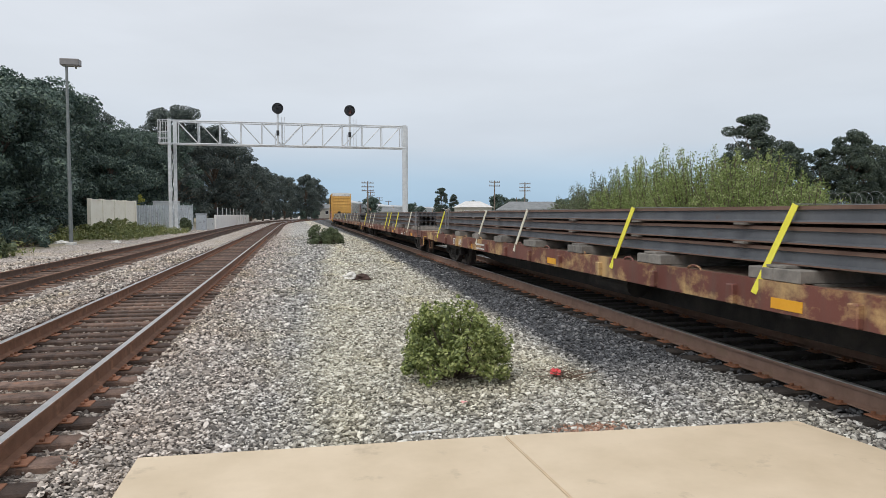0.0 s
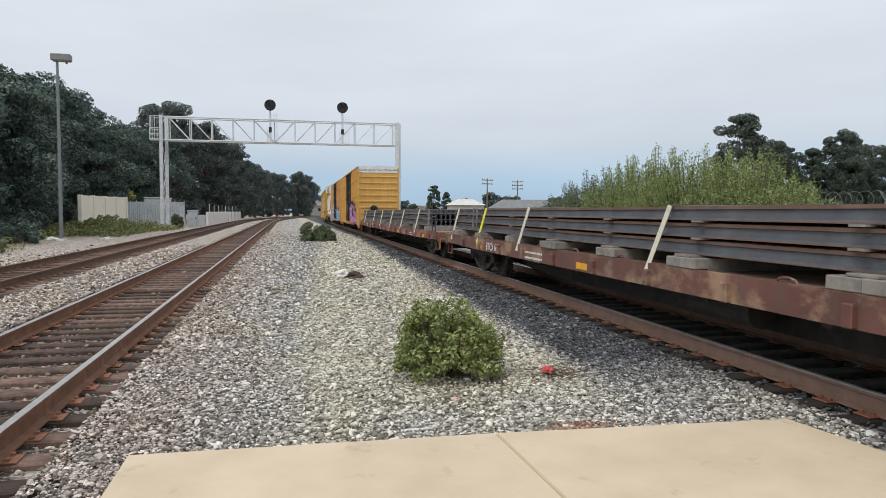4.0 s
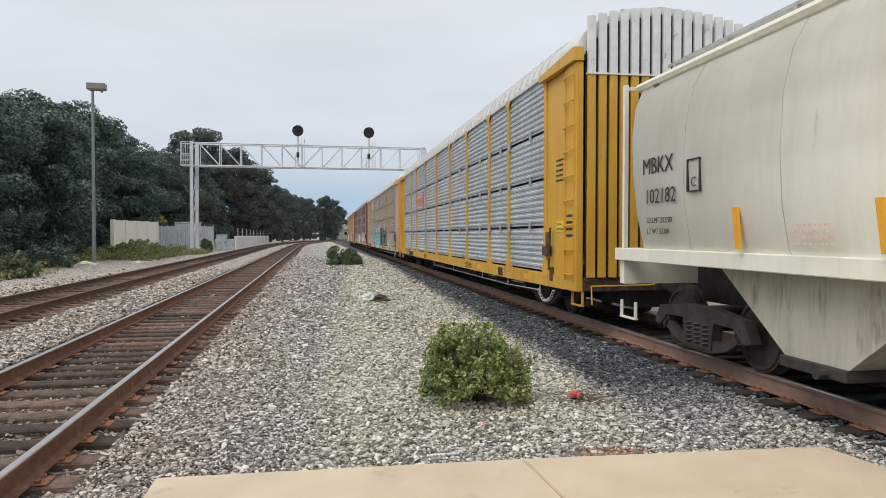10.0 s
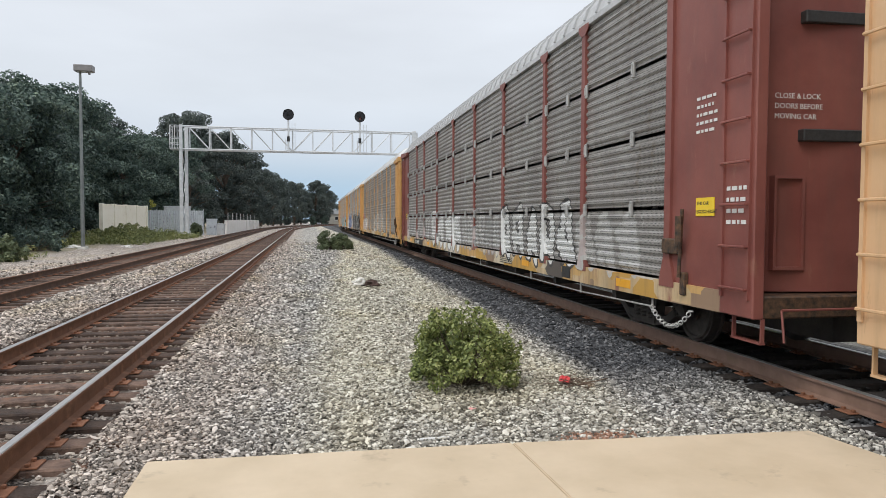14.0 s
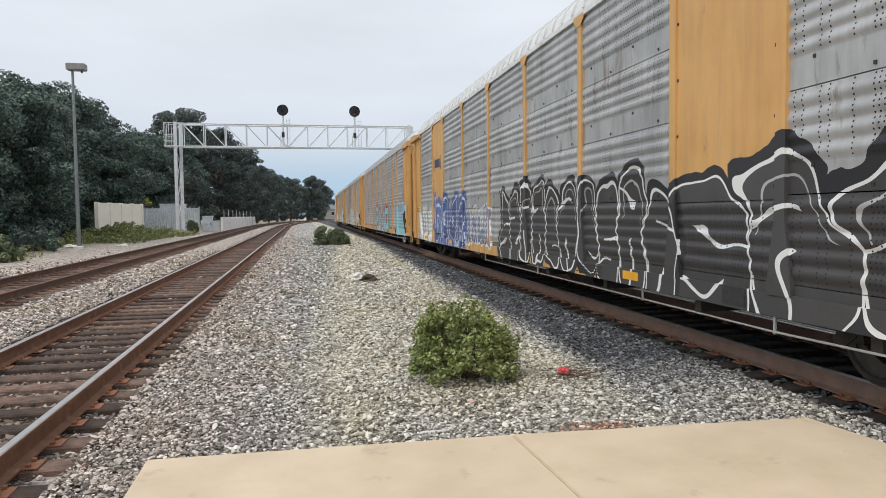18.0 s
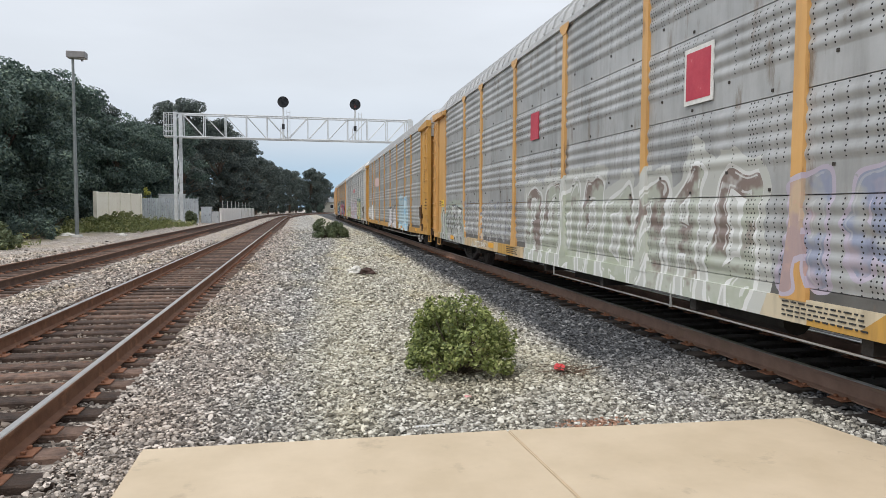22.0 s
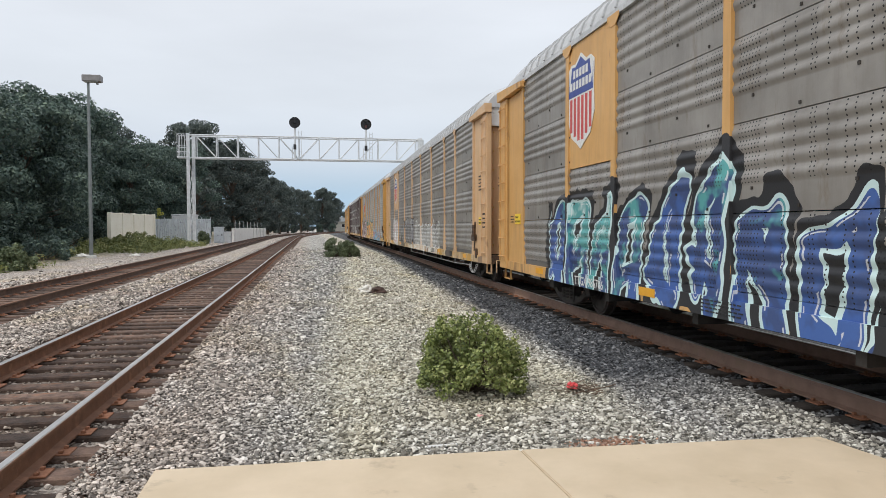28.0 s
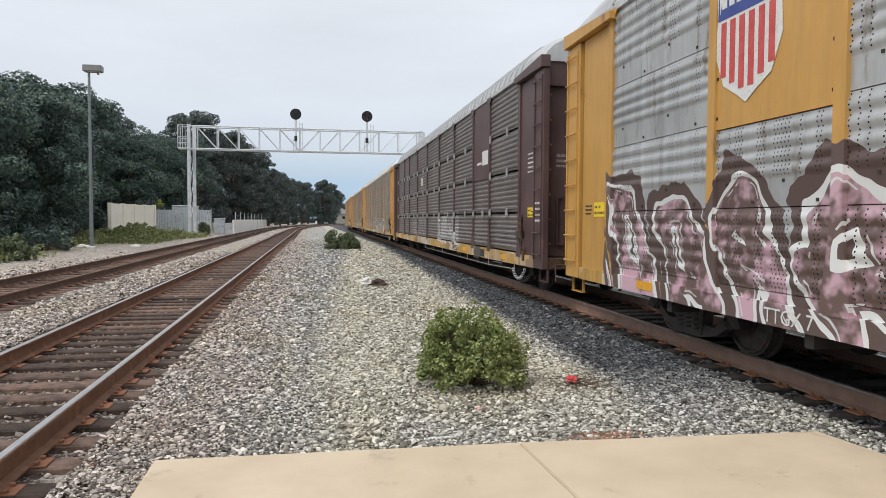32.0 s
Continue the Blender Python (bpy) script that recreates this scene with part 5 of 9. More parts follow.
def shield(parent, x, y, z, w, h, seed=0):
    """A railway shield: white edge, blue top, red and white stripes."""
    def outline(s):
        pts = [(-0.5, 0.36), (-0.36, 0.42), (-0.2, 0.41), (0, 0.5), (0.2, 0.41), (0.36, 0.42), (0.5, 0.36), (0.47, 0.1), (0.5, -0.15), (0.36, -0.36), (0.14, -0.44), (0, -0.5), (-0.14, -0.44), (-0.36, -0.36), (-0.5, -0.15), (-0.47, 0.1)]
        return [(y + a * w * s, z + b * h * s) for a, b in pts]
    bm = bmesh.new()
    extrude_yz(bm, outline(1.0), x - 0.004, x + 0.004)
    s = part("shield_plate", bm, M_WHITETXT, parent, "white-edged railway shield emblem")
    bm = bmesh.new()
    o = outline(0.92)
    top = [p for p in o if p[1] > z + 0.06 * h]
    top = sorted(top, key=lambda p: p[0])
    extrude_yz(bm, [(top[0][0], z + 0.07 * h)] + top + [(top[-1][0], z + 0.07 * h)], x - 0.008, x - 0.003)
    part("blue_field", bm, M_BLUE, s)
    for i in range(6):
        bm = bmesh.new()
        c = y + (i - 2.5) * w * 0.145
        low = z - h * (0.43 - abs(i - 2.5) * 0.05)
        box(bm, x - 0.008, x - 0.003, c - w * 0.042, c + w * 0.042, low, z + 0.05 * h)
        part("red_stripe", bm, M_RED, s)
    bm = bmesh.new()
    for r, zz in ((0, 0.30), (1, 0.18)):
        for i in range(5 + 2 * r):
            c = y + (i - 2 - r) * w * 0.118
            box(bm, x - 0.0115, x - 0.007, c - w * 0.04, c + w * 0.04, z + zz * h - 0.04 * h, z + zz * h + 0.045 * h)
    part("emblem_bars", bm, M_WHITETXT, s)


# ---------------------------------------------------------------- covered car-carrier wagon
W = 1.50


def ridge_profile(style, z0, z1):
    """Outer side of a corrugated panel, from bottom to top, as (depth, z)."""
    pts = []
    if style == "old":
        n = max(3, round((z1 - z0 - 0.06) / 0.112))
        p = (z1 - z0 - 0.06) / n
        pts.append((0.0, z0))
        for i in range(n):
            a = z0 + 0.03 + i * p
            pts += [(0.0, a + 0.08 * p), (0.022, a + 0.32 * p), (0.022, a + 0.62 * p), (0.0, a + 0.86 * p)]
        pts.append((0.0, z1))
    else:
        band = 0.27 if z0 > 1.0 else 0.03
        n = max(2, round((z1 - z0 - band - 0.02) / 0.148))
        p = (z1 - z0 - band - 0.02) / n
        pts += [(0.012, z0), (0.012, z0 + band - 0.01)]
        for i in range(n):
            a = z0 + band + i * p
            for f in range(6):
                pts.append((0.008 + 0.026 * math.sin(math.pi * (f + 0.5) / 6) ** 1.2, a + p * (f + 0.5) / 6))
        pts += [(0.012, z1)]
    return pts


def corrugated(y0, y1, z0, z1, style, x):
    bm = bmesh.new()
    pr = ridge_profile(style, z0, z1)
    outer = [[bm.verts.new((x - d, y, z)) for d, z in pr] for y in (y0, y1)]
    inner = [[bm.verts.new((x + 0.02, y, z)) for z in (z0, z1)] for y in (y0, y1)]
    for i in range(len(pr) - 1):
        bm.faces.new((outer[0][i], outer[0][i + 1], outer[1][i + 1], outer[1][i]))
    bm.faces.new((inner[0][0], inner[1][0], inner[1][1], inner[0][1]))
    bm.faces.new((outer[0][0], outer[1][0], inner[1][0], inner[0][0]))
    bm.faces.new((outer[0][-1], inner[0][1], inner[1][1], outer[1][-1]))
    for o, q in zip(outer, inner):
        bm.faces.new([*o, q[1], q[0]])
    bmesh.ops.recalc_face_normals(bm, faces=bm.faces[:])
    if style == "new":
        bmesh.ops.split_edges(bm, edges=[e for e in bm.edges if e.calc_face_angle(0.0) > 0.9])
    return bm


TOP = 4.58
ROOF_HALF = [(1.52, TOP), (1.52, 4.68), (1.465, 4.84), (1.34, 5.01), (1.10, 5.19), (0.62, 5.37)]
ROOF_OUT = [(-x, z) for x, z in ROOF_HALF] + [(0, 5.44)] + ROOF_HALF[::-1]


def fill_bolt(bm):
    box(bm, -0.010, 0.004, -0.013, 0.013, -0.015, 0.015)


def fill_clip(bm):
    box(bm, -0.02, 0.02, -0.03, 0.03, -0.10, 0.10, 0.008)
    box(bm, -0.032, -0.018, -0.018, 0.018, -0.06, 0.06, 0.004)


def fill_rivet(bm):
    bmesh.ops.create_icosphere(bm, subdivisions=1, radius=0.022)


BOLT = mesh_once("bolt", fill_bolt, M_UNDER)
RIVET = mesh_once("rivet", fill_rivet, M_YELLOWPAINT)
CLIP = mesh_once("panel_clip", fill_clip, M_GALVROD)


def make_carrier(key, length, colour, panel, style, label, pieces=(), roof="pale", wide=(), marks=(), sill=None, end_top=True, slats=False, spot=(0.22, 0.11, 0.05), panel_spot=(0.20, 0.16, 0.12), panel_amount=0.62, door=None):
    """A long covered car-carrier wagon. pieces: graffiti with distances from the leading end; wide: bays closed by a plain painted panel."""
    half = length / 2
    g = thing("autorack_car", pose(0, 0, 0), label, "rail car", "freight cars of the train")
    pcs = [(-half + a, -half + b, *rest) for a, b, *rest in pieces]
    c1, c2 = colour
    p_post = car_paint("carrier_paint", c1, c2, pcs, 0.5, 0.0, spot, 0.66)
    p_sill = car_paint("carrier_sill", *(sill or colour), pcs, 0.55, 0.0, spot, 0.60, dirt=0.5, quilt=sill is not None)
    p_plain = car_paint("carrier_end", c1, c2, (), 0.5, 0.0, spot, 0.67)
    p_panel = car_paint("carrier_panel", *panel, pcs, 0.42, 0.25, panel_spot, panel_amount, holes="fine" if style == "old" else "columns", dirt=0.28)
    p_ledge = car_paint("carrier_ledge", (0.09, 0.09, 0.088), (0.15, 0.148, 0.142), pcs, 0.5, 0.1, (0.2, 0.15, 0.11), 0.64)
    roof_col = {"pale": ((0.66, 0.67, 0.67), (0.76, 0.77, 0.77)), "grey": ((0.45, 0.46, 0.47), (0.58, 0.59, 0.60)), "white": ((0.64, 0.64, 0.62), (0.74, 0.74, 0.72))}[roof]
    p_roof = car_paint("carrier_roof", *roof_col, (), 0.5, 0.1, (0.30, 0.27, 0.23), 0.66)
    p_door = p_plain if door is None else car_paint("carrier_door", *door, (), 0.5, 0.0, spot, 0.7)
    ink = M_WHITETXT if c1[0] < 0.3 else M_BLACKTXT
    # bays from the leading end
    q = (length - 6.42 - 6.42) / 5
    edges = [1.82, 4.52, 6.42] + [6.42 + q * (i + 1) for i in range(5)] + [length - 4.52, length - 1.82]
    rows = [(0.885, 1.70), (1.75, 2.62), (2.67, 3.53), (3.58, 4.555)] if style == "old" else [(0.90, 1.69), (1.70, 2.60), (2.61, 3.46), (3.47, 4.56)]
    for i in range(len(edges) - 1):
        y0, y1 = -half + edges[i] + 0.03, -half + edges[i + 1] - 0.03
        if i in wide:
            lo = wide[i]
            bm = bmesh.new()
            box(bm, -W - 0.03, -W + 0.02, y0, y1, lo, TOP - 0.02)
            sheet = part("plain_panel", bm, p_post, g, "plain painted side panel")
            for yy in (y0 + 0.06, y1 - 0.06):
                for k in range(5):
                    put("bolt", BOLT, sheet, pose(-W - 0.03, yy, lo + 0.12 + k * (4.2 - lo) / 4))
        for z0, z1 in rows:
            if i in wide and z1 > wide[i] + 0.05:
                if z0 > wide[i] - 0.3:
                    continue
                z1 = wide[i] - 0.01
            part("side_panel", corrugated(y0, y1, z0, z1, style, -W), p_panel, g, smooth=style == "new")
    for i in range(len(edges) - 1):
        # clips over the joints between the panels, bolts on the plain bands
        y0, y1 = -half + edges[i], -half + edges[i + 1]
        for (_, z) in rows[:3]:
            if i in wide and z > wide[i] - 0.4:
                continue
            if style == "old":
                put("panel_clip", CLIP, g, pose(-W - 0.045, y0 + 0.36 * (y1 - y0), z + 0.025))
                put("panel_clip", CLIP, g, pose(-W - 0.045, y1 - 0.12, z + 0.025))
            else:
                for k in range(4):
                    put("bolt", BOLT, g, pose(-W - 0.014, y0 + (0.14 + 0.24 * k) * (y1 - y0), z + (0.25 if k % 2 else 0.06)))
    # posts with flared feet
    for i, e in enumerate(edges):
        y = -half + e
        bm = bmesh.new()
        w = 0.07
        foot = 0.17
        top = 1.5 if style == "new" else 1.15
        extrude_yz(bm, [(y - w, TOP), (y - w, top), (y - foot, 0.86), (y - foot, 0.78), (y + foot, 0.78), (y + foot, 0.86), (y + w, top), (y + w, TOP)], -W - 0.055, -W + 0.03)
        extrude_yz(bm, [(y - 0.20, TOP + 0.02), (y - 0.20, TOP - 0.05), (y - w, TOP - 0.15), (y + w, TOP - 0.15), (y + 0.20, TOP - 0.05), (y + 0.20, TOP + 0.02)], -W - 0.064, -W - 0.054)
        part("side_post", bm, p_post, g)
    # far side, deck, sills
    top_z = 0.80 if style == "new" else 0.845
    bm = bmesh.new()
    box(bm, W - 0.02, W + 0.03, -half + 0.3, half - 0.3, 0.85, TOP)
    part("far_side", bm, p_panel, g)
    if style == "new":
        bm = bmesh.new()
        box(bm, -W - 0.012, -W + 0.03, -half + 1.8, half - 1.8, 0.80, 0.893)
        part("base_rail", bm, p_ledge, g, "dark grey ledge under the panels")
    bm = bmesh.new()
    box(bm, -W + 0.04, W - 0.04, -half + 0.3, half - 0.3, 0.66, 0.76)
    part("deck", bm, M_UNDER, g)
    bm = bmesh.new()
    extrude_yz(bm, [(-half + 0.15, 0.62), (-half + 0.15, top_z), (half - 0.15, top_z), (half - 0.15, 0.62), (half - 4.4, 0.585), (-half + 4.4, 0.585)], -W - 0.045, -W + 0.03)
    part("side_sill", bm, p_sill, g, "dirty patched side sill")
    bm = bmesh.new()
    extrude_yz(bm, [(-half + 0.15, 0.62), (-half + 0.15, 0.80), (half - 0.15, 0.80), (half - 0.15, 0.62), (half - 4.4, 0.585), (-half + 4.4, 0.585)], W - 0.03, W + 0.045)
    part("far_sill", bm, p_plain, g)
    bm = bmesh.new()
    box(bm, -0.36, 0.36, -half + 0.5, half - 0.5, 0.30, 0.66)
    for k in range(9):
        y = -half + 3.5 + k * (length - 7) / 8
        box(bm, -W + 0.05, W - 0.05, y - 0.06, y + 0.06, 0.44, 0.66)
    box(bm, -0.95, -0.5, 1.2, 2.3, 0.34, 0.62)
    rod(bm, (-0.8, -3.4, 0.45), (-0.8, -2.2, 0.45), 0.17, 12)
    part("underframe", bm, M_UNDER, g, "black centre sill and brake gear")
    bm = bmesh.new()
    rod(bm, (-W - 0.04, -half + 2.1, 0.50), (-W - 0.02, -half + 4.6, 0.44), 0.011, 6)
    rod(bm, (-W - 0.02, -half + 4.6, 0.44), (-W + 0.04, half - 11.5, 0.42), 0.010, 6)
    for d in (2.2, 4.6, 7.2, 11.4, 15.4):
        box(bm, -W - 0.03, -W - 0.01, -half + d - 0.012, -half + d + 0.012, 0.42, 0.60)
    part("brake_rod", bm, M_GALVROD, g, "thin bright steel brake rod")
    # roof
    out = ROOF_OUT
    bm = bmesh.new()
    loops = []
    blunt = 1.0 if slats else 0.0
    for y, s in ((-half + 0.22, 0.0), (-half + 0.6, 0.55), (-half + 1.0, 0.85), (-half + 1.7, 1.0), (half - 1.7, 1.0), (half - 1.0, 0.85), (half - 0.6, 0.55), (half - 0.22, 0.0)):
        loops.append([bm.verts.new((x, y, TOP + (z - TOP) * (0.72 + 0.28 * max(s, blunt)))) for x, z in out])
    for a, b in zip(loops, loops[1:]):
        for i in range(len(ROOF_OUT) - 1):
            bm.faces.new((a[i], a[i + 1], b[i + 1], b[i]))
    for l in (loops[0], loops[-1]):
        bm.faces.new(l)
    bmesh.ops.recalc_face_normals(bm, faces=bm.faces[:])
    roof_ob = part("roof", bm, p_roof, g, "curved corrugated roof")
    bm = bmesh.new()
    for (ax, az), (bx, bz) in zip(out[1:6], out[2:7]):
        bar(bm, (ax - 0.004, 0, az + 0.004), (bx - 0.004, 0, bz + 0.006), 0.05, 0.05)
    rib = bpy.data.meshes.new("roof_rib")
    bm.to_mesh(rib)
    bm.free()
    rib.materials.append(p_roof)
    y = -half + 1.8
    while y < half - 1.8:
        put("roof_rib", rib, roof_ob, pose(0, y, 0))
        y += 0.46
    bm = bmesh.new()
    box(bm, -W - 0.06, -W + 0.02, -half + 0.25, half - 0.25, TOP - 0.015, TOP + 0.04)
    box(bm, W - 0.02, W + 0.06, -half + 0.25, half - 0.25, TOP - 0.015, TOP + 0.04)
    part("roof_rail", bm, p_roof, g)
    # end sections with ladder, latch and end doors
    for turn, y0, sg in ((0, -half, 1), (1, half, -1)):
        a, b = sorted((y0 + sg * 0.72, y0 + sg * 1.82))
        bm = bmesh.new()
        box(bm, -W - 0.02, -W + 0.03, a, b, 0.80, 4.43)
        part("end_panel", bm, p_post, g, "painted end side panel")
        bm = bmesh.new()
        a, b = sorted((y0 + sg * 0.10, y0 + sg * 0.66))
        box(bm, -W - 0.075, -W + 0.05, a, b, 0.62, 4.43, 0.012)
        part("corner_post", bm, p_post, g)
        bm = bmesh.new()
        extrude_yz(bm, [(y0 + sg * 0.06, 4.44), (y0 + sg * 0.06, TOP + 0.08), (y0 + sg * 1.96, TOP - 0.02), (y0 + sg * 1.96, 4.45)], -W - 0.14, -W + 0.04)
        bmesh.ops.recalc_face_normals(bm, faces=bm.faces[:])
        part("end_hood", bm, p_post, g, "narrow hood over the ladder")
        ladder(g, -W - 0.085, a + 0.07, b - 0.05, 0.80, 4.32, 9, p_plain)
        bm = bmesh.new()
        box(bm, W - 0.05, W + 0.06, a, b, 0.62, 4.45)
        part("corner_post", bm, p_plain, g)
        bm = bmesh.new()
        yy = y0 + sg * (0.09 if slats else 0.42)
        if slats:
            for k in range(15):
                x = -1.32 + k * 0.189
                b2 = bmesh.new()
                box(b2, x - 0.065, x + 0.065, yy - 0.03, yy + 0.03, 0.86, 4.25)
                part("end_slat", b2, p_door, g)
                b2 = bmesh.new()
                box(b2, x - 0.065, x + 0.065, yy - 0.035, yy + 0.035, 4.254, 5.37 - 0.11 * x * x)
                part("white_slat", b2, M_WHITE, g)
            # black sheet added in place of the shade seen between the slats
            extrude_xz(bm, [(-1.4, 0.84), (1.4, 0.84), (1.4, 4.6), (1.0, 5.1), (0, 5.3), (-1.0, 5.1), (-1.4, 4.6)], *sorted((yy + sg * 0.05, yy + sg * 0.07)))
        else:
            n = 8
            for k in range(n):
                x0, x1 = -1.42 + 2.84 * k / n, -1.42 + 2.84 * (k + 1) / n
                dy = [sg * -0.16 * math.sin(math.pi * (x + 1.42) / 2.84) for x in (x0, x1)]
                v = [bm.verts.new((x, yy + d + e, z)) for z in (0.86, 4.12) for x, d in ((x0, dy[0]), (x1, dy[1])) for e in (0, sg * 0.05)]
                for f in ((0, 2, 6, 4), (1, 5, 7, 3), (0, 4, 5, 1), (2, 3, 7, 6), (4, 6, 7, 5), (0, 1, 3, 2)):
                    bm.faces.new([v[t] for t in f])
            bmesh.ops.remove_doubles(bm, verts=bm.verts[:], dist=0.001)
            bmesh.ops.recalc_face_normals(bm, faces=bm.faces[:])
            for zs in (3.52, 2.36):
                b2 = bmesh.new()
                box(b2, -0.95, 0.30, *sorted((yy - sg * 0.170, yy - sg * 0.06)), zs, zs + 0.12, 0.01)
                part("door_slit", b2, M_BLACKTXT, g, "black slit in the end door")
            b2 = bmesh.new()
            for xa, xb, za, zb in ((-1.22, -1.19, 1.08, 2.02), (-0.91, -0.88, 1.08, 2.02), (-1.19, -0.91, 1.08, 1.11), (-1.19, -0.91, 1.99, 2.02)):
                box(b2, xa, xb, *sorted((yy - sg * 0.115, yy - sg * 0.03)), za, zb)
            part("hatch_frame", b2, p_door, g, "raised frame of a small door hatch")
            for k in range(7):
                put("rivet", RIVET, g, pose(-1.33, yy - sg * 0.03, 1.1 + 0.48 * k))
            if sg > 0:
                for t_, z_ in (("CLOSE & LOCK", 2.78), ("DOORS BEFORE", 2.68), ("MOVING CAR", 2.58)):
                    end_text(t_, 0.075, -1.24, z_, ink, g, yy - 0.112)
        part("end_door", bm, M_UNDER if slats else p_door, g, "riveted end doors" if not slats else "black sheet standing for the shade behind the slats")
        bm = bmesh.new()
        if slats:
            box(bm, -1.40, 1.40, yy - 0.05, yy + 0.05, 4.22, 4.25)
        else:
            box(bm, -1.42, 1.42, yy - 0.06 - 0.1 * (sg > 0), yy + 0.06 + 0.1 * (sg < 0), 4.13, TOP + 0.06)
        part("end_cap", bm, M_WHITE if end_top else p_plain, g, "white band above the end doors")
        bm = bmesh.new()
        box(bm, -1.5, 1.5, *sorted((y0 + sg * 0.12, y0 + sg * 0.6)), 0.62, 0.84, 0.015)
        part("end_sill", bm, M_GREASE, g, "greasy dark end sill")
        if turn == 0:
            bm = bmesh.new()
            box(bm, -W - 0.10, -W - 0.02, -half + 1.50, -half + 1.86, 1.18, 1.36, 0.015)
            rod(bm, (-W - 0.10, -half + 1.44, 0.92), (-W - 0.08, -half + 1.42, 1.70), 0.022, 8)
            rod(bm, (-W - 0.13, -half + 1.40, 1.30), (-W - 0.13, -half + 1.40, 1.62), 0.045, 8)
            box(bm, -W - 0.08, -W - 0.02, -half + 1.36, -half + 1.46, 0.72, 0.98, 0.01)
            part("door_latch", bm, M_GREASE, g, "greasy door latch with chain")
            bm = bmesh.new()
            for k in range(22):
                s = k / 21
                ring(bm, (-W - 0.08, -half + 1.2 + 0.9 * s, 0.56 - 0.06 * s - 0.8 * s * (1 - s)), (0, 1, 0) if k % 2 else (0, 0, 1), 0.026, 0.008, 8, 4)
            part("chain", bm, M_GALVROD, g)
            plaque(g, "warning_sticker", -W - 0.025, -half + 0.86, -half + 1.22, 1.62, 1.82, M_YELLOWSIGN, "yellow warning sticker")
            for s, zt in (("THIS CAR", 1.74), ("EXCESS HEIGHT", 1.65)):
                side_text(s, 0.055, -half + 1.20, zt, M_BLACKTXT, g, -W - 0.030)
            text_block(g, -W - 0.024, -half + 0.84, -half + 1.24, 2.5, 2.95, 5, ink, hash_of(key))
            text_block(g, -W - 0.080, -half + 0.2, -half + 0.55, 1.5, 1.95, 4, ink, hash_of(key) + 1)
        else:
            plaque(g, "warning_sticker", -W - 0.025, half - 1.62, half - 1.22, 1.62, 1.84, M_YELLOWSIGN, "yellow warning sticker")
            for s, zt in (("THIS CAR", 1.75), ("EXCESS HEIGHT", 1.66)):
                side_text(s, 0.055, half - 1.24, zt, M_BLACKTXT, g, -W - 0.030)
            text_block(g, -W - 0.024, half - 1.12, half - 0.86, 1.64, 1.82, 3, M_BLACKTXT, hash_of(key) + 2)
    for d in (3.0, 7.5, length - 7.5, length - 3.0):
        plaque(g, "reflector", -W - 0.049, -half + d - 0.22, -half + d + 0.22, 0.66, 0.77, M_ORANGE, "orange reflector strip")
    text_block(g, -W - 0.050, -half + 8.4, -half + 9.4, 0.62, 0.78, 4, M_BLACKTXT, hash_of(key) + 3)
    text_block(g, -W - 0.050, half - 9.6, half - 8.8, 0.62, 0.78, 4, M_BLACKTXT, hash_of(key) + 4)
    bm = bmesh.new()
    box(bm, -W - 0.050, -W - 0.04, -half + 5.0, -half + 5.4, 0.61, 0.80)
    box(bm, -W - 0.053, -W - 0.049, -half + 5.02, -half + 5.2, 0.63, 0.78)
    part("data_plate", bm, M_BLACKTXT, g, "black consolidated stencil plate")
    for kind, *rest in marks:
        if kind == "text":
            s, size, d, z, dark, x = rest
            if z < 0.8:
                z, size = 0.615, min(size, 0.20)
            side_text(s, size, -half + d, z, M_BLACKTXT if dark else M_WHITETXT, g, x)
        elif kind == "shield":
            d, z, w, h = rest
            shield(g, -W - 0.038, half - 5.12, z, w, h)
        elif kind == "patch":
            d0, d1, z0, z1, material, lab = rest
            if z0 < 0.8:
                z0, z1 = 0.60, 0.80
            plaque(g, "painted_patch", -W - (0.052 if z0 < 0.85 else 0.040 if material is M_CRIMSON else 0.036), -half + d0, -half + d1, z0, z1, material, lab)
    car_ends(g, half, p_plain, p_plain, W)
    bogie(g, -half + 3.3)
    bogie(g, half - 3.3)
    return g


def hash_of(key):
    return sum(ord(c) * (i + 3) for i, c in enumerate(key))


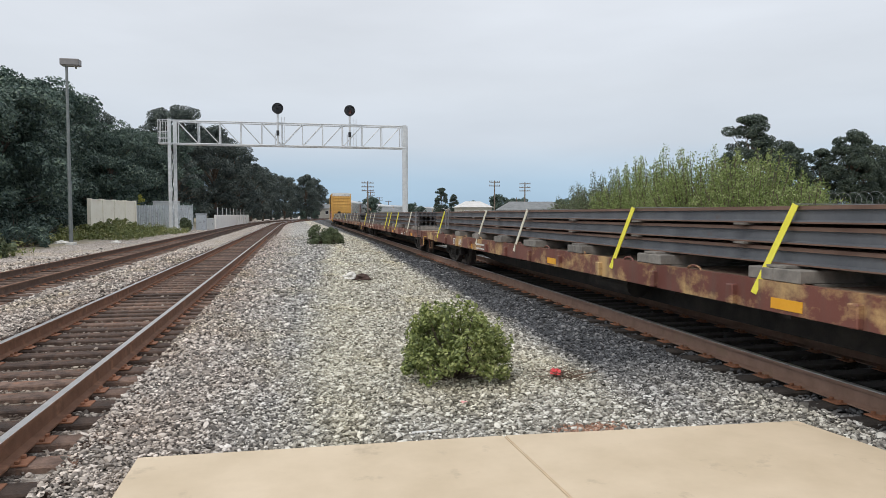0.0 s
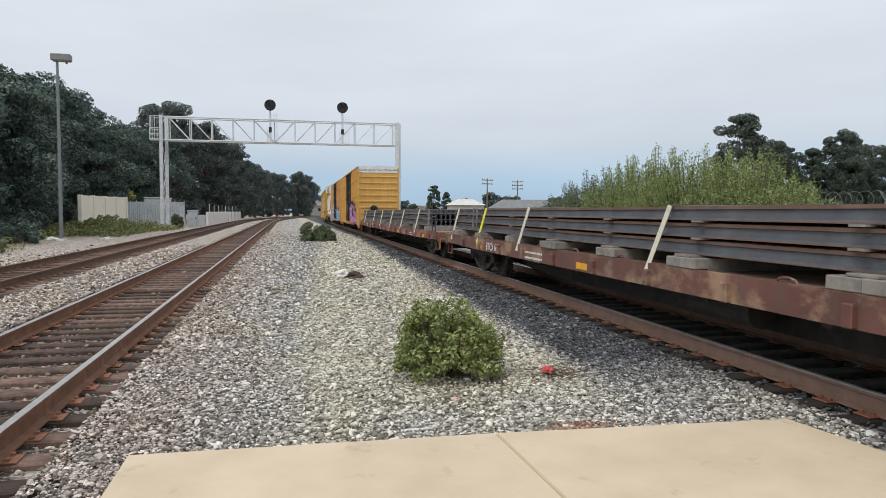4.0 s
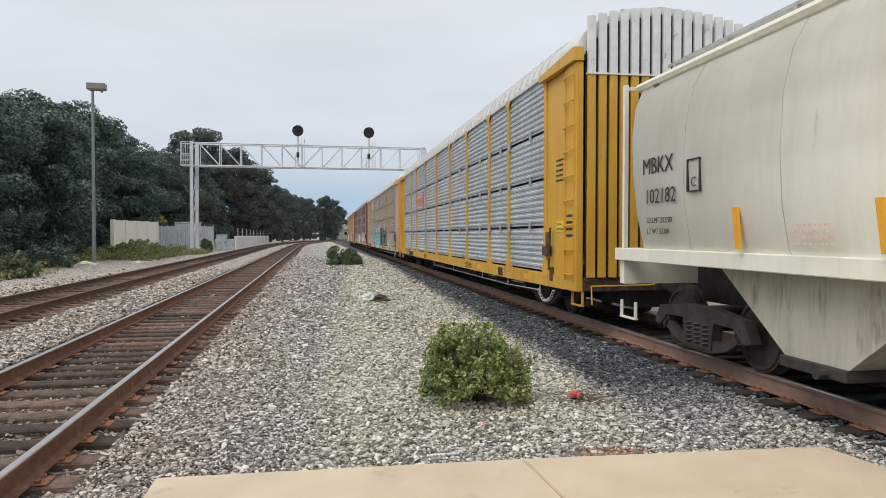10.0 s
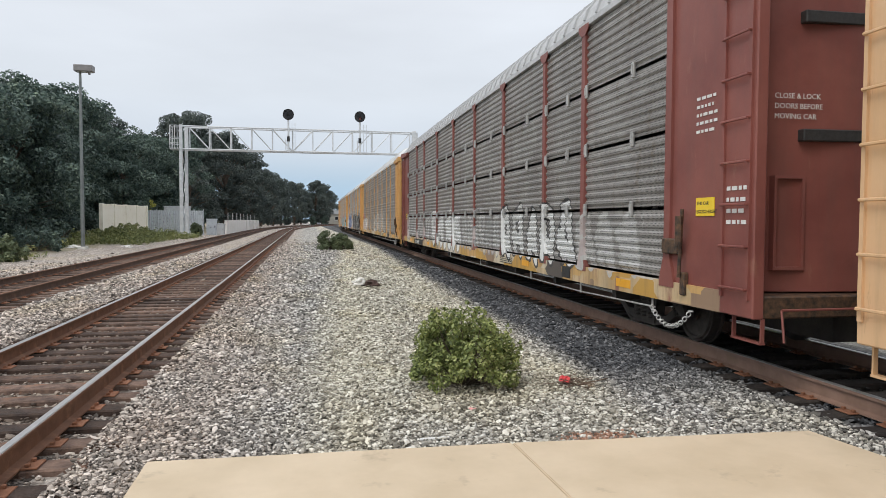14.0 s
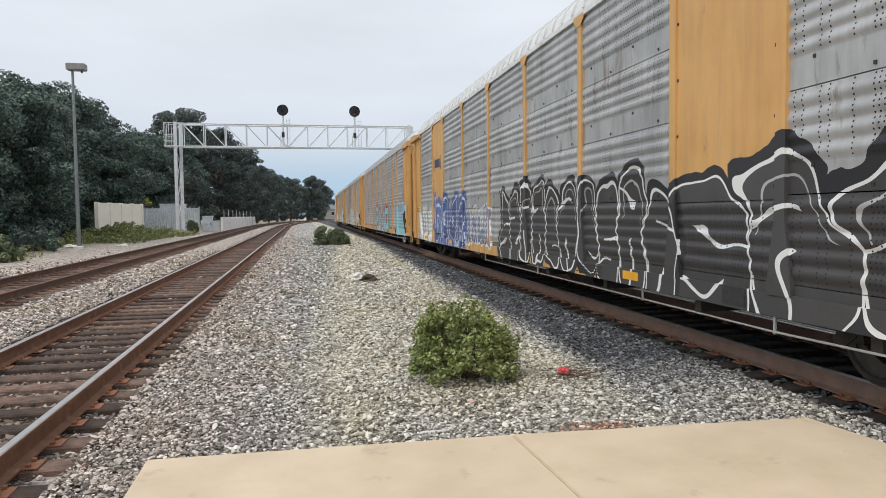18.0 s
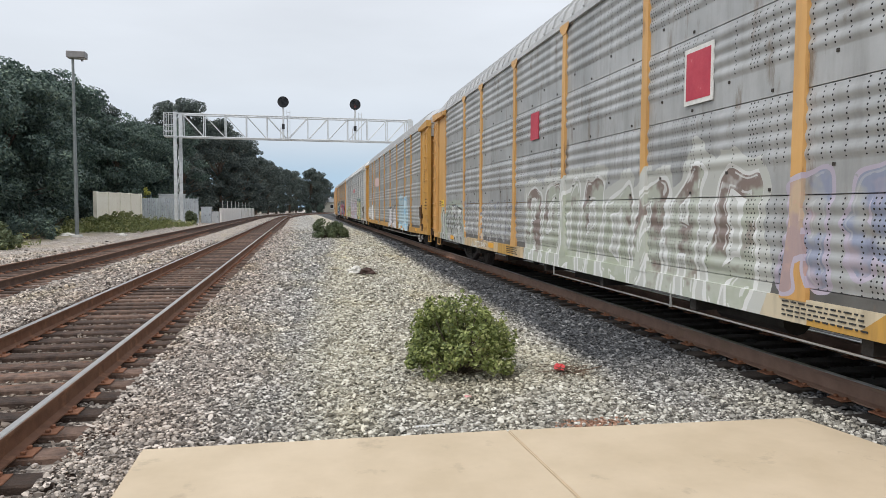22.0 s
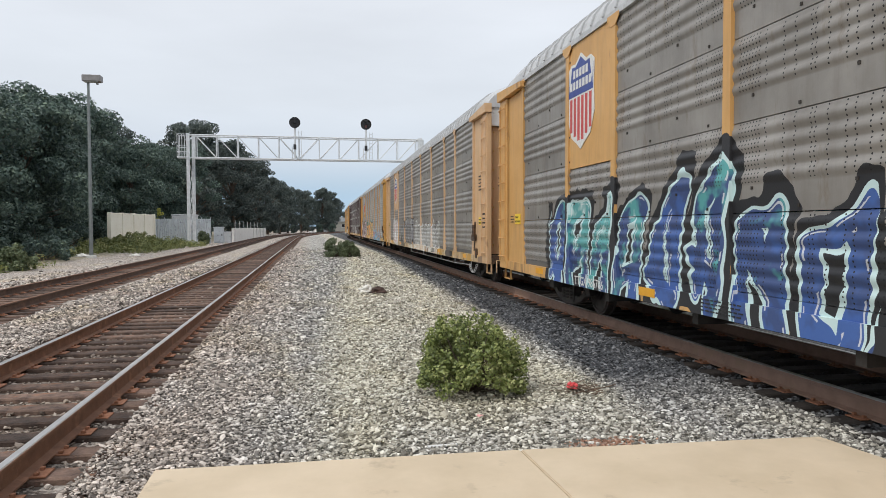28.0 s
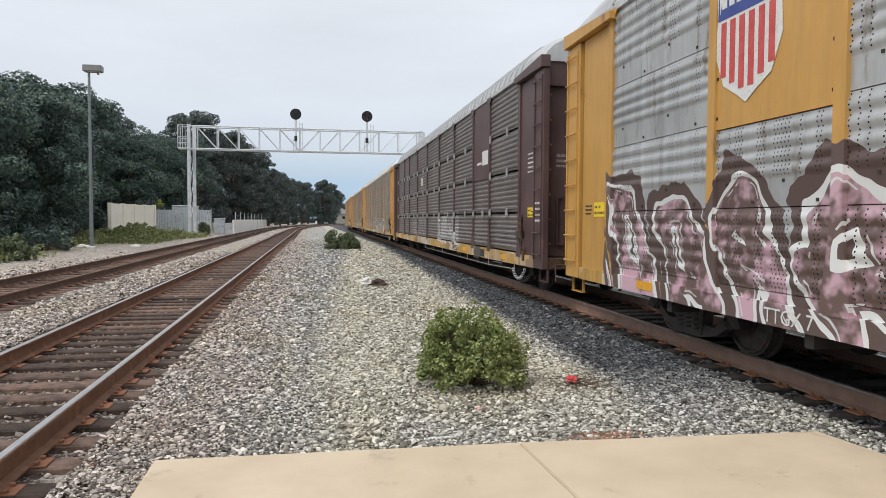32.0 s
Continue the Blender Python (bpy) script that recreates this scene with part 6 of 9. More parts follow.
# ---------------------------------------------------------------- boxcars
def make_boxcar(key, length, door_span, colour, label, pieces, words, lead):
    """door_span, pieces and words hold distances from the middle of the leading coupling, less half a metre; lead: how far behind that the body begins."""
    half, w, eave = length / 2, 1.42, 4.72
    zero = -half - lead
    g = thing("boxcar", pose(0, 0, 0), label, "rail car", "freight cars of the train")
    pcs = [(zero + a, zero + b, *rest) for a, b, *rest in pieces]
    p = car_paint("boxcar_paint", *colour, pcs, 0.5, 0, (0.36, 0.19, 0.05), 0.66)
    p_door = car_paint("boxcar_door_black", (0.011, 0.012, 0.015), (0.022, 0.024, 0.028), pcs, 0.45, 0, (0.05, 0.046, 0.043), 0.68, dirt=0.12)
    p_plain = car_paint("boxcar_end", *colour, (), 0.5, 0, (0.36, 0.19, 0.05), 0.68)
    d0, d1 = zero + door_span[0], zero + door_span[1]
    for sx in (-1, 1):
        for y0, y1 in ((-half + 0.05, d0 - 0.04), (d1 + 0.04, half - 0.05)):
            bm = bmesh.new()
            box(bm, *sorted((sx * w, sx * (w - 0.05))), y0, y1, 0.72, eave)
            side = part("side_wall", bm, p, g, "ribbed painted steel side")
            n = max(2, round((y1 - y0) / 0.9))
            for i in range(n + 1):
                bm = bmesh.new()
                y = y0 + 0.05 + (y1 - y0 - 0.1) * i / n
                box(bm, *sorted((sx * (w - 0.002), sx * (w + 0.06))), y - 0.05, y + 0.05, 0.74, eave - 0.05, 0.012)
                part("side_post", bm, p, side)
            for z in (1.52, 2.66, 3.76):
                bm = bmesh.new()
                box(bm, *sorted((sx * (w - 0.002), sx * (w + 0.045))), y0 + 0.02, y1 - 0.02, z - 0.04, z + 0.04)
                part("side_rail", bm, p, side)
        for k, (y0, y1) in enumerate(((d0, (d0 + d1) / 2 - 0.01), ((d0 + d1) / 2 + 0.01, d1))):
            bm = bmesh.new()
            box(bm, *sorted((sx * (w - 0.02), sx * (w + 0.05))), y0, y1, 0.78, eave - 0.10, 0.01)
            dr = part("plug_door", bm, p_door, g, "black plug door with locking bars")
            for y in (y0 + 0.3, y1 - 0.3, (y0 + y1) / 2 - 0.35):
                bm = bmesh.new()
                box(bm, *sorted((sx * (w + 0.05), sx * (w + 0.10))), y - 0.035, y + 0.035, 0.80, eave - 0.12)
                part("locking_bar", bm, p_door, dr)
            for z in (1.45, 2.35, 3.15, 3.9):
                bm = bmesh.new()
                box(bm, *sorted((sx * (w + 0.05), sx * (w + 0.085))), y0 + 0.05, y1 - 0.05, z - 0.05, z + 0.05)
                part("door_rib", bm, p_door, dr)
            for y in (y0 + 0.3, y1 - 0.3):
                for z in (1.1, 2.75, 4.2):
                    bm = bmesh.new()
                    box(bm, *sorted((sx * (w + 0.05), sx * (w + 0.13))), y - 0.10, y + 0.10, z - 0.07, z + 0.07, 0.012)
                    part("bar_keeper", bm, p_door, dr)
        bm = bmesh.new()
        box(bm, *sorted((sx * (w - 0.03), sx * (w + 0.13))), d0 - 1.6, d1 + 1.6, 0.70, 0.76)
        box(bm, *sorted((sx * (w - 0.03), sx * (w + 0.10))), d0 - 1.2, d1 + 1.2, eave - 0.09, eave - 0.02)
        part("door_track", bm, p, g)
        bm = bmesh.new()
        extrude_yz(bm, [(-half + 0.05, 0.64), (-half + 0.05, 0.74), (half - 0.05, 0.74), (half - 0.05, 0.64), (half - 3.6, 0.63), (half - 4.6, 0.54), (-half + 4.6, 0.54), (-half + 3.6, 0.63)], *sorted((sx * (w - 0.04), sx * (w + 0.015))))
        part("side_sill", bm, p, g)
    bm = bmesh.new()
    box(bm, -w + 0.05, w - 0.05, -half + 0.1, half - 0.1, 0.64, 0.74)
    box(bm, -0.3, 0.3, -half + 0.4, half - 0.4, 0.34, 0.64)
    for k in range(7):
        y = -half + 3 + k * (length - 6) / 6
        box(bm, -w + 0.06, w - 0.06, y - 0.06, y + 0.06, 0.46, 0.64)
    rod(bm, (-0.8, 0.5, 0.45), (-0.8, 1.6, 0.45), 0.16, 12)
    part("underframe", bm, M_UNDER, g)
    bm = bmesh.new()
    extrude_xz(bm, [(-w - 0.06, eave - 0.03), (-w - 0.06, eave + 0.03), (0, eave + 0.09), (w + 0.06, eave + 0.03), (w + 0.06, eave - 0.03)], -half, half)
    for k in range(14):
        y = -half + 0.6 + k * (length - 1.2) / 13
        bar(bm, (-w - 0.02, y, eave + 0.045), (0, y, eave + 0.105), 0.05, 0.04)
    part("roof", bm, M_GALV, g, "galvanised shallow roof")
    for turn, y0, sg in ((0, -half, 1), (1, half, -1)):
        bm = bmesh.new()
        box(bm, -w + 0.02, w - 0.02, *sorted((y0 + sg * 0.02, y0 + sg * 0.08)), 0.66, eave - 0.42)
        end = part("end_wall", bm, p_plain, g, "end wall with horizontal ribs")
        for k in range(8):
            bm = bmesh.new()
            z = 1.0 + k * 0.43
            a, b = sorted((y0 - sg * 0.045, y0 + sg * 0.03))
            box(bm, -w + 0.10, w - 0.10, a, b, z - 0.05, z + 0.05, 0.02)
            part("end_rib", bm, p_plain, end)
        bm = bmesh.new()
        box(bm, -w + 0.02, w - 0.02, *sorted((y0 - sg * 0.01, y0 + sg * 0.06)), eave - 0.415, eave + 0.03)
        part("white_band", bm, M_WHITE, end, "white warning band")
        for x in (-w, w):
            bm = bmesh.new()
            box(bm, x - 0.06, x + 0.06, *sorted((y0 - sg * 0.015, y0 + sg * 0.20)), 0.50, eave - 0.02, 0.012)
            part("corner_post", bm, p, g)
        ladder(g, -w - 0.07, *sorted((y0 + sg * 0.12, y0 + sg * 0.58)), 0.62, 2.35, 5, p_plain)
        bm = bmesh.new()
        box(bm, -1.1, 0.3, *sorted((y0 - sg * 0.38, y0 - sg * 0.02)), 0.80, 0.84)
        for z in (1.15, 1.6):
            rod(bm, (-1.3, y0 - sg * 0.09, z), (-0.35, y0 - sg * 0.09, z), 0.018, 6)
        for x in (-1.3, -0.82, -0.35):
            rod(bm, (x, y0 - sg * 0.09, 0.9), (x, y0 - sg * 0.09, 1.62), 0.018, 6)
        part("crossover_platform", bm, p_plain, g)
    bm = bmesh.new()
    ring(bm, (-0.35, -half - 0.30, 1.72), (0, 1, 0), 0.27, 0.022, 24, 6)
    for k in range(3):
        a = math.pi * k / 3
        bar(bm, (-0.35 - 0.26 * math.cos(a), -half - 0.30, 1.72 - 0.26 * math.sin(a)), (-0.35 + 0.26 * math.cos(a), -half - 0.30, 1.72 + 0.26 * math.sin(a)), 0.02, 0.02)
    box(bm, -0.55, -0.15, -half - 0.28, -half - 0.02, 1.5, 1.95, 0.05)
    rod(bm, (-0.4, -half - 0.15, 0.85), (-0.4, -half - 0.15, 1.55), 0.03, 8)
    part("brake_wheel", bm, M_SIGNAL, g, "black hand-brake wheel")
    end_text("EXCESS HEIGHT CAR", 0.17, -1.35, eave - 0.30, M_BLACKTXT, g, -half - 0.013)
    end_text(words["mark"], 0.19, 0.34, eave - 0.30, M_BLACKTXT, g, -half - 0.013)
    x = -w - 0.006
    for s, size, d, z in words["side"]:
        side_text(s, size, zero + d, z, M_BLACKTXT, g, x)
    for s, size, d, z in words["door"]:
        side_text(s, size, zero + d, z, M_WHITETXT, g, -w - 0.056)
    for name, a, b, z0, z1, material, lab in words["plates"]:
        plaque(g, name, x + 0.002, zero + a, zero + b, z0, z1, material, lab)
    for a, b, z0, z1 in words["stencils"]:
        plaque(g, "data_plate", x + 0.003, zero + a, zero + b, z0, z1, M_WHITETXT, "white-edged black stencil plate")
        m = (a + b) / 2
        for q0, q1, r0, r1 in ((a + 0.02, m - 0.01, 0.08, 0.58), (m + 0.01, b - 0.02, 0.42, 0.94), (a + 0.02, m - 0.01, 0.64, 0.94), (m + 0.01, b - 0.02, 0.06, 0.36)):
            plaque(g, "stencil_field", x - 0.002, zero + q0, zero + q1, z0 + r0 * (z1 - z0), z0 + r1 * (z1 - z0), M_BLACKTXT, "black stencil field")
    for a, b, z0, z1, n in words["blocks"]:
        text_block(g, x - 0.001, zero + a, zero + b, z0, z1, n, M_BLACKTXT, int(a * 10))
    text_block(g, -w - 0.055, d0 + 0.35, d0 + 1.0, 3.25, 3.7, 6, M_WHITETXT, hash_of(key))
    text_block(g, -w - 0.055, d1 - 1.1, d1 - 0.4, 3.35, 3.8, 7, M_WHITETXT, hash_of(key) + 1)
    text_block(g, -w - 0.055, d1 - 1.0, d1 - 0.5, 1.6, 2.2, 7, M_WHITETXT, hash_of(key) + 2)
    plaque(g, "door_placard", -w - 0.056, d0 + 0.5, d0 + 0.72, 1.62, 1.85, M_RED, "red and white door placard")
    plaque(g, "door_placard", -w - 0.056, d0 + 1.7, d0 + 1.92, 1.62, 1.85, M_WHITETXT, "white door placard")
    # faded company emblem as plain shapes
    for material, pts in words["emblem"]:
        bm = bmesh.new()
        extrude_yz(bm, [(zero + d, z) for d, z in pts], x - 0.001, x + 0.004)
        part("emblem_shape", bm, material, g, "flat shape of a faded painted emblem")
    car_ends(g, half, p_plain, p_plain, w)
    bogie(g, -half + 2.0)
    bogie(g, half - 2.1)
    return g


# ---------------------------------------------------------------- covered hopper
def make_hopper(length):
    half = length / 2
    g = thing("hopper_car", pose(0, 0, 0), "pale grey covered hopper with rounded sides and roof walkway", "rail car", "freight cars of the train")
    p = car_paint("hopper_paint", (0.80, 0.76, 0.64), (0.86, 0.83, 0.72), (), 0.5, 0, (0.50, 0.45, 0.36), 0.72, dirt=0.12, grime=(0.32, 0.27, 0.20))
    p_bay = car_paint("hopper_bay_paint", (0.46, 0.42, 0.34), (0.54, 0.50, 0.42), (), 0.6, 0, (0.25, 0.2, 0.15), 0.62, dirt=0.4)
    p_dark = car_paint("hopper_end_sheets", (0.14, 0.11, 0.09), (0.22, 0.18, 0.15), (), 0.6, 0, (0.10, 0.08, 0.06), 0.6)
    prof = [(1.30, 1.05), (1.42, 1.25), (1.50, 1.8), (1.53, 2.5), (1.50, 3.2), (1.40, 3.75), (1.22, 4.15), (1.0, 4.36)]
    cut = [0.95, 0.95, 0.92, 0.86, 0.76, 0.64, 0.5, 0.45]
    front = [1.1, 1.25, 1.6, 1.75, 1.55, 1.1, 0.7, 0.5]
    for sx in (-1, 1):
        bm = bmesh.new()
        a = [bm.verts.new((sx * x, -half + c, z)) for (x, z), c in zip(prof, front)]
        b = [bm.verts.new((sx * x, half - c, z)) for (x, z), c in zip(prof, cut)]
        a2 = [bm.verts.new((sx * (x - 0.03), -half + c, z)) for (x, z), c in zip(prof, front)]
        b2 = [bm.verts.new((sx * (x - 0.03), half - c, z)) for (x, z), c in zip(prof, cut)]
        for i in range(len(prof) - 1):
            bm.faces.new((a[i], a[i + 1], b[i + 1], b[i]))
            bm.faces.new((a2[i], b2[i], b2[i + 1], a2[i + 1]))
            bm.faces.new((a[i], a2[i], a2[i + 1], a[i + 1]))
            bm.faces.new((b[i], b[i + 1], b2[i + 1], b2[i]))
        bmesh.ops.recalc_face_normals(bm, faces=bm.faces[:])
        part("side_sheet", bm, p, g, "smooth rounded side sheet", True)
        bm = bmesh.new()
        box(bm, *sorted((sx * 1.30, sx * 1.46)), -half + 0.1, half - 0.1, 1.02, 1.20, 0.01)
        part("side_sill", bm, p, g)
        bm = bmesh.new()
        rod(bm, (sx * 1.20, -half + 0.4, 4.2), (sx * 1.20, half - 0.4, 4.2), 0.09, 8)
        part("eave_roll", bm, p, g)
    bm = bmesh.new()
    extrude_xz(bm, [(-1.22, 4.2), (-1.0, 4.38), (0, 4.52), (1.0, 4.38), (1.22, 4.2), (1.1, 4.15), (-1.1, 4.15)], -half + 0.42, half - 0.42)
    part("roof", bm, p, g)
    bm = bmesh.new()
    for x in (-0.78, -0.38, 0.38, 0.78):
        box(bm, x - 0.018, x + 0.018, -half + 0.4, half - 0.4, 4.62, 4.67)
    y = -half + 0.4
    while y < half - 0.4:
        box(bm, -0.79, -0.37, y, y + 0.018, 4.63, 4.66)
        box(bm, 0.37, 0.79, y, y + 0.018, 4.63, 4.66)
        y += 0.075
    for k in range(9):
        y = -half + 0.6 + k * (length - 1.2) / 8
        box(bm, -0.8, -0.74, y - 0.03, y + 0.03, 4.38, 4.64)
        box(bm, 0.74, 0.8, y - 0.03, y + 0.03, 4.38, 4.64)
    part("roof_walkway", bm, M_GALVROD, g, "steel grating roof walkway")
    for turn in (0, 180):
        m = pose(0, 0, 0, 0, 0, turn)
        bm = bmesh.new()
        v = [bm.verts.new(q) for q in ((-1.25, -half + 0.8, 4.2), (1.25, -half + 0.8, 4.2), (1.35, -half + 3.3, 1.15), (-1.35, -half + 3.3, 1.15), (-1.25, -half + 0.95, 4.2), (1.25, -half + 0.95, 4.2), (1.35, -half + 3.4, 1.15), (-1.35, -half + 3.4, 1.15))]
        for f in ((0, 1, 2, 3), (4, 7, 6, 5), (0, 4, 5, 1), (2, 6, 7, 3), (1, 5, 6, 2), (0, 3, 7, 4)):
            bm.faces.new([v[i] for i in f])
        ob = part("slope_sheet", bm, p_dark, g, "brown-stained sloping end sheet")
        ob.matrix_local = m
        bm = bmesh.new()
        for x in (-1.36, 1.36):
            box(bm, x - 0.03, x + 0.03, -half + 0.20, -half + 0.27, 0.9, 4.3)
        for x in (-0.5, 0.5):
            bar(bm, (x, -half + 0.25, 1.2), (x, -half + 0.9, 4.1), 0.1, 0.06)
        box(bm, -1.4, 1.4, -half + 0.16, -half + 0.30, 0.86, 1.2)
        box(bm, -1.3, 1.3, -half + 0.21, -half + 0.26, 4.2, 4.27)
        ob = part("end_frame", bm, p, g)
        ob.matrix_local = m
        bm = bmesh.new()
        for i in range(10):
            z = 0.5 + i * 0.42
            rod(bm, (-1.36, -half + 0.14, z), (-0.9, -half + 0.14, z), 0.016, 6)
            rod(bm, (-1.45, -half + 0.20, z), (-1.45, -half + 0.66, z), 0.016, 6)
        for q in ((-0.9, -half + 0.14), (-1.36, -half + 0.14), (-1.45, -half + 0.2), (-1.45, -half + 0.66)):
            box(bm, q[0] - 0.02, q[0] + 0.02, q[1] - 0.02, q[1] + 0.02, 0.42, 4.4)
        ob = part("ladder", bm, p, g)
        ob.matrix_local = m
        bm = bmesh.new()
        c = -1.75
        extrude_yz(bm, [(c - 1.75, 1.12), (c + 1.65, 1.12), (c + 0.42, 0.36), (c - 0.42, 0.36)], -1.15, 1.15)
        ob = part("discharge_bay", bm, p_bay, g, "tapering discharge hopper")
        ob.matrix_local = m
        bm = bmesh.new()
        box(bm, -1.2, 1.2, c - 0.45, c + 0.45, 0.26, 0.37, 0.01)
        rod(bm, (-1.3, c + 0.2, 0.3), (1.3, c + 0.2, 0.3), 0.05, 8)
        ob = part("outlet_gate", bm, M_TRUCK, g)
        ob.matrix_local = m
    bm = bmesh.new()
    box(bm, -0.3, 0.3, -half + 0.4, half - 0.4, 0.62, 0.98)
    part("centre_sill", bm, M_UNDER, g)
    for k in range(5):
        bm = bmesh.new()
        yk = -half + 2.2 + k * (length - 4.4) / 4
        for (xa, za), (xb, zb) in zip(prof, prof[1:]):
            bar(bm, (-xa - 0.001, yk, za), (-xb - 0.001, yk, zb), 0.010, 0.006)
        part("weld_seam", bm, p_bay, g, "thin grimy weld seam")
    # the body is low: shoulders at 3.6 m
    for ob in g.children:
        for v in ob.data.vertices:
            if v.co.z > 1.2:
                v.co.z = 1.38 + (v.co.z - 1.2) * 0.76
            elif v.co.z > 0.98:
                v.co.z += 0.18
    side_text("MBKX", 0.30, half - 1.15, 2.35, M_BLACKTXT, g, -1.537)
    side_text("102182", 0.27, half - 1.22, 1.97, M_BLACKTXT, g, -1.535)
    side_text("LD LMT 232700", 0.10, half - 1.25, 1.72, M_BLACKTXT, g, -1.52)
    side_text("LT WT 53300", 0.10, half - 1.25, 1.58, M_BLACKTXT, g, -1.512)
    for d in (2.1, 4.3, 6.2, 8.1):
        bm = bmesh.new()
        extrude_yz(bm, [(-half + d, 1.42), (-half + d + 0.07, 1.42), (-half + d + 0.14, 1.85), (-half + d + 0.06, 1.85)], -1.535, -1.50)
        part("reflector", bm, M_ORANGE, g, "orange reflector strip")
    plaque(g, "data_plate", -1.522, -half + 3.26, -half + 3.80, 1.42, 1.72, M_WHITETXT, "white-edged stencil plate")
    for a, b in ((3.29, 3.51), (3.55, 3.77)):
        plaque(g, "stencil_field", -1.527, -half + a, -half + b, 1.48, 1.69, M_BLACKTXT, "black stencil field")
    for t_, z_ in (("EXW 10-8 H 9-3", 1.70), ("EW 8-6 H 15-0", 1.58), ("CU FT 3281", 1.46)):
        side_text(t_, 0.10, -half + 3.02, z_, M_BLACKTXT, g, -1.527)
    bm = bmesh.new()
    for y0, y1, z0, z1 in ((8.86, 9.14, 2.06, 2.075), (8.86, 9.14, 2.425, 2.44), (8.86, 8.875, 2.075, 2.425), (9.125, 9.14, 2.075, 2.425)):
        box(bm, -1.545, -1.515, -half + y0, -half + y1, z0, z1)
    part("plate_mark", bm, M_BLACKTXT, g, "thin black outline of a plate mark")
    side_text("C", 0.16, -half + 9.06, 2.12, M_BLACKTXT, g, -1.536)
    text_block(g, -1.528, -half + 6.75, -half + 7.35, 1.46, 1.68, 4, M_FADEDRED, 77)
    car_ends(g, half, M_GALVROD, p, 1.42)
    bogie(g, -half + 1.75)
    bogie(g, half - 1.75)
    return g


# ---------------------------------------------------------------- flat cars and their loads of new rail
M_NEWRAIL = mat("stacked_rail_steel", (0.085, 0.092, 0.105), (0.15, 0.157, 0.172), 0.6, 0.2, 2, 0.15, 40, spot=(0.14, 0.085, 0.06), amount=0.64, spot_scale=1.6)
M_RAILEND = mat("rail_rusty_foot", (0.12, 0.072, 0.055), (0.20, 0.125, 0.095), 0.75, 0.1, 2, 0.2, 40)
M_TIMBER = mat("weathered_timber", (0.15, 0.138, 0.126), (0.27, 0.25, 0.225), 0.85, 0, 6, 0.4, 30, var=0.2)
M_STRAPY = mat("yellow_strap", (0.72, 0.66, 0.05), (0.82, 0.76, 0.10), 0.6, 0, 8, 0.05)
M_STRAPW = mat("pale_strap", (0.58, 0.56, 0.46), (0.70, 0.67, 0.55), 0.6, 0, 8, 0.05)
M_STRAPG = mat("grey_strap", (0.20, 0.20, 0.21), (0.28, 0.28, 0.29), 0.6, 0, 8, 0.05)
M_DECK = mat("plank_deck", (0.22, 0.15, 0.11), (0.36, 0.27, 0.20), 0.9, 0, 3, 0.4, 30)


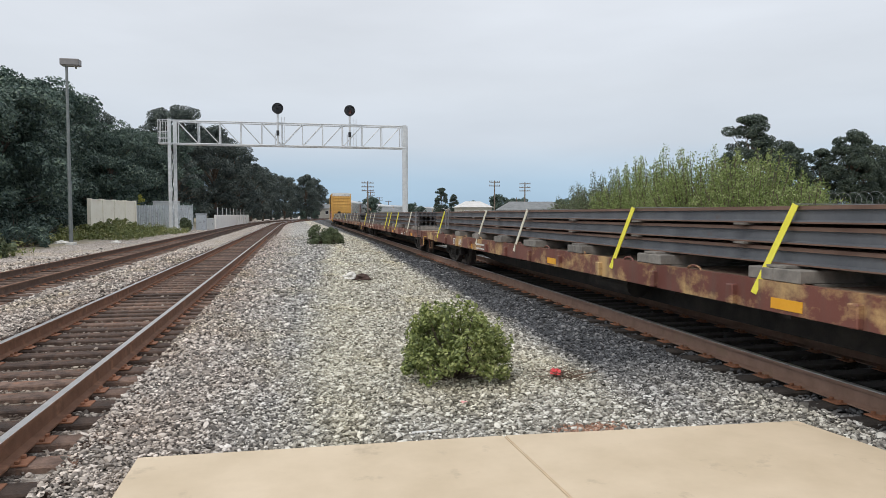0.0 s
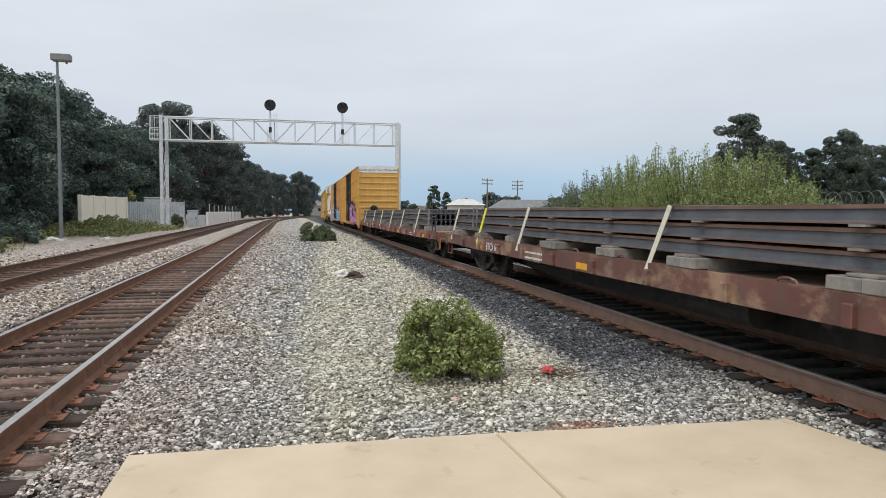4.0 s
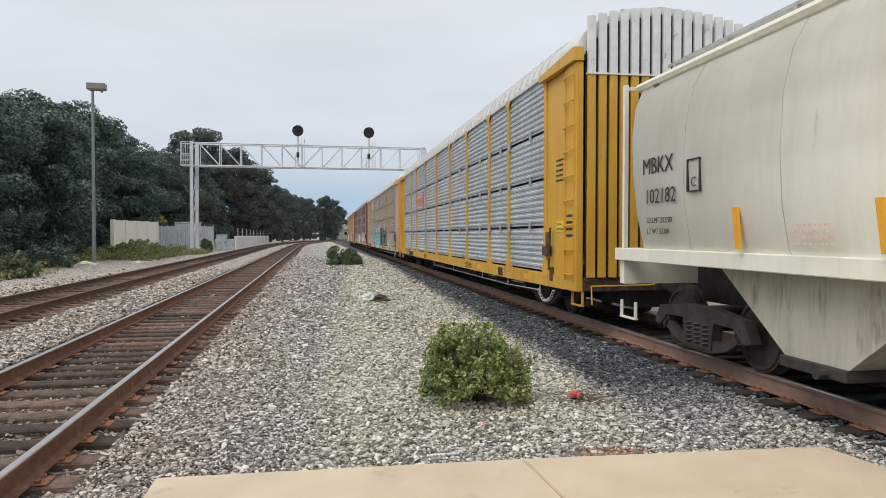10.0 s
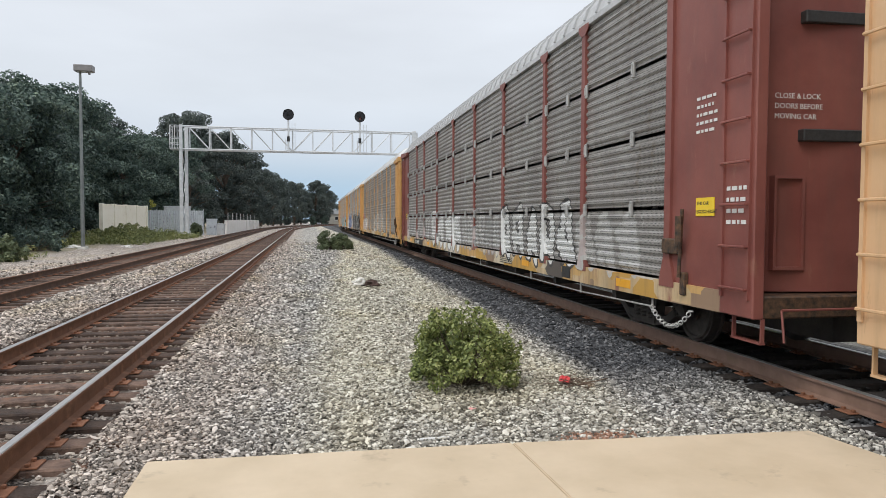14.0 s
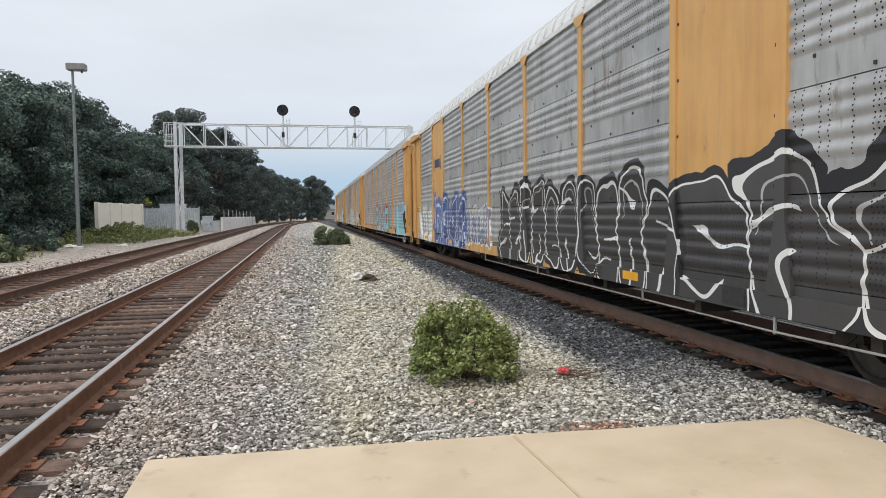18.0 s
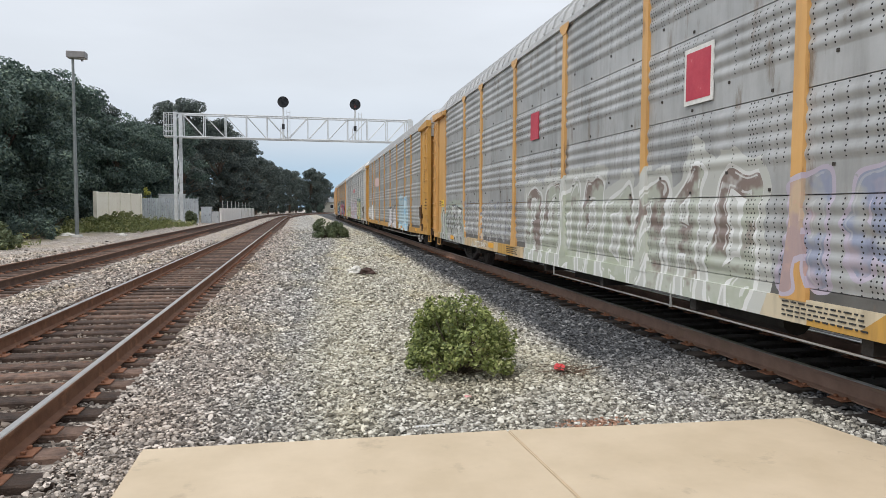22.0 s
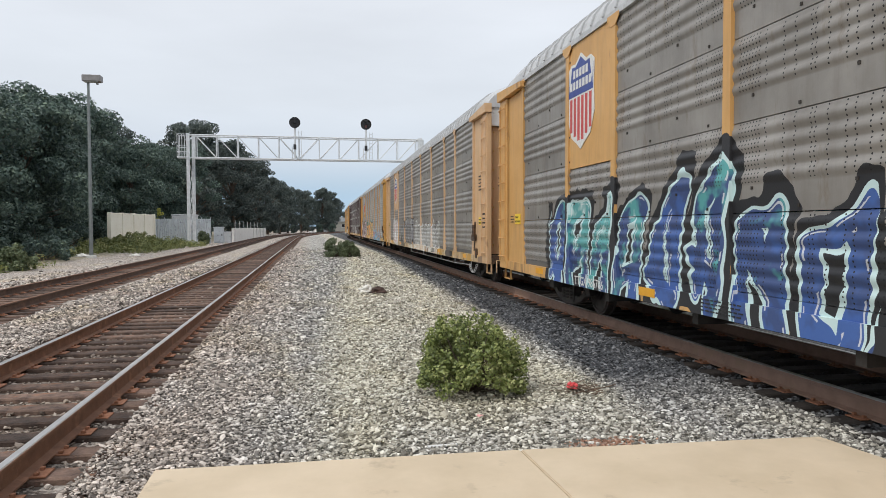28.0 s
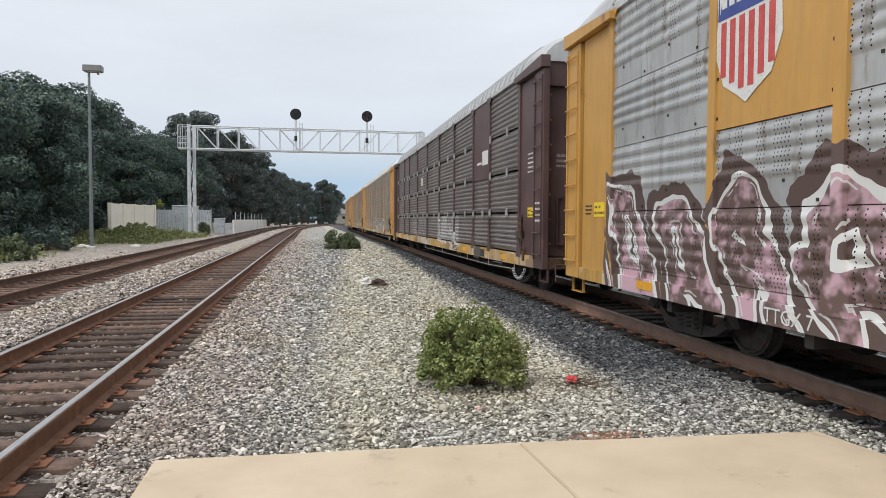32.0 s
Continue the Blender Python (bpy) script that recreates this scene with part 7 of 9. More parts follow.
def make_flat(key, length, colour, patches, label, mark):
    half, w = length / 2, 1.40
    g = thing("flat_car", pose(0, 0, 0), label, "rail car", "freight cars of the train")
    p = car_paint("flat_car_paint", *colour, (), 0.6, 0, patches, 0.53, 0.5, 0.6, dirt=0.5)
    bm = bmesh.new()
    box(bm, -w + 0.02, w - 0.02, -half + 0.15, half - 0.15, 0.84, 0.915)
    part("deck", bm, M_DECK, g, "worn plank deck")
    for sx in (-1, 1):
        bm = bmesh.new()
        extrude_yz(bm, [(-half + 0.1, 0.70), (-half + 0.1, 0.94), (half - 0.1, 0.94), (half - 0.1, 0.70), (half - 1.6, 0.68), (half - 3.8, 0.655), (-half + 3.8, 0.655), (-half + 1.6, 0.68)], *sorted((sx * (w - 0.03), sx * (w + 0.04))))
        sill = part("side_sill", bm, p, g, "rust-red side sill with worn patches")
        d = 1.2
        while d < length - 1:
            bm = bmesh.new()
            box(bm, *sorted((sx * (w + 0.02), sx * (w + 0.10))), -half + d - 0.06, -half + d + 0.06, 0.66, 0.86, 0.012)
            part("stake_pocket", bm, p, sill)
            bm = bmesh.new()
            for k in range(5):
                b0, b1 = math.pi * k / 5, math.pi * (k + 1) / 5
                yc = -half + d + 0.8
                rod(bm, (sx * w, yc - 0.14 * math.cos(b0), 0.935 + 0.05 * math.sin(b0)), (sx * w, yc - 0.14 * math.cos(b1), 0.935 + 0.05 * math.sin(b1)), 0.013, 5)
            part("lashing_ring", bm, p, sill)
            d += 1.62
    bm = bmesh.new()
    extrude_yz(bm, [(-half + 0.3, 0.5), (-half + 0.3, 0.84), (half - 0.3, 0.84), (half - 0.3, 0.5), (half - 6, 0.22), (-half + 6, 0.22)], -0.4, 0.4)
    for k in range(12):
        y = -half + 2.5 + k * (length - 5) / 11
        box(bm, -w + 0.05, w - 0.05, y - 0.06, y + 0.06, 0.6, 0.84)
    rod(bm, (-0.85, -1.2, 0.5), (-0.85, 0.2, 0.5), 0.18, 12)
    part("underframe", bm, M_UNDER, g)
    for y in (-half + 0.12, half - 0.12):
        bm = bmesh.new()
        box(bm, -w, w, y - 0.1, y + 0.1, 0.62, 0.935, 0.015)
        part("end_sill", bm, p, g)
    # grab-iron frame at the leading corner
    bm = bmesh.new()
    for y in (-half + 0.35, -half + 0.85):
        rod(bm, (-w - 0.03, y, 0.45), (-w - 0.03, y, 1.4), 0.018, 6)
    for z in (0.75, 1.1, 1.4):
        rod(bm, (-w - 0.03, -half + 0.35, z), (-w - 0.03, -half + 0.85, z), 0.02, 6)
    part("grab_irons", bm, M_TRUCK, g)
    for i in range(int(length / 6)):
        d = 2.2 + i * 6.1
        plaque(g, "reflector", -w - 0.041, -half + d, -half + d + 0.42, 0.69, 0.79, M_ORANGE, "worn yellow reflector panel")
    side_text(mark, 0.24, half - 4.6, 0.70, M_WHITETXT, g, -w - 0.043)
    text_block(g, -w - 0.045, half - 8.4, half - 7.4, 0.66, 0.86, 2, M_WHITETXT, hash_of(key))
    text_block(g, -w - 0.045, -half + 4.2, -half + 5.4, 0.66, 0.8, 2, M_WHITETXT, hash_of(key) + 5)
    car_ends(g, half, M_YELLOWPAINT, p, w)
    bogie(g, -half + 2.9)
    bogie(g, half - 2.9)
    return g


def fill_new_rail(n):
    def fill(bm):
        extrude_xz(bm, [(-0.07, 0.0), (0.07, 0.0), (0.07, 0.014), (0.012, 0.03), (0.009, 0.115), (0.036, 0.125), (0.036, 0.16), (-0.036, 0.16), (-0.036, 0.125), (-0.009, 0.115), (-0.012, 0.03), (-0.07, 0.014)], -n / 2, n / 2)
        for f in bm.faces:
            z = f.calc_center_median().z
            if z < 0.02 or z > 0.135:
                f.material_index = 1
    return fill


def make_load(length, straps, seed):
    """Three tiers of steel rail on timber blocks, with straps: rows of (distance from the leading end, material)."""
    half = length / 2
    rng = random.Random(seed)
    g = thing("rail_load", pose(0, 0, 0), "three tiers of new steel rails on timber blocks, tied by straps", "rail stack", "loads of rails on the flat cars")
    n = round(length - 3.0, 2)
    me = mesh_once("new_rail" + str(n), fill_new_rail(n), M_NEWRAIL)
    if len(me.materials) == 1:
        me.materials.append(M_RAILEND)
    for tier in range(3):
        for k in range(16):
            x = -1.22 + k * 0.1627
            ob = put("rail", me, g, pose(x, 0.5 + rng.uniform(-0.12, 0.12), 1.09 + tier * 0.193))
        bm = bmesh.new()
        d = 2.5
        while d < length - 2.2 and tier:
            box(bm, -1.33, 1.33, -half + d - 0.09, -half + d + 0.09, 1.09 + tier * 0.193 - 0.022, 1.09 + tier * 0.193 - 0.001)
            d += 2.3
        if tier:
            part("spacers", bm, M_TIMBER, g, "thin timber spacers between the tiers")
        else:
            bm.free()
    d, i = 2.0, 0
    while d < length - 1.5:
        bm = bmesh.new()
        yy = -half + d + rng.uniform(-0.15, 0.15)
        ln = 0.62 if i % 3 else 0.75
        sh = rng.uniform(-0.05, 0.05)
        box(bm, -1.46 + sh, 1.46 + sh, yy - ln / 2 + sh, yy - 0.01 + sh, 0.943, 1.062, 0.008)
        box(bm, -1.45 + sh, 1.45 + sh, yy + 0.005 + sh, yy + ln / 2 + sh, 0.943, 1.058, 0.008)
        box(bm, -1.30, 1.30, yy - ln / 2, yy + ln / 2, 0.916, 0.943)
        box(bm, -1.41, 1.41, yy - 0.12, yy + 0.2, 1.062, 1.089, 0.004)
        part("timber_block", bm, M_TIMBER, g, "stacked grey timber blocks")
        d += 2.25 + rng.uniform(-0.25, 0.3)
        i += 1
    for d, material, lean in straps:
        y = -half + d
        for sx in (1, -1):
            bm = bmesh.new()
            bar(bm, (sx * 1.30, y, 1.648), (sx * 1.455, y + 0.6 * lean, 0.80), 0.012, 0.06)
            strap = part("strap", bm, material, g, "ratchet strap over the rails")
        bm = bmesh.new()
        bar(bm, (-1.30, y, 1.652), (1.30, y, 1.652), 0.06, 0.008)
        part("strap_top", bm, M_STRAPG, strap, "dark grey part of the strap on top")
    bm = bmesh.new()
    for d in (1.9, 2.05, length - 3.0, length - 3.35):
        y = -half + d
        for sx in (-1, 1):
            bar(bm, (sx * 1.325, y, 1.66), (sx * 1.325, y + 0.1, 1.1), 0.03, 0.03)
    part("steel_band", bm, M_STRAPG, g, "dark steel bands")
    return g


# ---------------------------------------------------------------- the train
GAPS = [-3.6, 24.93, 53.60, 79.40, 107.57, 126.67, 146.61, 159.15, 187.05] + [28.2 * n - 38.85 for n in range(9, 25)]


def run(t):
    """Metres that the train has come forward since the start."""
    u = t / 10
    return 145.79 * u + 3.652 * u * u - 0.578 * u ** 3


YEL = ((0.525, 0.283, 0.066), (0.585, 0.328, 0.088))
YEL2 = ((0.58, 0.32, 0.105), (0.66, 0.385, 0.145))
TAN = ((0.60, 0.38, 0.20), (0.66, 0.44, 0.26))
OCHRE = ((0.55, 0.30, 0.095), (0.63, 0.37, 0.14))
BROWN = ((0.19, 0.058, 0.048), (0.265, 0.09, 0.072))
MAUVE = ((0.075, 0.042, 0.042), (0.115, 0.068, 0.066))
WHITEC = ((0.52, 0.51, 0.49), (0.62, 0.61, 0.59))
GALVP = ((0.50, 0.55, 0.60), (0.62, 0.67, 0.71))
GREYP = ((0.35, 0.36, 0.365), (0.48, 0.49, 0.495))
WEATH = ((0.36, 0.35, 0.335), (0.48, 0.47, 0.45))
DUSTY = ((0.235, 0.22, 0.20), (0.34, 0.32, 0.295))
PATCHY = ((0.50, 0.33, 0.15), (0.62, 0.50, 0.33))
K, WT = (0.028, 0.028, 0.031), (0.80, 0.81, 0.80)
TEAL, AQUA, SKY = (0.10, 0.42, 0.42), (0.25, 0.60, 0.66), (0.30, 0.56, 0.75)
ROYAL = (0.05, 0.14, 0.42)
PINK, MAG, RED, ORG = (0.72, 0.30, 0.45), (0.40, 0.05, 0.16), (0.50, 0.05, 0.06), (0.85, 0.36, 0.05)
YG, GRN, DGRN = (0.60, 0.60, 0.30), (0.10, 0.30, 0.16), (0.01, 0.07, 0.06)
M_NAVY = mat("emblem_navy", (0.03, 0.045, 0.11), (0.05, 0.07, 0.15), 0.55, 0, 8)
M_MAROON = mat("emblem_maroon", (0.26, 0.055, 0.075), (0.36, 0.09, 0.11), 0.6, 0, 5, spot=(0.48, 0.24, 0.08), amount=0.62)
GRY = (0.45, 0.46, 0.46)

SHIFT = {4: -0.05, 5: 0.15}     # boxcars stand this much back of the middle between their couplings
CARS = []      # (car, number of the gap at its leading end)


def length_of(i):
    return GAPS[i + 1] - GAPS[i] - 1.1


FLAT_RED = ((0.13, 0.042, 0.032), (0.18, 0.066, 0.05))
for i, (col, pat, lab, mark, straps) in enumerate((
        (FLAT_RED, (0.50, 0.33, 0.15), "rust-red flat car with cream worn patches", "BTCX 669", [(5.0, M_STRAPY, 0.6), (8.6, M_STRAPY, 0.6), (11.8, M_STRAPY, 0.6), (16.4, M_STRAPW, 0.7), (19.6, M_STRAPW, 0.8), (24.8, M_STRAPY, 0.8)]),
        (((0.125, 0.05, 0.04), (0.19, 0.078, 0.06)), (0.30, 0.15, 0.10), "red-brown flat car loaded with rails", "BTCX 660", [(3.3, M_STRAPW, 0.5), (7.3, M_STRAPY, 0.5), (10.1, M_STRAPY, 0.5), (11.6, M_STRAPY, 0.5), (18.5, M_STRAPW, 0.5), (21.0, M_STRAPW, 0.5), (24.5, M_STRAPY, 0.5)]),
        (((0.11, 0.047, 0.038), (0.175, 0.075, 0.057)), (0.34, 0.22, 0.14), "brown flat car loaded with rails", "BTCX 660", [(4.0, M_STRAPW, 0.5), (8.0, M_STRAPW, 0.5), (12.3, M_STRAPW, 0.5), (17.5, M_STRAPW, 0.5), (20.6, M_STRAPY, 0.5), (23.4, M_STRAPW, 0.5)]),
        (((0.13, 0.05, 0.04), (0.19, 0.077, 0.06)), (0.30, 0.17, 0.12), "red-brown flat car carrying rails before a yellow boxcar", "BTCX 521", [(3.9, M_STRAPW, 0.55), (7.6, M_STRAPW, 0.55), (11.0, M_STRAPW, 0.55), (14.9, M_STRAPW, 0.5), (18.4, M_STRAPW, 0.6), (23.2, M_STRAPW, 0.8)]))):
    ln = length_of(i)
    CARS.append((make_flat("flat" + str(i), ln, col, pat, lab, mark), i))
    CARS.append((make_load(ln, straps, i), i))

def emblem(d, paint=M_PINKRED):
    return [(paint, [(d, 4.06), (d, 3.90), (d - 1.5, 3.90), (d - 1.5, 4.06)]), (paint, [(d - 0.25, 3.89), (d - 0.28, 3.32), (d - 0.50, 3.32), (d - 0.47, 3.89)]), (paint, [(d - 1.0, 3.89), (d - 1.03, 3.32), (d - 1.25, 3.32), (d - 1.22, 3.89)]),
            (paint, [(d - 1.62, 4.06), (d - 1.85, 4.06), (d - 2.35, 3.32), (d - 2.10, 3.32)])]


def star(d, z):
    return [(M_PINKRED, [(d, z), (d + 0.16, z + 0.42), (d + 0.30, z + 0.36)]), (M_BLUE, [(d, z), (d + 0.28, z - 0.40), (d + 0.14, z - 0.45)]), (M_BLUE, [(d - 0.01, z), (d - 0.15, z + 0.42), (d - 0.28, z + 0.36)]), (M_BLUE, [(d - 0.01, z), (d - 0.28, z - 0.40), (d - 0.14, z - 0.45)])]


REFL = ("reflector", M_ORANGE, "orange reflector strip")
YSTICK = ("warning_sticker", M_YELLOWSIGN, "yellow excess height sticker")
ln = GAPS[5] - GAPS[4] - 1.4
CARS.append((make_boxcar("box_a", ln, (6.2, 11.0), ((0.60, 0.335, 0.080), (0.68, 0.395, 0.105)), "yellow excess-height boxcar with black plug doors and bright graffiti",
    [(1.1, 6.8, 0.45, 2.30, [(0.72, 0.30, 0.46), (0.30, 0.17, 0.50), (0.80, 0.20, 0.09), (0.74, 0.40, 0.44)], (0.05, 0.02, 0.07), 0.95, 3, 0.98, DGRN), (0.72, 1.5, 1.62, 2.05, [WT, K, AQUA], K, 0.22, 8, 0.7)],
    {"mark": "TBOX 633864", "side": [("RAILCAR POOLING EXPERTS", 0.40, 5.9, 2.86), ("XGH61C", 0.17, 3.95, 2.52), ("TB", 0.33, 18.02, 3.22), ("OX", 0.33, 17.38, 3.22), ("63", 0.33, 18.02, 2.80), ("38", 0.33, 17.36, 2.80), ("64", 0.33, 16.52, 2.80), ("LD LMT", 0.13, 17.40, 2.50), ("LT WT", 0.13, 17.40, 2.33), ("205600", 0.13, 16.50, 2.52), ("80400", 0.13, 16.50, 2.35), ("next any", 0.34, ln - 2.6, 4.02), ("load road", 0.34, ln - 2.6, 3.58)], "door": [("DO NOT LUBE DOORS", 0.10, 9.9, 2.55), ("CERRAR LA PUERTA", 0.10, 7.9, 3.0)],
     "emblem": emblem(4.6, M_MAROON) + star(ln - 3.4, 3.2), "plates": [(YSTICK[0], 0.92, 1.38, 2.20, 2.42, *YSTICK[1:]), (REFL[0], 0.86, 1.06, 0.86, 1.38, *REFL[1:]), (REFL[0], ln - 1.0, ln - 0.8, 0.95, 1.45, *REFL[1:])], "stencils": [(1.82, 2.30, 2.34, 2.70)], "blocks": [(0.9, 1.5, 2.62, 2.78, 3), (2.75, 2.98, 2.48, 2.60, 2)]}, 0.1), 4))
ln = GAPS[6] - GAPS[5] - 1.8
CARS.append((make_boxcar("box_b", ln, (7.5, 12.3), OCHRE, "faded orange-tan boxcar with black doors and blue graffiti",
    [(2.5, 7.6, 0.45, 1.95, [SKY, (0.16, 0.40, 0.62), (0.22, 0.48, 0.70), (0.40, 0.66, 0.80)], WT, 0.85, 12, 0.97, K), (12.2, 17.7, 0.45, 2.15, [AQUA, (0.36, 0.38, 0.66), SKY, (0.40, 0.55, 0.78), (0.22, 0.50, 0.56)], K, 1.1, 15, 0.97, (0.66, 0.62, 0.56)), (10.4, 11.2, 1.0, 1.8, [SKY, K], K, 0.3, 5, 0.3)],
    {"mark": "TBOX 672691", "side": [("RAILCAR POOLING EXPERTS", 0.36, 6.9, 2.86), ("TB OX", 0.36, ln - 0.5, 2.74), ("67 26 91", 0.36, ln - 0.5, 2.22), ("next any", 0.34, ln - 1.9, 3.98), ("load road", 0.34, ln - 1.9, 3.60), ("XRH6W9", 0.15, 4.3, 1.38)], "door": [("DO NOT LUBE DOORS", 0.13, 12.0, 3.05), ("OPEN", 0.16, 11.0, 2.25), ("ASD", 0.18, 11.1, 1.85)],
     "emblem": emblem(5.5) + star(ln - 1.2, 3.62), "plates": [(YSTICK[0], 0.70, 1.25, 1.42, 1.70, *YSTICK[1:]), ("sticker", 0.85, 1.12, 1.78, 1.98, mat("green_sticker", (0.16, 0.50, 0.10), (0.22, 0.58, 0.16), 0.5, 0, 6), "green paper sticker"), (REFL[0], 3.25, 3.36, 1.15, 1.68, *REFL[1:]), (REFL[0], 6.6, 6.72, 1.25, 1.75, *REFL[1:])], "stencils": [(1.75, 2.35, 1.42, 1.86)], "blocks": [(1.8, 2.4, 2.12, 2.55, 5), (3.0, 3.6, 2.15, 2.5, 4)]}, 0.5), 5))
CARS.append((make_hopper(length_of(6)), 6))


def carrier(i, key, *rest, **more):
    CARS.append((make_carrier(key, length_of(i), *rest, **more), i))


S = -W - 0.049
carrier(7, "a1", ((0.62, 0.33, 0.035), (0.68, 0.39, 0.055)), GALVP, "old", "clean bright yellow car carrier with pale galvanised panels", roof="white", slats=True, panel_amount=0.72, spot=(0.50, 0.26, 0.05),
        marks=[("text", "TTGX 254420", 0.22, 24.2, 0.52, False, S - 0.012), ("patch", 21.6, 24.2, 0.49, 0.74, M_BLACKTXT, "black lettering panel"), ("patch", 18.2, 20.2, 2.92, 3.18, M_PINKRED, "faded red emblem bar"), ("patch", 18.2, 18.5, 2.66, 3.4, M_PINKRED, "faded red emblem bar")])
carrier(8, "a2", TAN, WEATH, "old", "peach-tan car carrier with weathered grey panels and graffiti", roof="pale", sill=PATCHY, wide={7: 2.61},
        pieces=[(4.1, 7.3, 0.5, 1.80, [GRY, (0.62, 0.62, 0.60), (0.34, 0.34, 0.33)], WT, 0.85, 2, 0.45), (8.0, 13.4, 0.82, 1.98, [K, K, (0.045, 0.055, 0.055), K], AQUA, 1.3, 4, 1.0, K, "bubble"), (13.6, 17.4, 0.8, 1.76, [AQUA, (0.34, 0.64, 0.66), (0.46, 0.70, 0.70)], (0.5, 0.75, 0.75), 1.9, 7, 0.95, AQUA), (19.7, 25.2, 0.82, 2.2, [GRY, (0.36, 0.35, 0.33), (0.30, 0.29, 0.27)], WT, 1.4, 9, 0.45)],
        marks=[("shield", 21.1, 3.65, 0.85, 1.05), ("text", "BUILDING AMERICA", 0.12, 21.7, 2.84, True, -W - 0.037), ("text", "ETTX", 0.25, 25.1, 0.52, False, S), ("text", "701378", 0.25, 23.7, 0.52, False, S), ("patch", 22.4, 25.2, 0.48, 0.75, M_BLACKTXT, "black lettering panel")])
carrier(9, "a3", BROWN, ((0.27, 0.255, 0.24), (0.38, 0.365, 0.345)), "old", "dark red car carrier with weathered panels and white graffiti", roof="grey", sill=PATCHY, spot=(0.30, 0.14, 0.10), end_top=False,
        pieces=[(2.6, 4.9, 0.85, 1.7, [WT, (0.66, 0.66, 0.64)], (0.5, 0.5, 0.48), 0.8, 25, 0.55), (4.9, 9.5, 0.80, 1.82, [WT, (0.62, 0.62, 0.60), WT], K, 0.9, 21, 0.9), (9.6, 13.8, 0.80, 1.85, [WT, GRY, (0.28, 0.27, 0.26)], (0.3, 0.3, 0.3), 0.7, 22, 0.5), (13.8, 19.2, 0.75, 1.85, [WT, (0.66, 0.66, 0.66), (0.5, 0.5, 0.5)], (0.25, 0.24, 0.23), 1.35, 23, 0.78), (19.4, 25.7, 0.8, 1.75, [WT, GRY, (0.30, 0.28, 0.27)], (0.22, 0.2, 0.2), 1.0, 24, 0.5)],
        marks=[("text", "TTGX 981459", 0.24, 22.9, 0.54, False, S - 0.012), ("patch", 20.9, 23.1, 0.5, 0.7, M_BLACKTXT, "dark lettering panel")])
carrier(10, "a4", YEL2, DUSTY, "new", "ochre car carrier with dusty brown-grey panels", roof="pale", sill=PATCHY,
        pieces=[(7.8, 15.3, 0.85, 1.95, [WT, GRY, (0.25, 0.23, 0.21)], WT, 0.9, 31, 0.40), (20.8, 25.4, 0.85, 1.72, [(0.62, 0.50, 0.47), WT, (0.45, 0.30, 0.28)], WT, 0.75, 33, 0.8), (24.0, 25.4, 1.75, 2.1, [RED, (0.3, 0.08, 0.07)], RED, 0.4, 34, 0.45)])
carrier(11, "a5", YEL2, GREYP, "new", "ochre car carrier with plain panels and black graffiti letters", roof="pale", wide={1: 1.66, 7: 0.92},
        pieces=[(2.4, 6.4, 0.35, 1.95, [K, (0.04, 0.04, 0.044), (0.05, 0.05, 0.055)], WT, 1.3, 41, 1.0, K, "bubble"), (6.4, 14.0, 0.35, 1.98, [K, (0.03, 0.03, 0.03), (0.06, 0.06, 0.065)], WT, 0.78, 42, 1.0, K, "bubble"), (14.8, 17.6, 0.8, 1.75, [ROYAL, WT, GRY], WT, 0.7, 43, 0.5), (17.6, 22.3, 0.42, 2.0, [(0.04, 0.075, 0.24), (0.08, 0.16, 0.38), (0.12, 0.22, 0.5)], (0.62, 0.70, 0.84), 1.15, 44, 0.98, (0.10, 0.14, 0.34)), (22.8, 26.0, 0.5, 1.9, [WT, (0.66, 0.72, 0.70), (0.56, 0.64, 0.64)], (0.42, 0.48, 0.52), 0.95, 45, 0.92)],
        marks=[("text", "TTGX", 0.30, 18.9, 0.50, False, S), ("patch", 21.15, 21.2, 3.0, 3.45, M_NAVY, "dark emblem bracket"), ("patch", 22.3, 22.35, 3.0, 3.45, M_NAVY, "dark emblem bracket"), ("patch", 21.32, 21.58, 3.1, 3.36, M_NAVY, "dark emblem block"), ("patch", 21.62, 21.88, 3.1, 3.36, M_NAVY, "dark emblem block"), ("patch", 21.92, 22.18, 3.1, 3.36, M_NAVY, "dark emblem block")])
carrier(12, "a6", YEL2, GREYP, "new", "ochre car carrier with grey panels and teal graffiti", roof="grey",
        pieces=[(1.7, 4.9, 0.45, 1.75, [AQUA, SKY, (0.36, 0.66, 0.74)], (0.30, 0.50, 0.66), 1.5, 50, 0.9, SKY), (8.6, 15.5, 0.42, 2.02, [(0.42, 0.62, 0.68), AQUA, (0.30, 0.60, 0.66), (0.50, 0.72, 0.76)], K, 1.25, 57, 0.98, (0.50, 0.16, 0.17)), (7.7, 8.8, 0.42, 1.9, [GRN, (0.14, 0.36, 0.25), GRY], GRN, 0.7, 52, 0.6), (20.8, 25.0, 0.85, 1.85, [(0.52, 0.26, 0.28), GRY, (0.44, 0.36, 0.36)], (0.55, 0.2, 0.24), 1.3, 53, 0.42)])
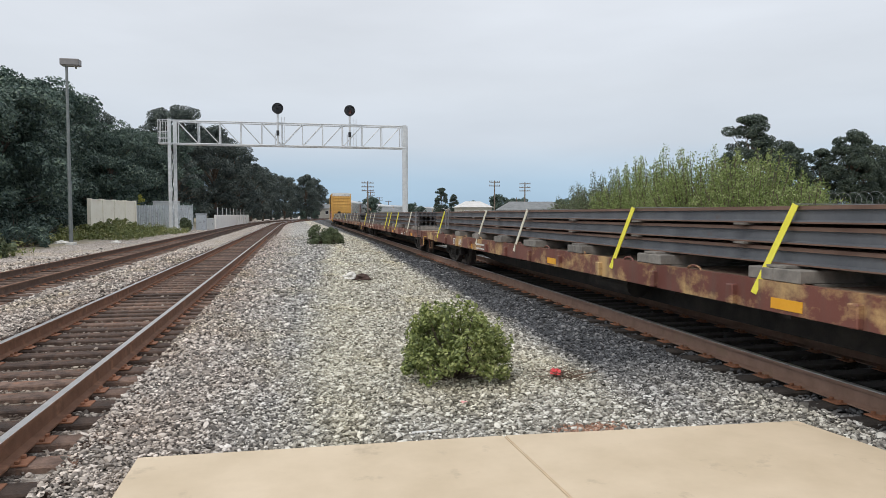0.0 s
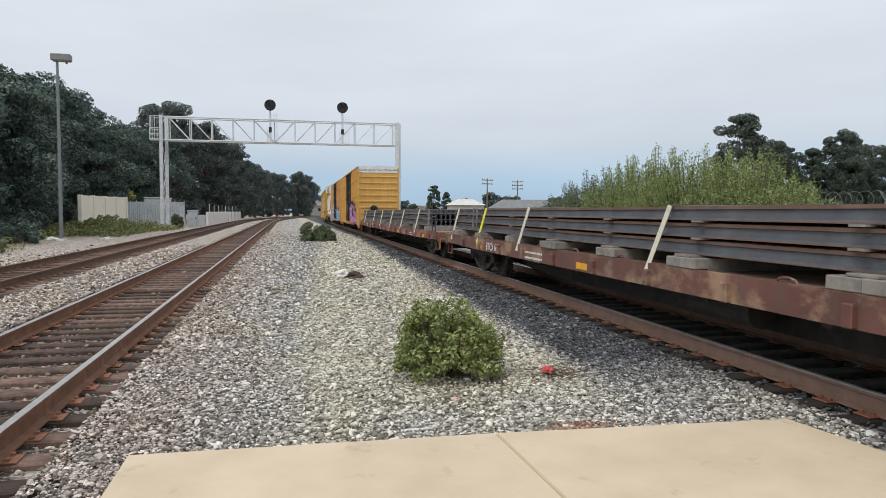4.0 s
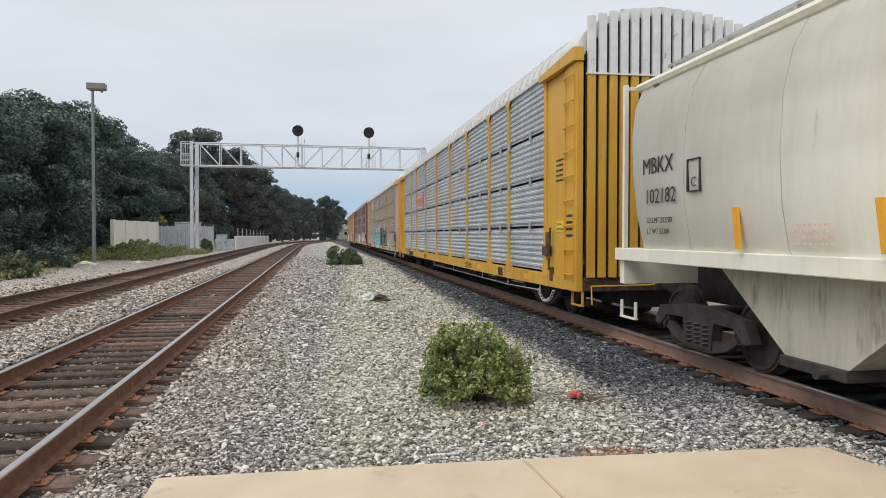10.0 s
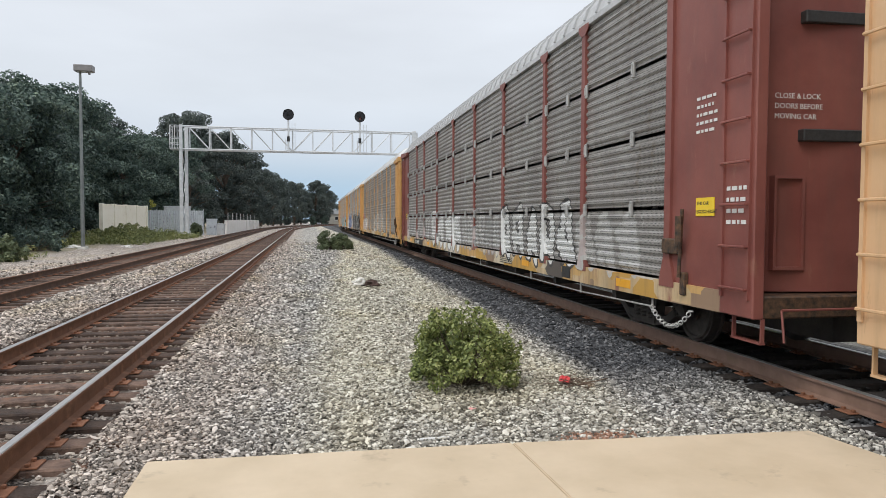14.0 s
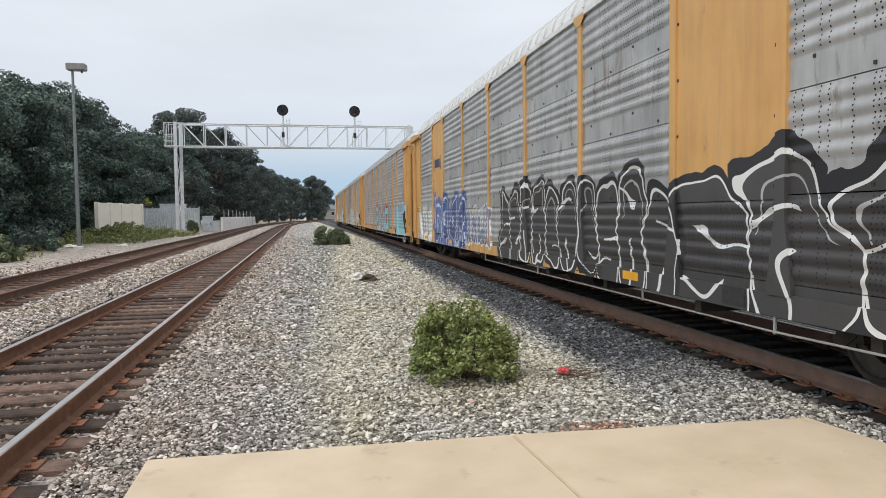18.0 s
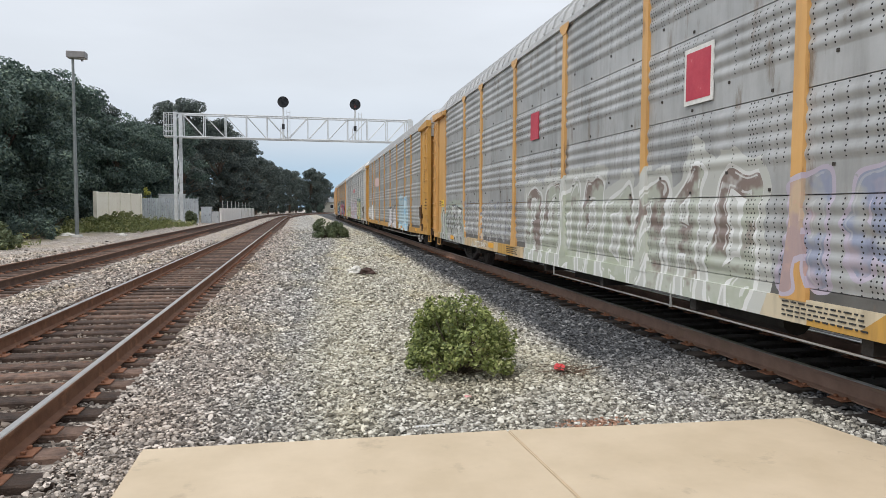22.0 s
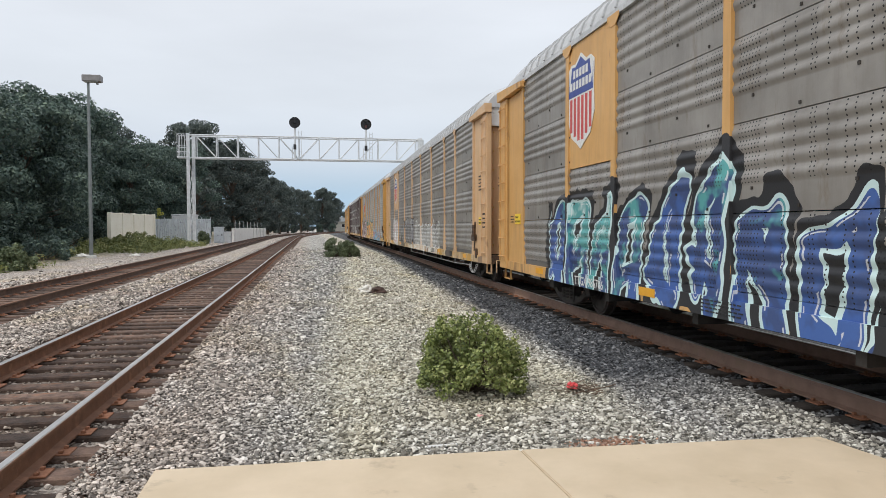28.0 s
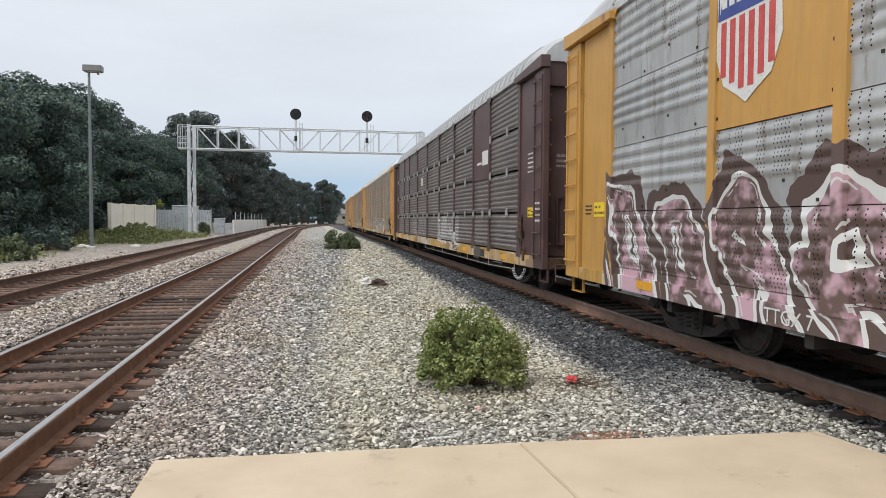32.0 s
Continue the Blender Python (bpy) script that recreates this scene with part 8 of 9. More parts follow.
carrier(13, "a7", YEL2, GREYP, "new", "ochre car carrier with scribbled pale graffiti along the base", roof="grey", sill=PATCHY,
        pieces=[(3.8, 8.0, 0.8, 1.9, [WT, GRY, (0.34, 0.34, 0.34)], WT, 0.6, 61, 0.42), (8.0, 9.6, 0.85, 1.95, [(0.52, 0.40, 0.55), (0.20, 0.26, 0.5), GRY, PINK], (0.5, 0.45, 0.55), 0.8, 62, 0.6), (9.8, 17.0, 0.42, 2.05, [(0.46, 0.50, 0.40), (0.52, 0.55, 0.48), (0.26, 0.20, 0.18), WT], WT, 0.9, 63, 0.72, (0.56, 0.57, 0.54)), (17.9, 22.5, 0.8, 1.75, [WT, GRY, ROYAL], (0.2, 0.2, 0.25), 0.6, 64, 0.40), (22.6, 25.9, 0.42, 1.6, [GRY, WT, (0.36, 0.40, 0.36)], K, 0.9, 65, 0.88, (0.42, 0.46, 0.40))],
        marks=[("patch", 10.62, 11.18, 2.72, 3.34, M_WHITETXT, "white edge of a red emblem"), ("patch", 10.66, 11.14, 2.77, 3.29, M_CRIMSON, "red emblem panel"), ("patch", 16.28, 16.74, 2.86, 3.36, M_CRIMSON, "red emblem panel"), ("text", "DTTX 704042", 0.20, 21.2, 0.55, False, S)])
carrier(14, "a8", YEL, GREYP, "new", "yellow car carrier with clean grey panels and a few painted patches", roof="grey",
        pieces=[(5.6, 8.5, 0.85, 1.80, [(0.50, 0.66, 0.74), (0.60, 0.72, 0.78)], SKY, 1.6, 71, 0.9, (0.50, 0.66, 0.76)), (9.4, 13.0, 0.42, 1.65, [(0.66, 0.64, 0.68), (0.72, 0.70, 0.72)], K, 1.75, 72, 1.0), (21.0, 25.3, 0.85, 1.75, [WT, (0.6, 0.6, 0.58)], GRY, 0.8, 73, 0.75)],
        marks=[("patch", 17.8, 20.4, 2.9, 3.42, mat("faded_pink_patch", (0.62, 0.44, 0.45), (0.70, 0.54, 0.54), 0.6, 0, 3), "faded pink painted patch"), ("text", "ETTX", 0.24, 19.8, 0.52, True, S), ("text", "820027", 0.24, 18.4, 0.52, False, S)])
carrier(15, "a9", WHITEC, ((0.40, 0.42, 0.43), (0.52, 0.54, 0.55)), "new", "whitish grey car carrier with yellow-green graffiti", roof="pale", spot=(0.40, 0.28, 0.20),
        pieces=[(4.7, 9.7, 0.40, 2.25, [YG, (0.50, 0.50, 0.26), (0.66, 0.66, 0.38), (0.46, 0.46, 0.24)], (0.10, 0.09, 0.05), 0.95, 81, 0.97, (0.12, 0.26, 0.24)), (9.8, 18.0, 0.45, 2.25, [(0.50, 0.54, 0.62), (0.60, 0.52, 0.58), (0.34, 0.52, 0.50)], (0.55, 0.20, 0.26), 0.9, 82, 0.8, (0.46, 0.48, 0.50)), (18.2, 25.4, 0.45, 1.95, [YG, (0.52, 0.52, 0.30), GRY], K, 0.9, 83, 0.85), (2.2, 4.1, 1.08, 1.74, [WT, (0.7, 0.7, 0.7)], WT, 0.26, 84, 0.45)],
        marks=[("patch", 12.5, 14.5, 3.0, 3.3, M_PINKRED, "faded red emblem")])
carrier(16, "a10", YEL2, DUSTY, "new", "ochre car carrier with magenta, teal and blue graffiti", roof="grey", wide={7: 2.53},
        pieces=[(4.3, 12.2, 0.40, 2.3, [TEAL, MAG, (0.50, 0.09, 0.22), AQUA], K, 1.35, 91, 1.0, K), (12.0, 13.2, 0.6, 1.7, [(0.08, 0.30, 0.24), WT], WT, 0.5, 92, 0.7), (15.8, 23.6, 0.36, 2.12, [(0.04, 0.12, 0.40), (0.03, 0.07, 0.22), TEAL, (0.60, 0.78, 0.76)], (0.62, 0.80, 0.80), 1.0, 93, 1.0, K)],
        marks=[("shield", 21.6, 3.6, 1.15, 1.55), ("text", "TTGX 986706", 0.31, 22.2, 0.50, False, S), ("text", "LD LMT 8000", 0.2, 14.8, 0.50, True, S)])
carrier(17, "a11", TAN, DUSTY, "new", "tan car carrier with dusty panels and a railway shield", roof="grey", sill=PATCHY, wide={7: 2.53},
        pieces=[(7.5, 14.2, 0.6, 1.72, [WT, GRY, (0.4, 0.38, 0.36)], WT, 0.95, 101, 0.52), (14.4, 17.7, 0.80, 2.0, [(0.24, 0.24, 0.26), GRY, (0.34, 0.34, 0.35)], K, 0.8, 102, 0.7), (18.0, 19.6, 0.45, 1.8, [K, (0.36, 0.38, 0.40)], K, 0.8, 103, 0.85), (21.0, 23.4, 0.75, 1.88, [WT, (0.65, 0.62, 0.60), (0.42, 0.06, 0.08)], (0.5, 0.2, 0.2), 0.8, 104, 0.75, (0.62, 0.60, 0.58))],
        marks=[("shield", 22.2, 3.6, 1.15, 1.5), ("text", "TTGX 995372", 0.31, 22.2, 0.50, False, S)])
carrier(18, "a12", YEL, ((0.38, 0.39, 0.395), (0.50, 0.51, 0.515)), "new", "yellow car carrier with orange and teal graffiti", roof="grey", wide={7: 2.53}, sill=PATCHY,
        pieces=[(1.9, 4.2, 0.8, 1.8, [WT, GRY, (0.3, 0.3, 0.3)], K, 0.5, 110, 0.6), (4.4, 11.3, 0.40, 1.05, [(0.18, 0.42, 0.62), (0.22, 0.46, 0.64), (0.20, 0.38, 0.62), ORG], (0.36, 0.06, 0.06), 1.9, 111, 0.95, (0.20, 0.42, 0.60)), (9.7, 11.2, 0.7, 1.8, [PINK, WT, GRY], (0.5, 0.2, 0.22), 0.7, 113, 0.45), (11.1, 18.3, 0.40, 2.0, [(0.80, 0.50, 0.10), ORG, (0.84, 0.56, 0.16), ORG], (0.10, 0.05, 0.03), 0.95, 114, 0.98, (0.10, 0.26, 0.26)), (19.8, 25.3, 0.40, 1.95, [(0.66, 0.42, 0.50), (0.14, 0.085, 0.075), (0.62, 0.40, 0.47), (0.15, 0.095, 0.085)], WT, 1.35, 115, 0.98, (0.12, 0.08, 0.072))],
        marks=[("shield", 22.7, 3.55, 1.1, 1.6), ("text", "TTGX 7", 0.26, 21.6, 0.50, False, S)])
carrier(19, "a13", MAUVE, ((0.17, 0.145, 0.14), (0.24, 0.21, 0.20)), "old", "dark maroon-brown car carrier with brown panels", roof="grey", sill=PATCHY, spot=(0.20, 0.10, 0.08), wide={1: 2.61}, end_top=False,
        pieces=[(8.6, 12.6, 0.8, 1.75, [WT, (0.3, 0.28, 0.28), GRY], WT, 0.7, 121, 0.5), (15.6, 19.6, 0.8, 1.75, [(0.3, 0.28, 0.26), GRY], WT, 0.7, 122, 0.38)],
        marks=[("patch", 4.7, 5.3, 2.98, 3.34, M_WHITETXT, "white emblem"), ("patch", 5.4, 5.9, 3.02, 3.08, M_WHITETXT, "white emblem line"), ("patch", 16.2, 16.7, 2.98, 3.3, M_WHITETXT, "white emblem")])
carrier(20, "a14", YEL2, DUSTY, "new", "weathered ochre car carrier far back in the train", roof="pale", sill=PATCHY,
        pieces=[(6.0, 14.0, 0.6, 1.8, [WT, GRY, (0.3, 0.2, 0.15)], K, 0.8, 131, 0.5)])
for j in (21, 22, 23):
    far = copy_thing(CARS[-1][0], pose(0, 0, 0))
    tagged(far, "dusty brown-grey car carrier at the far end of the train")
    CARS.append((far, j))


# ---------------------------------------------------------------- beside and beyond the tracks
M_CREAM = mat("cream_wall_paint", (0.84, 0.79, 0.68), (0.90, 0.86, 0.76), 0.8, 0, 1.2, 0.15, 30, spot=(0.55, 0.47, 0.36), amount=0.66)
M_SHEET = mat("grey_sheet_metal", (0.44, 0.48, 0.52), (0.56, 0.60, 0.64), 0.55, 0.1, 1.5, 0.1, 30, spot=(0.24, 0.25, 0.30), amount=0.6)
M_CABINET = mat("cabinet_aluminium", (0.46, 0.48, 0.50), (0.56, 0.58, 0.60), 0.5, 0.2, 2, 0.05)
M_WALLW = mat("whitewashed_wall", (0.72, 0.70, 0.67), (0.82, 0.80, 0.77), 0.85, 0, 0.8, 0.2, 20, spot=(0.38, 0.22, 0.18), amount=0.63, spot_scale=0.8)
M_WOODPOLE = mat("utility_pole_wood", (0.14, 0.11, 0.09), (0.22, 0.18, 0.15), 0.9, 0, 4, 0.3)
M_STUCCO = mat("far_stucco", (0.42, 0.40, 0.36), (0.52, 0.50, 0.45), 0.85, 0, 0.6)
M_ROOFG = mat("far_roof_shingles", (0.17, 0.18, 0.185), (0.24, 0.25, 0.255), 0.85, 0, 1.0)
M_ROOFW = mat("far_roof_white", (0.58, 0.57, 0.55), (0.68, 0.67, 0.65), 0.7, 0, 1.0)
M_FABRIC = mat("fence_mesh_fabric", (0.17, 0.20, 0.18), (0.26, 0.29, 0.27), 0.8, 0, 1.0, 0.3, 60, spot=(0.30, 0.31, 0.29), amount=0.6, spot_scale=1.0)
M_WIRE = mat("razor_wire", (0.26, 0.27, 0.28), (0.36, 0.37, 0.38), 0.45, 0.6, 4, 0.0)


def make_cream_wall():
    p, q = Vector((-16.6, 63.0, 0)), Vector((-15.2, 73.0, 0))
    d = (q - p).normalized()
    turn = math.degrees(math.atan2(d.y, d.x))
    g = thing("boundary_wall", pose(p.x, p.y, hill(p.x, p.y), 0, 0, turn), "cream concrete boundary wall with square posts", "wall")
    n, w = 4, (q - p).length / 4
    for i in range(n + 1):
        bm = bmesh.new()
        box(bm, i * w - 0.14, i * w + 0.14, -0.16, 0.16, -0.2, 2.85, 0.02)
        part("wall_post", bm, M_CREAM, g)
        if i < n:
            bm = bmesh.new()
            box(bm, i * w + 0.14, (i + 1) * w - 0.14, -0.07, 0.07, -0.2, 2.70)
            part("wall_panel", bm, M_CREAM, g)
            bm = bmesh.new()
            box(bm, i * w + 0.14, (i + 1) * w - 0.14, -0.11, 0.11, 2.70, 2.80, 0.015)
            part("coping", bm, M_CREAM, g)


def make_enclosure():
    """Grey sheet-metal screen round the signal cabinets."""
    g = thing("equipment_screen", pose(0, 77, 0), "grey corrugated metal screen round signal equipment", "fence")
    x0, x1 = -15.9, -10.35
    z = hill(-13, 77)
    n = 6
    for i in range(n):
        a, b = x0 + (x1 - x0) * i / n, x0 + (x1 - x0) * (i + 1) / n
        bm = bmesh.new()
        k = 10
        pts = []
        for j in range(k + 1):
            pts.append((a + 0.03 + (b - a - 0.06) * j / k, -0.03 if j % 2 else 0.03))
        lo = [bm.verts.new((x, y, z - 0.1)) for x, y in pts]
        hi = [bm.verts.new((x, y, z + 2.45)) for x, y in pts]
        lo2 = [bm.verts.new((x, y + 0.02, z - 0.1)) for x, y in pts]
        hi2 = [bm.verts.new((x, y + 0.02, z + 2.45)) for x, y in pts]
        for j in range(k):
            bm.faces.new((lo[j], lo[j + 1], hi[j + 1], hi[j]))
            bm.faces.new((lo2[j], hi2[j], hi2[j + 1], lo2[j + 1]))
            bm.faces.new((hi[j], hi[j + 1], hi2[j + 1], hi2[j]))
        part("metal_sheet", bm, M_SHEET, g)
    for i in range(n + 1):
        x = x0 + (x1 - x0) * i / n
        bm = bmesh.new()
        rod(bm, (x, 0.08, z - 0.1), (x, 0.08, z + 2.6), 0.04, 8)
        part("fence_post", bm, M_SHEET, g)
    bm = bmesh.new()
    for zz in (z + 0.3, z + 2.35):
        box(bm, x0, x1, 0.035, 0.075, zz - 0.03, zz + 0.03)
    part("fence_rail", bm, M_SHEET, g)
    for k, (x, y, w, dp, h, mt, lab) in enumerate(((-13.4, 80, 2.4, 2.0, 2.95, M_CABINET, "pale signal equipment house with curved top"), (-9.75, 79.0, 1.0, 0.9, 1.75, M_SHEET, "grey metal trackside cabinet"), (-9.2, 82.5, 0.8, 0.7, 1.25, M_CABINET, "small pale trackside cabinet"), (-15.2, 33.0, 0.5, 0.4, 0.9, M_SHEET, "low grey utility box in the weeds"))):
        c = thing("equipment_cabinet", pose(x, y, hill(x, y)), lab, "cabinet", "trackside cabinets")
        bm = bmesh.new()
        box(bm, -w / 2, w / 2, -dp / 2, dp / 2, -0.1, h - 0.12, 0.02)
        part("cabinet_body", bm, mt, c)
        bm = bmesh.new()
        box(bm, -w / 2 - 0.06, w / 2 + 0.06, -dp / 2 - 0.06, dp / 2 + 0.06, h - 0.12, h, 0.03)
        part("cabinet_roof", bm, mt, c)
        bm = bmesh.new()
        box(bm, -w * 0.4, w * 0.4, -dp / 2 - 0.03, -dp / 2 - 0.005, 0.1, h - 0.25, 0.008)
        dr = part("cabinet_door", bm, mt, c)
        bm = bmesh.new()
        box(bm, w * 0.3, w * 0.34, -dp / 2 - 0.07, -dp / 2 - 0.03, h * 0.45, h * 0.58)
        part("handle", bm, M_SIGNAL, dr)


def make_low_wall():
    g = thing("low_wall", pose(0, 0, 0), "whitewashed low wall with rusty stains along the siding", "wall")
    y, i = 86.0, 0
    while y < 140:
        x, _, _ = along(*SIDING, y)
        bm = bmesh.new()
        extrude_xz(bm, [(x - 2.05, -0.35), (x - 1.70, -0.35), (x - 1.78, 1.45), (x - 1.97, 1.45)], y, y + 5.94)
        part("wall_segment", bm, M_WALLW, g)
        if i < 8:
            bm = bmesh.new()
            rod(bm, (x - 1.88, y + 3.0, 1.45), (x - 1.88, y + 3.0, 2.4), 0.035, 6)
            part("wall_stanchion", bm, M_WHITE, g)
        y += 6.0
        i += 1


def make_fence():
    g = thing("boundary_fence", pose(0, 0, 0), "grey-green screened chain-link fence topped with razor wire", "fence")
    x, z = 17.0, -0.08
    y = 2.0
    while y < 44:
        bm = bmesh.new()
        rod(bm, (x, y, z - 0.1), (x, y, z + 2.0), 0.04, 8)
        rod(bm, (x, y, z + 2.0), (x - 0.22, y, z + 2.28), 0.02, 6)
        part("fence_post", bm, M_WIRE, g)
        bm = bmesh.new()
        k = 12
        lo = [bm.verts.new((x - 0.05 - 0.018 * (j % 2), y + 3.0 * j / k, z)) for j in range(k + 1)]
        hi = [bm.verts.new((x - 0.05 - 0.018 * ((j + 1) % 2), y + 3.0 * j / k, z + 1.86)) for j in range(k + 1)]
        lo2 = [bm.verts.new((v.co.x + 0.008, v.co.y, v.co.z)) for v in lo]
        hi2 = [bm.verts.new((v.co.x + 0.008, v.co.y, v.co.z)) for v in hi]
        for j in range(k):
            bm.faces.new((lo[j], hi[j], hi[j + 1], lo[j + 1]))
            bm.faces.new((lo2[j], lo2[j + 1], hi2[j + 1], hi2[j]))
        part("fence_screen", bm, M_FABRIC, g)
        y += 3.0
    bm = bmesh.new()
    for zz in (z + 0.1, z + 1.0, z + 1.9):
        rod(bm, (x - 0.01, 2, zz), (x - 0.01, 44, zz), 0.018, 6)
    part("fence_rail", bm, M_WIRE, g)
    bm = bmesh.new()
    prev = None
    for i in range(0, 42 * 34):
        yy = 2 + i / 34
        a = i / 34 * 2 * math.pi / 0.42
        p = Vector((x - 0.1 + 0.2 * math.cos(a), yy, z + 2.12 + 0.2 * math.sin(a)))
        if prev is not None and yy < 24:
            d = (p - prev)
            s = d.cross(Vector((0, 1, 0.2))).normalized() * 0.007
            v = [bm.verts.new(q) for q in (prev - s, prev + s, p + s, p - s)]
            bm.faces.new(v)
        prev = p
    part("razor_coil", bm, M_WIRE, g, "coiled razor wire")
    s = thing("sign", pose(16.88, 18.4, 1.55), "small white square sign on the fence", "sign")
    bm = bmesh.new()
    box(bm, -0.012, 0.012, -0.16, 0.16, -0.18, 0.18, 0.004)
    part("sign_plate", bm, M_WHITE, s)
    side_text("D", 0.26, 0.09, -0.09, M_BLACKTXT, s, -0.014)


def make_pole(x, y, h, arms, turn):
    g = thing("utility_pole", pose(x, y, hill(x, y), 0, 0, turn), "distant wooden utility pole with crossarms", "utility pole", "distant utility poles")
    bm = bmesh.new()
    rod(bm, (0, 0, -0.2), (0, 0, h), 0.20, 8, 0.14)
    part("pole", bm, M_WOODPOLE, g)
    for i in range(arms):
        bm = bmesh.new()
        z = h - 0.4 - i * 0.95
        box(bm, -1.5, 1.5, -0.08, 0.08, z - 0.10, z + 0.10)
        for k in (-1.35, -0.75, 0.75, 1.35):
            rod(bm, (k, 0, z + 0.1), (k, 0, z + 0.32), 0.06, 6)
        part("crossarm", bm, M_WOODPOLE, g)


def make_house(x, y, w, dp, h, rise, turn, roof, lab, n):
    g = thing("house", pose(x, y, hill(x, y), 0, 0, turn), lab, "house", "distant low buildings")
    bm = bmesh.new()
    box(bm, -w / 2, w / 2, -dp / 2, dp / 2, -0.3, h)
    part("wall", bm, M_STUCCO, g)
    bm = bmesh.new()
    v = [bm.verts.new(q) for q in ((-w / 2 - 0.5, -dp / 2 - 0.5, h), (w / 2 + 0.5, -dp / 2 - 0.5, h), (w / 2 + 0.5, dp / 2 + 0.5, h), (-w / 2 - 0.5, dp / 2 + 0.5, h), (-w / 2 + 2, 0, h + rise), (w / 2 - 2, 0, h + rise))]
    for f in ((0, 1, 5, 4), (2, 3, 4, 5), (1, 2, 5), (3, 0, 4), (3, 2, 1, 0)):
        bm.faces.new([v[i] for i in f])
    part("roof", bm, roof, g)
    for i in range(n):
        bm = bmesh.new()
        xx = -w / 2 + w * (i + 0.5) / n
        box(bm, xx - 0.7, xx + 0.7, -dp / 2 - 0.05, -dp / 2 + 0.02, h * 0.35, h * 0.78)
        win = part("window", bm, M_WHITE, g)
        bm = bmesh.new()
        box(bm, xx - 0.6, xx + 0.6, -dp / 2 - 0.07, -dp / 2 - 0.045, h * 0.40, h * 0.74)
        part("pane", bm, M_LENS, win)


make_cream_wall()
make_enclosure()
make_low_wall()
make_fence()
for x, y, h, arms, turn in ((17.6, 170, 9.6, 3, 5), (49.0, 168, 10.0, 2, 10), (61.0, 180, 10.2, 3, -20), (28, 260, 10, 2, 0), (57, 175, 6.0, 0, 0), (36, 300, 9, 2, 0), (44, 330, 8, 1, 0)):
    make_pole(x, y, h, arms, turn)
for row in ((53, 152, 14, 9, 2.6, 1.9, -8, M_ROOFG, "distant grey-roofed stucco house", 5), (46, 178, 8, 8, 3.4, 1.6, 0, M_ROOFW, "distant low building with white roof", 3), (20, 300, 26, 10, 4.0, 2.0, 0, M_ROOFG, "distant long low grey-roofed building", 6), (31, 250, 14, 9, 2.5, 1.4, 10, M_ROOFG, "distant low house with grey roof", 4)):
    make_house(*row)

for x, y, turn, s in ((23.8, 218, 10, 0.62), (40, 240, 70, 0.5), (55, 186, 200, 0.62), (60, 190, 20, 0.55), (50, 196, 120, 0.5), (66, 196, 300, 0.45), (20, 330, 45, 0.6), (30, 340, 130, 0.7), (70, 210, 15, 0.6), (14, 300, 80, 0.55), (8, 262, 10, 0.28), (3.0, 236, 40, 0.25), (45, 250, 90, 0.4), (-5.2, 224, 90, 0.22), (76, 190, 30, 0.55), (85, 200, 130, 0.6)):
    t = copy_thing(OAKS[int(x) % 2], pose(x, y, hill(x, y), 0, 0, turn))
    t.scale = (s, s, s)
    tagged(t, "distant rounded dark green tree", group="distant trees")
for x, y, turn, s in ((52.5, 250, 0, 0.75), (60, 262, 90, 0.62), (37, 320, 30, 0.6), (68.5, 176, 0, 0.34)):
    t = copy_thing(PINES[int(x) % 2], pose(x, y, hill(x, y), 0, 0, turn))
    t.scale = (s, s, s * 1.1)
    tagged(t, "distant slim dark conifer", group="distant trees")


def make_roadside_shrubs():
    rng = random.Random(31)
    for k, (x, y, w, h, mt, lab) in enumerate(((-11.6, 30.0, 0.9, 0.9, L_SHRUB, "grey-green weedy shrub on the bank"), (-12.6, 36.5, 1.2, 1.0, L_OAK, "dark low shrub under the oaks"), (-13.8, 40.5, 1.3, 1.2, L_OAK, "dark low shrub under the oaks"), (-10.6, 73.3, 0.55, 1.3, L_SHRUB, "shrub at the signal bridge footing"), (-17.0, 66.5, 0.8, 2.2, L_OAK, "dark ivy shrub at the end of the wall"), (-16.0, 79.2, 0.8, 3.9, L_FLOWER, "yellow-flowering bush above the wall"), (-13.3, 52.0, 1.2, 0.9, L_WEED, "yellow-green weedy shrub on the bank"), (-12.8, 58.0, 1.4, 1.0, L_WEED, "yellow-green weedy shrub on the bank"), (-14.5, 62.0, 1.4, 1.4, L_WEED, "yellow-green weedy shrub on the bank"), (-15.0, 33.5, 1.4, 1.5, L_OAK, "dark low shrub under the oaks"), (-16.2, 37.0, 1.6, 1.8, L_OAK, "dark low shrub under the oaks"), (-15.5, 44.0, 1.5, 2.2, L_OAK, "dark low shrub under the oaks"), (-15.8, 50.0, 1.6, 2.4, L_OAK, "dark low shrub under the oaks"))):
        cs, stems = [], []
        for i in range(34):
            a, r = rng.uniform(0, 6.283), math.sqrt(rng.random()) * w
            z = rng.uniform(0.05, 1.0) * h * (1 - 0.5 * (r / w) ** 2)
            cs.append((r * math.cos(a), r * math.sin(a), z, 0.2, 0.2, 0.2))
            stems.append(((0, 0, 0), (r * math.cos(a), r * math.sin(a), z), 0.012))
        g = shrub("shrub", lab, "shrub", cs, 3000, 0.075, mt, 90 + k, stems, M_BARK, 2.0)
        g.matrix_world = pose(x, y, hill(x, y))
        tagged(g, group="shrubs on the bank")


make_roadside_shrubs()

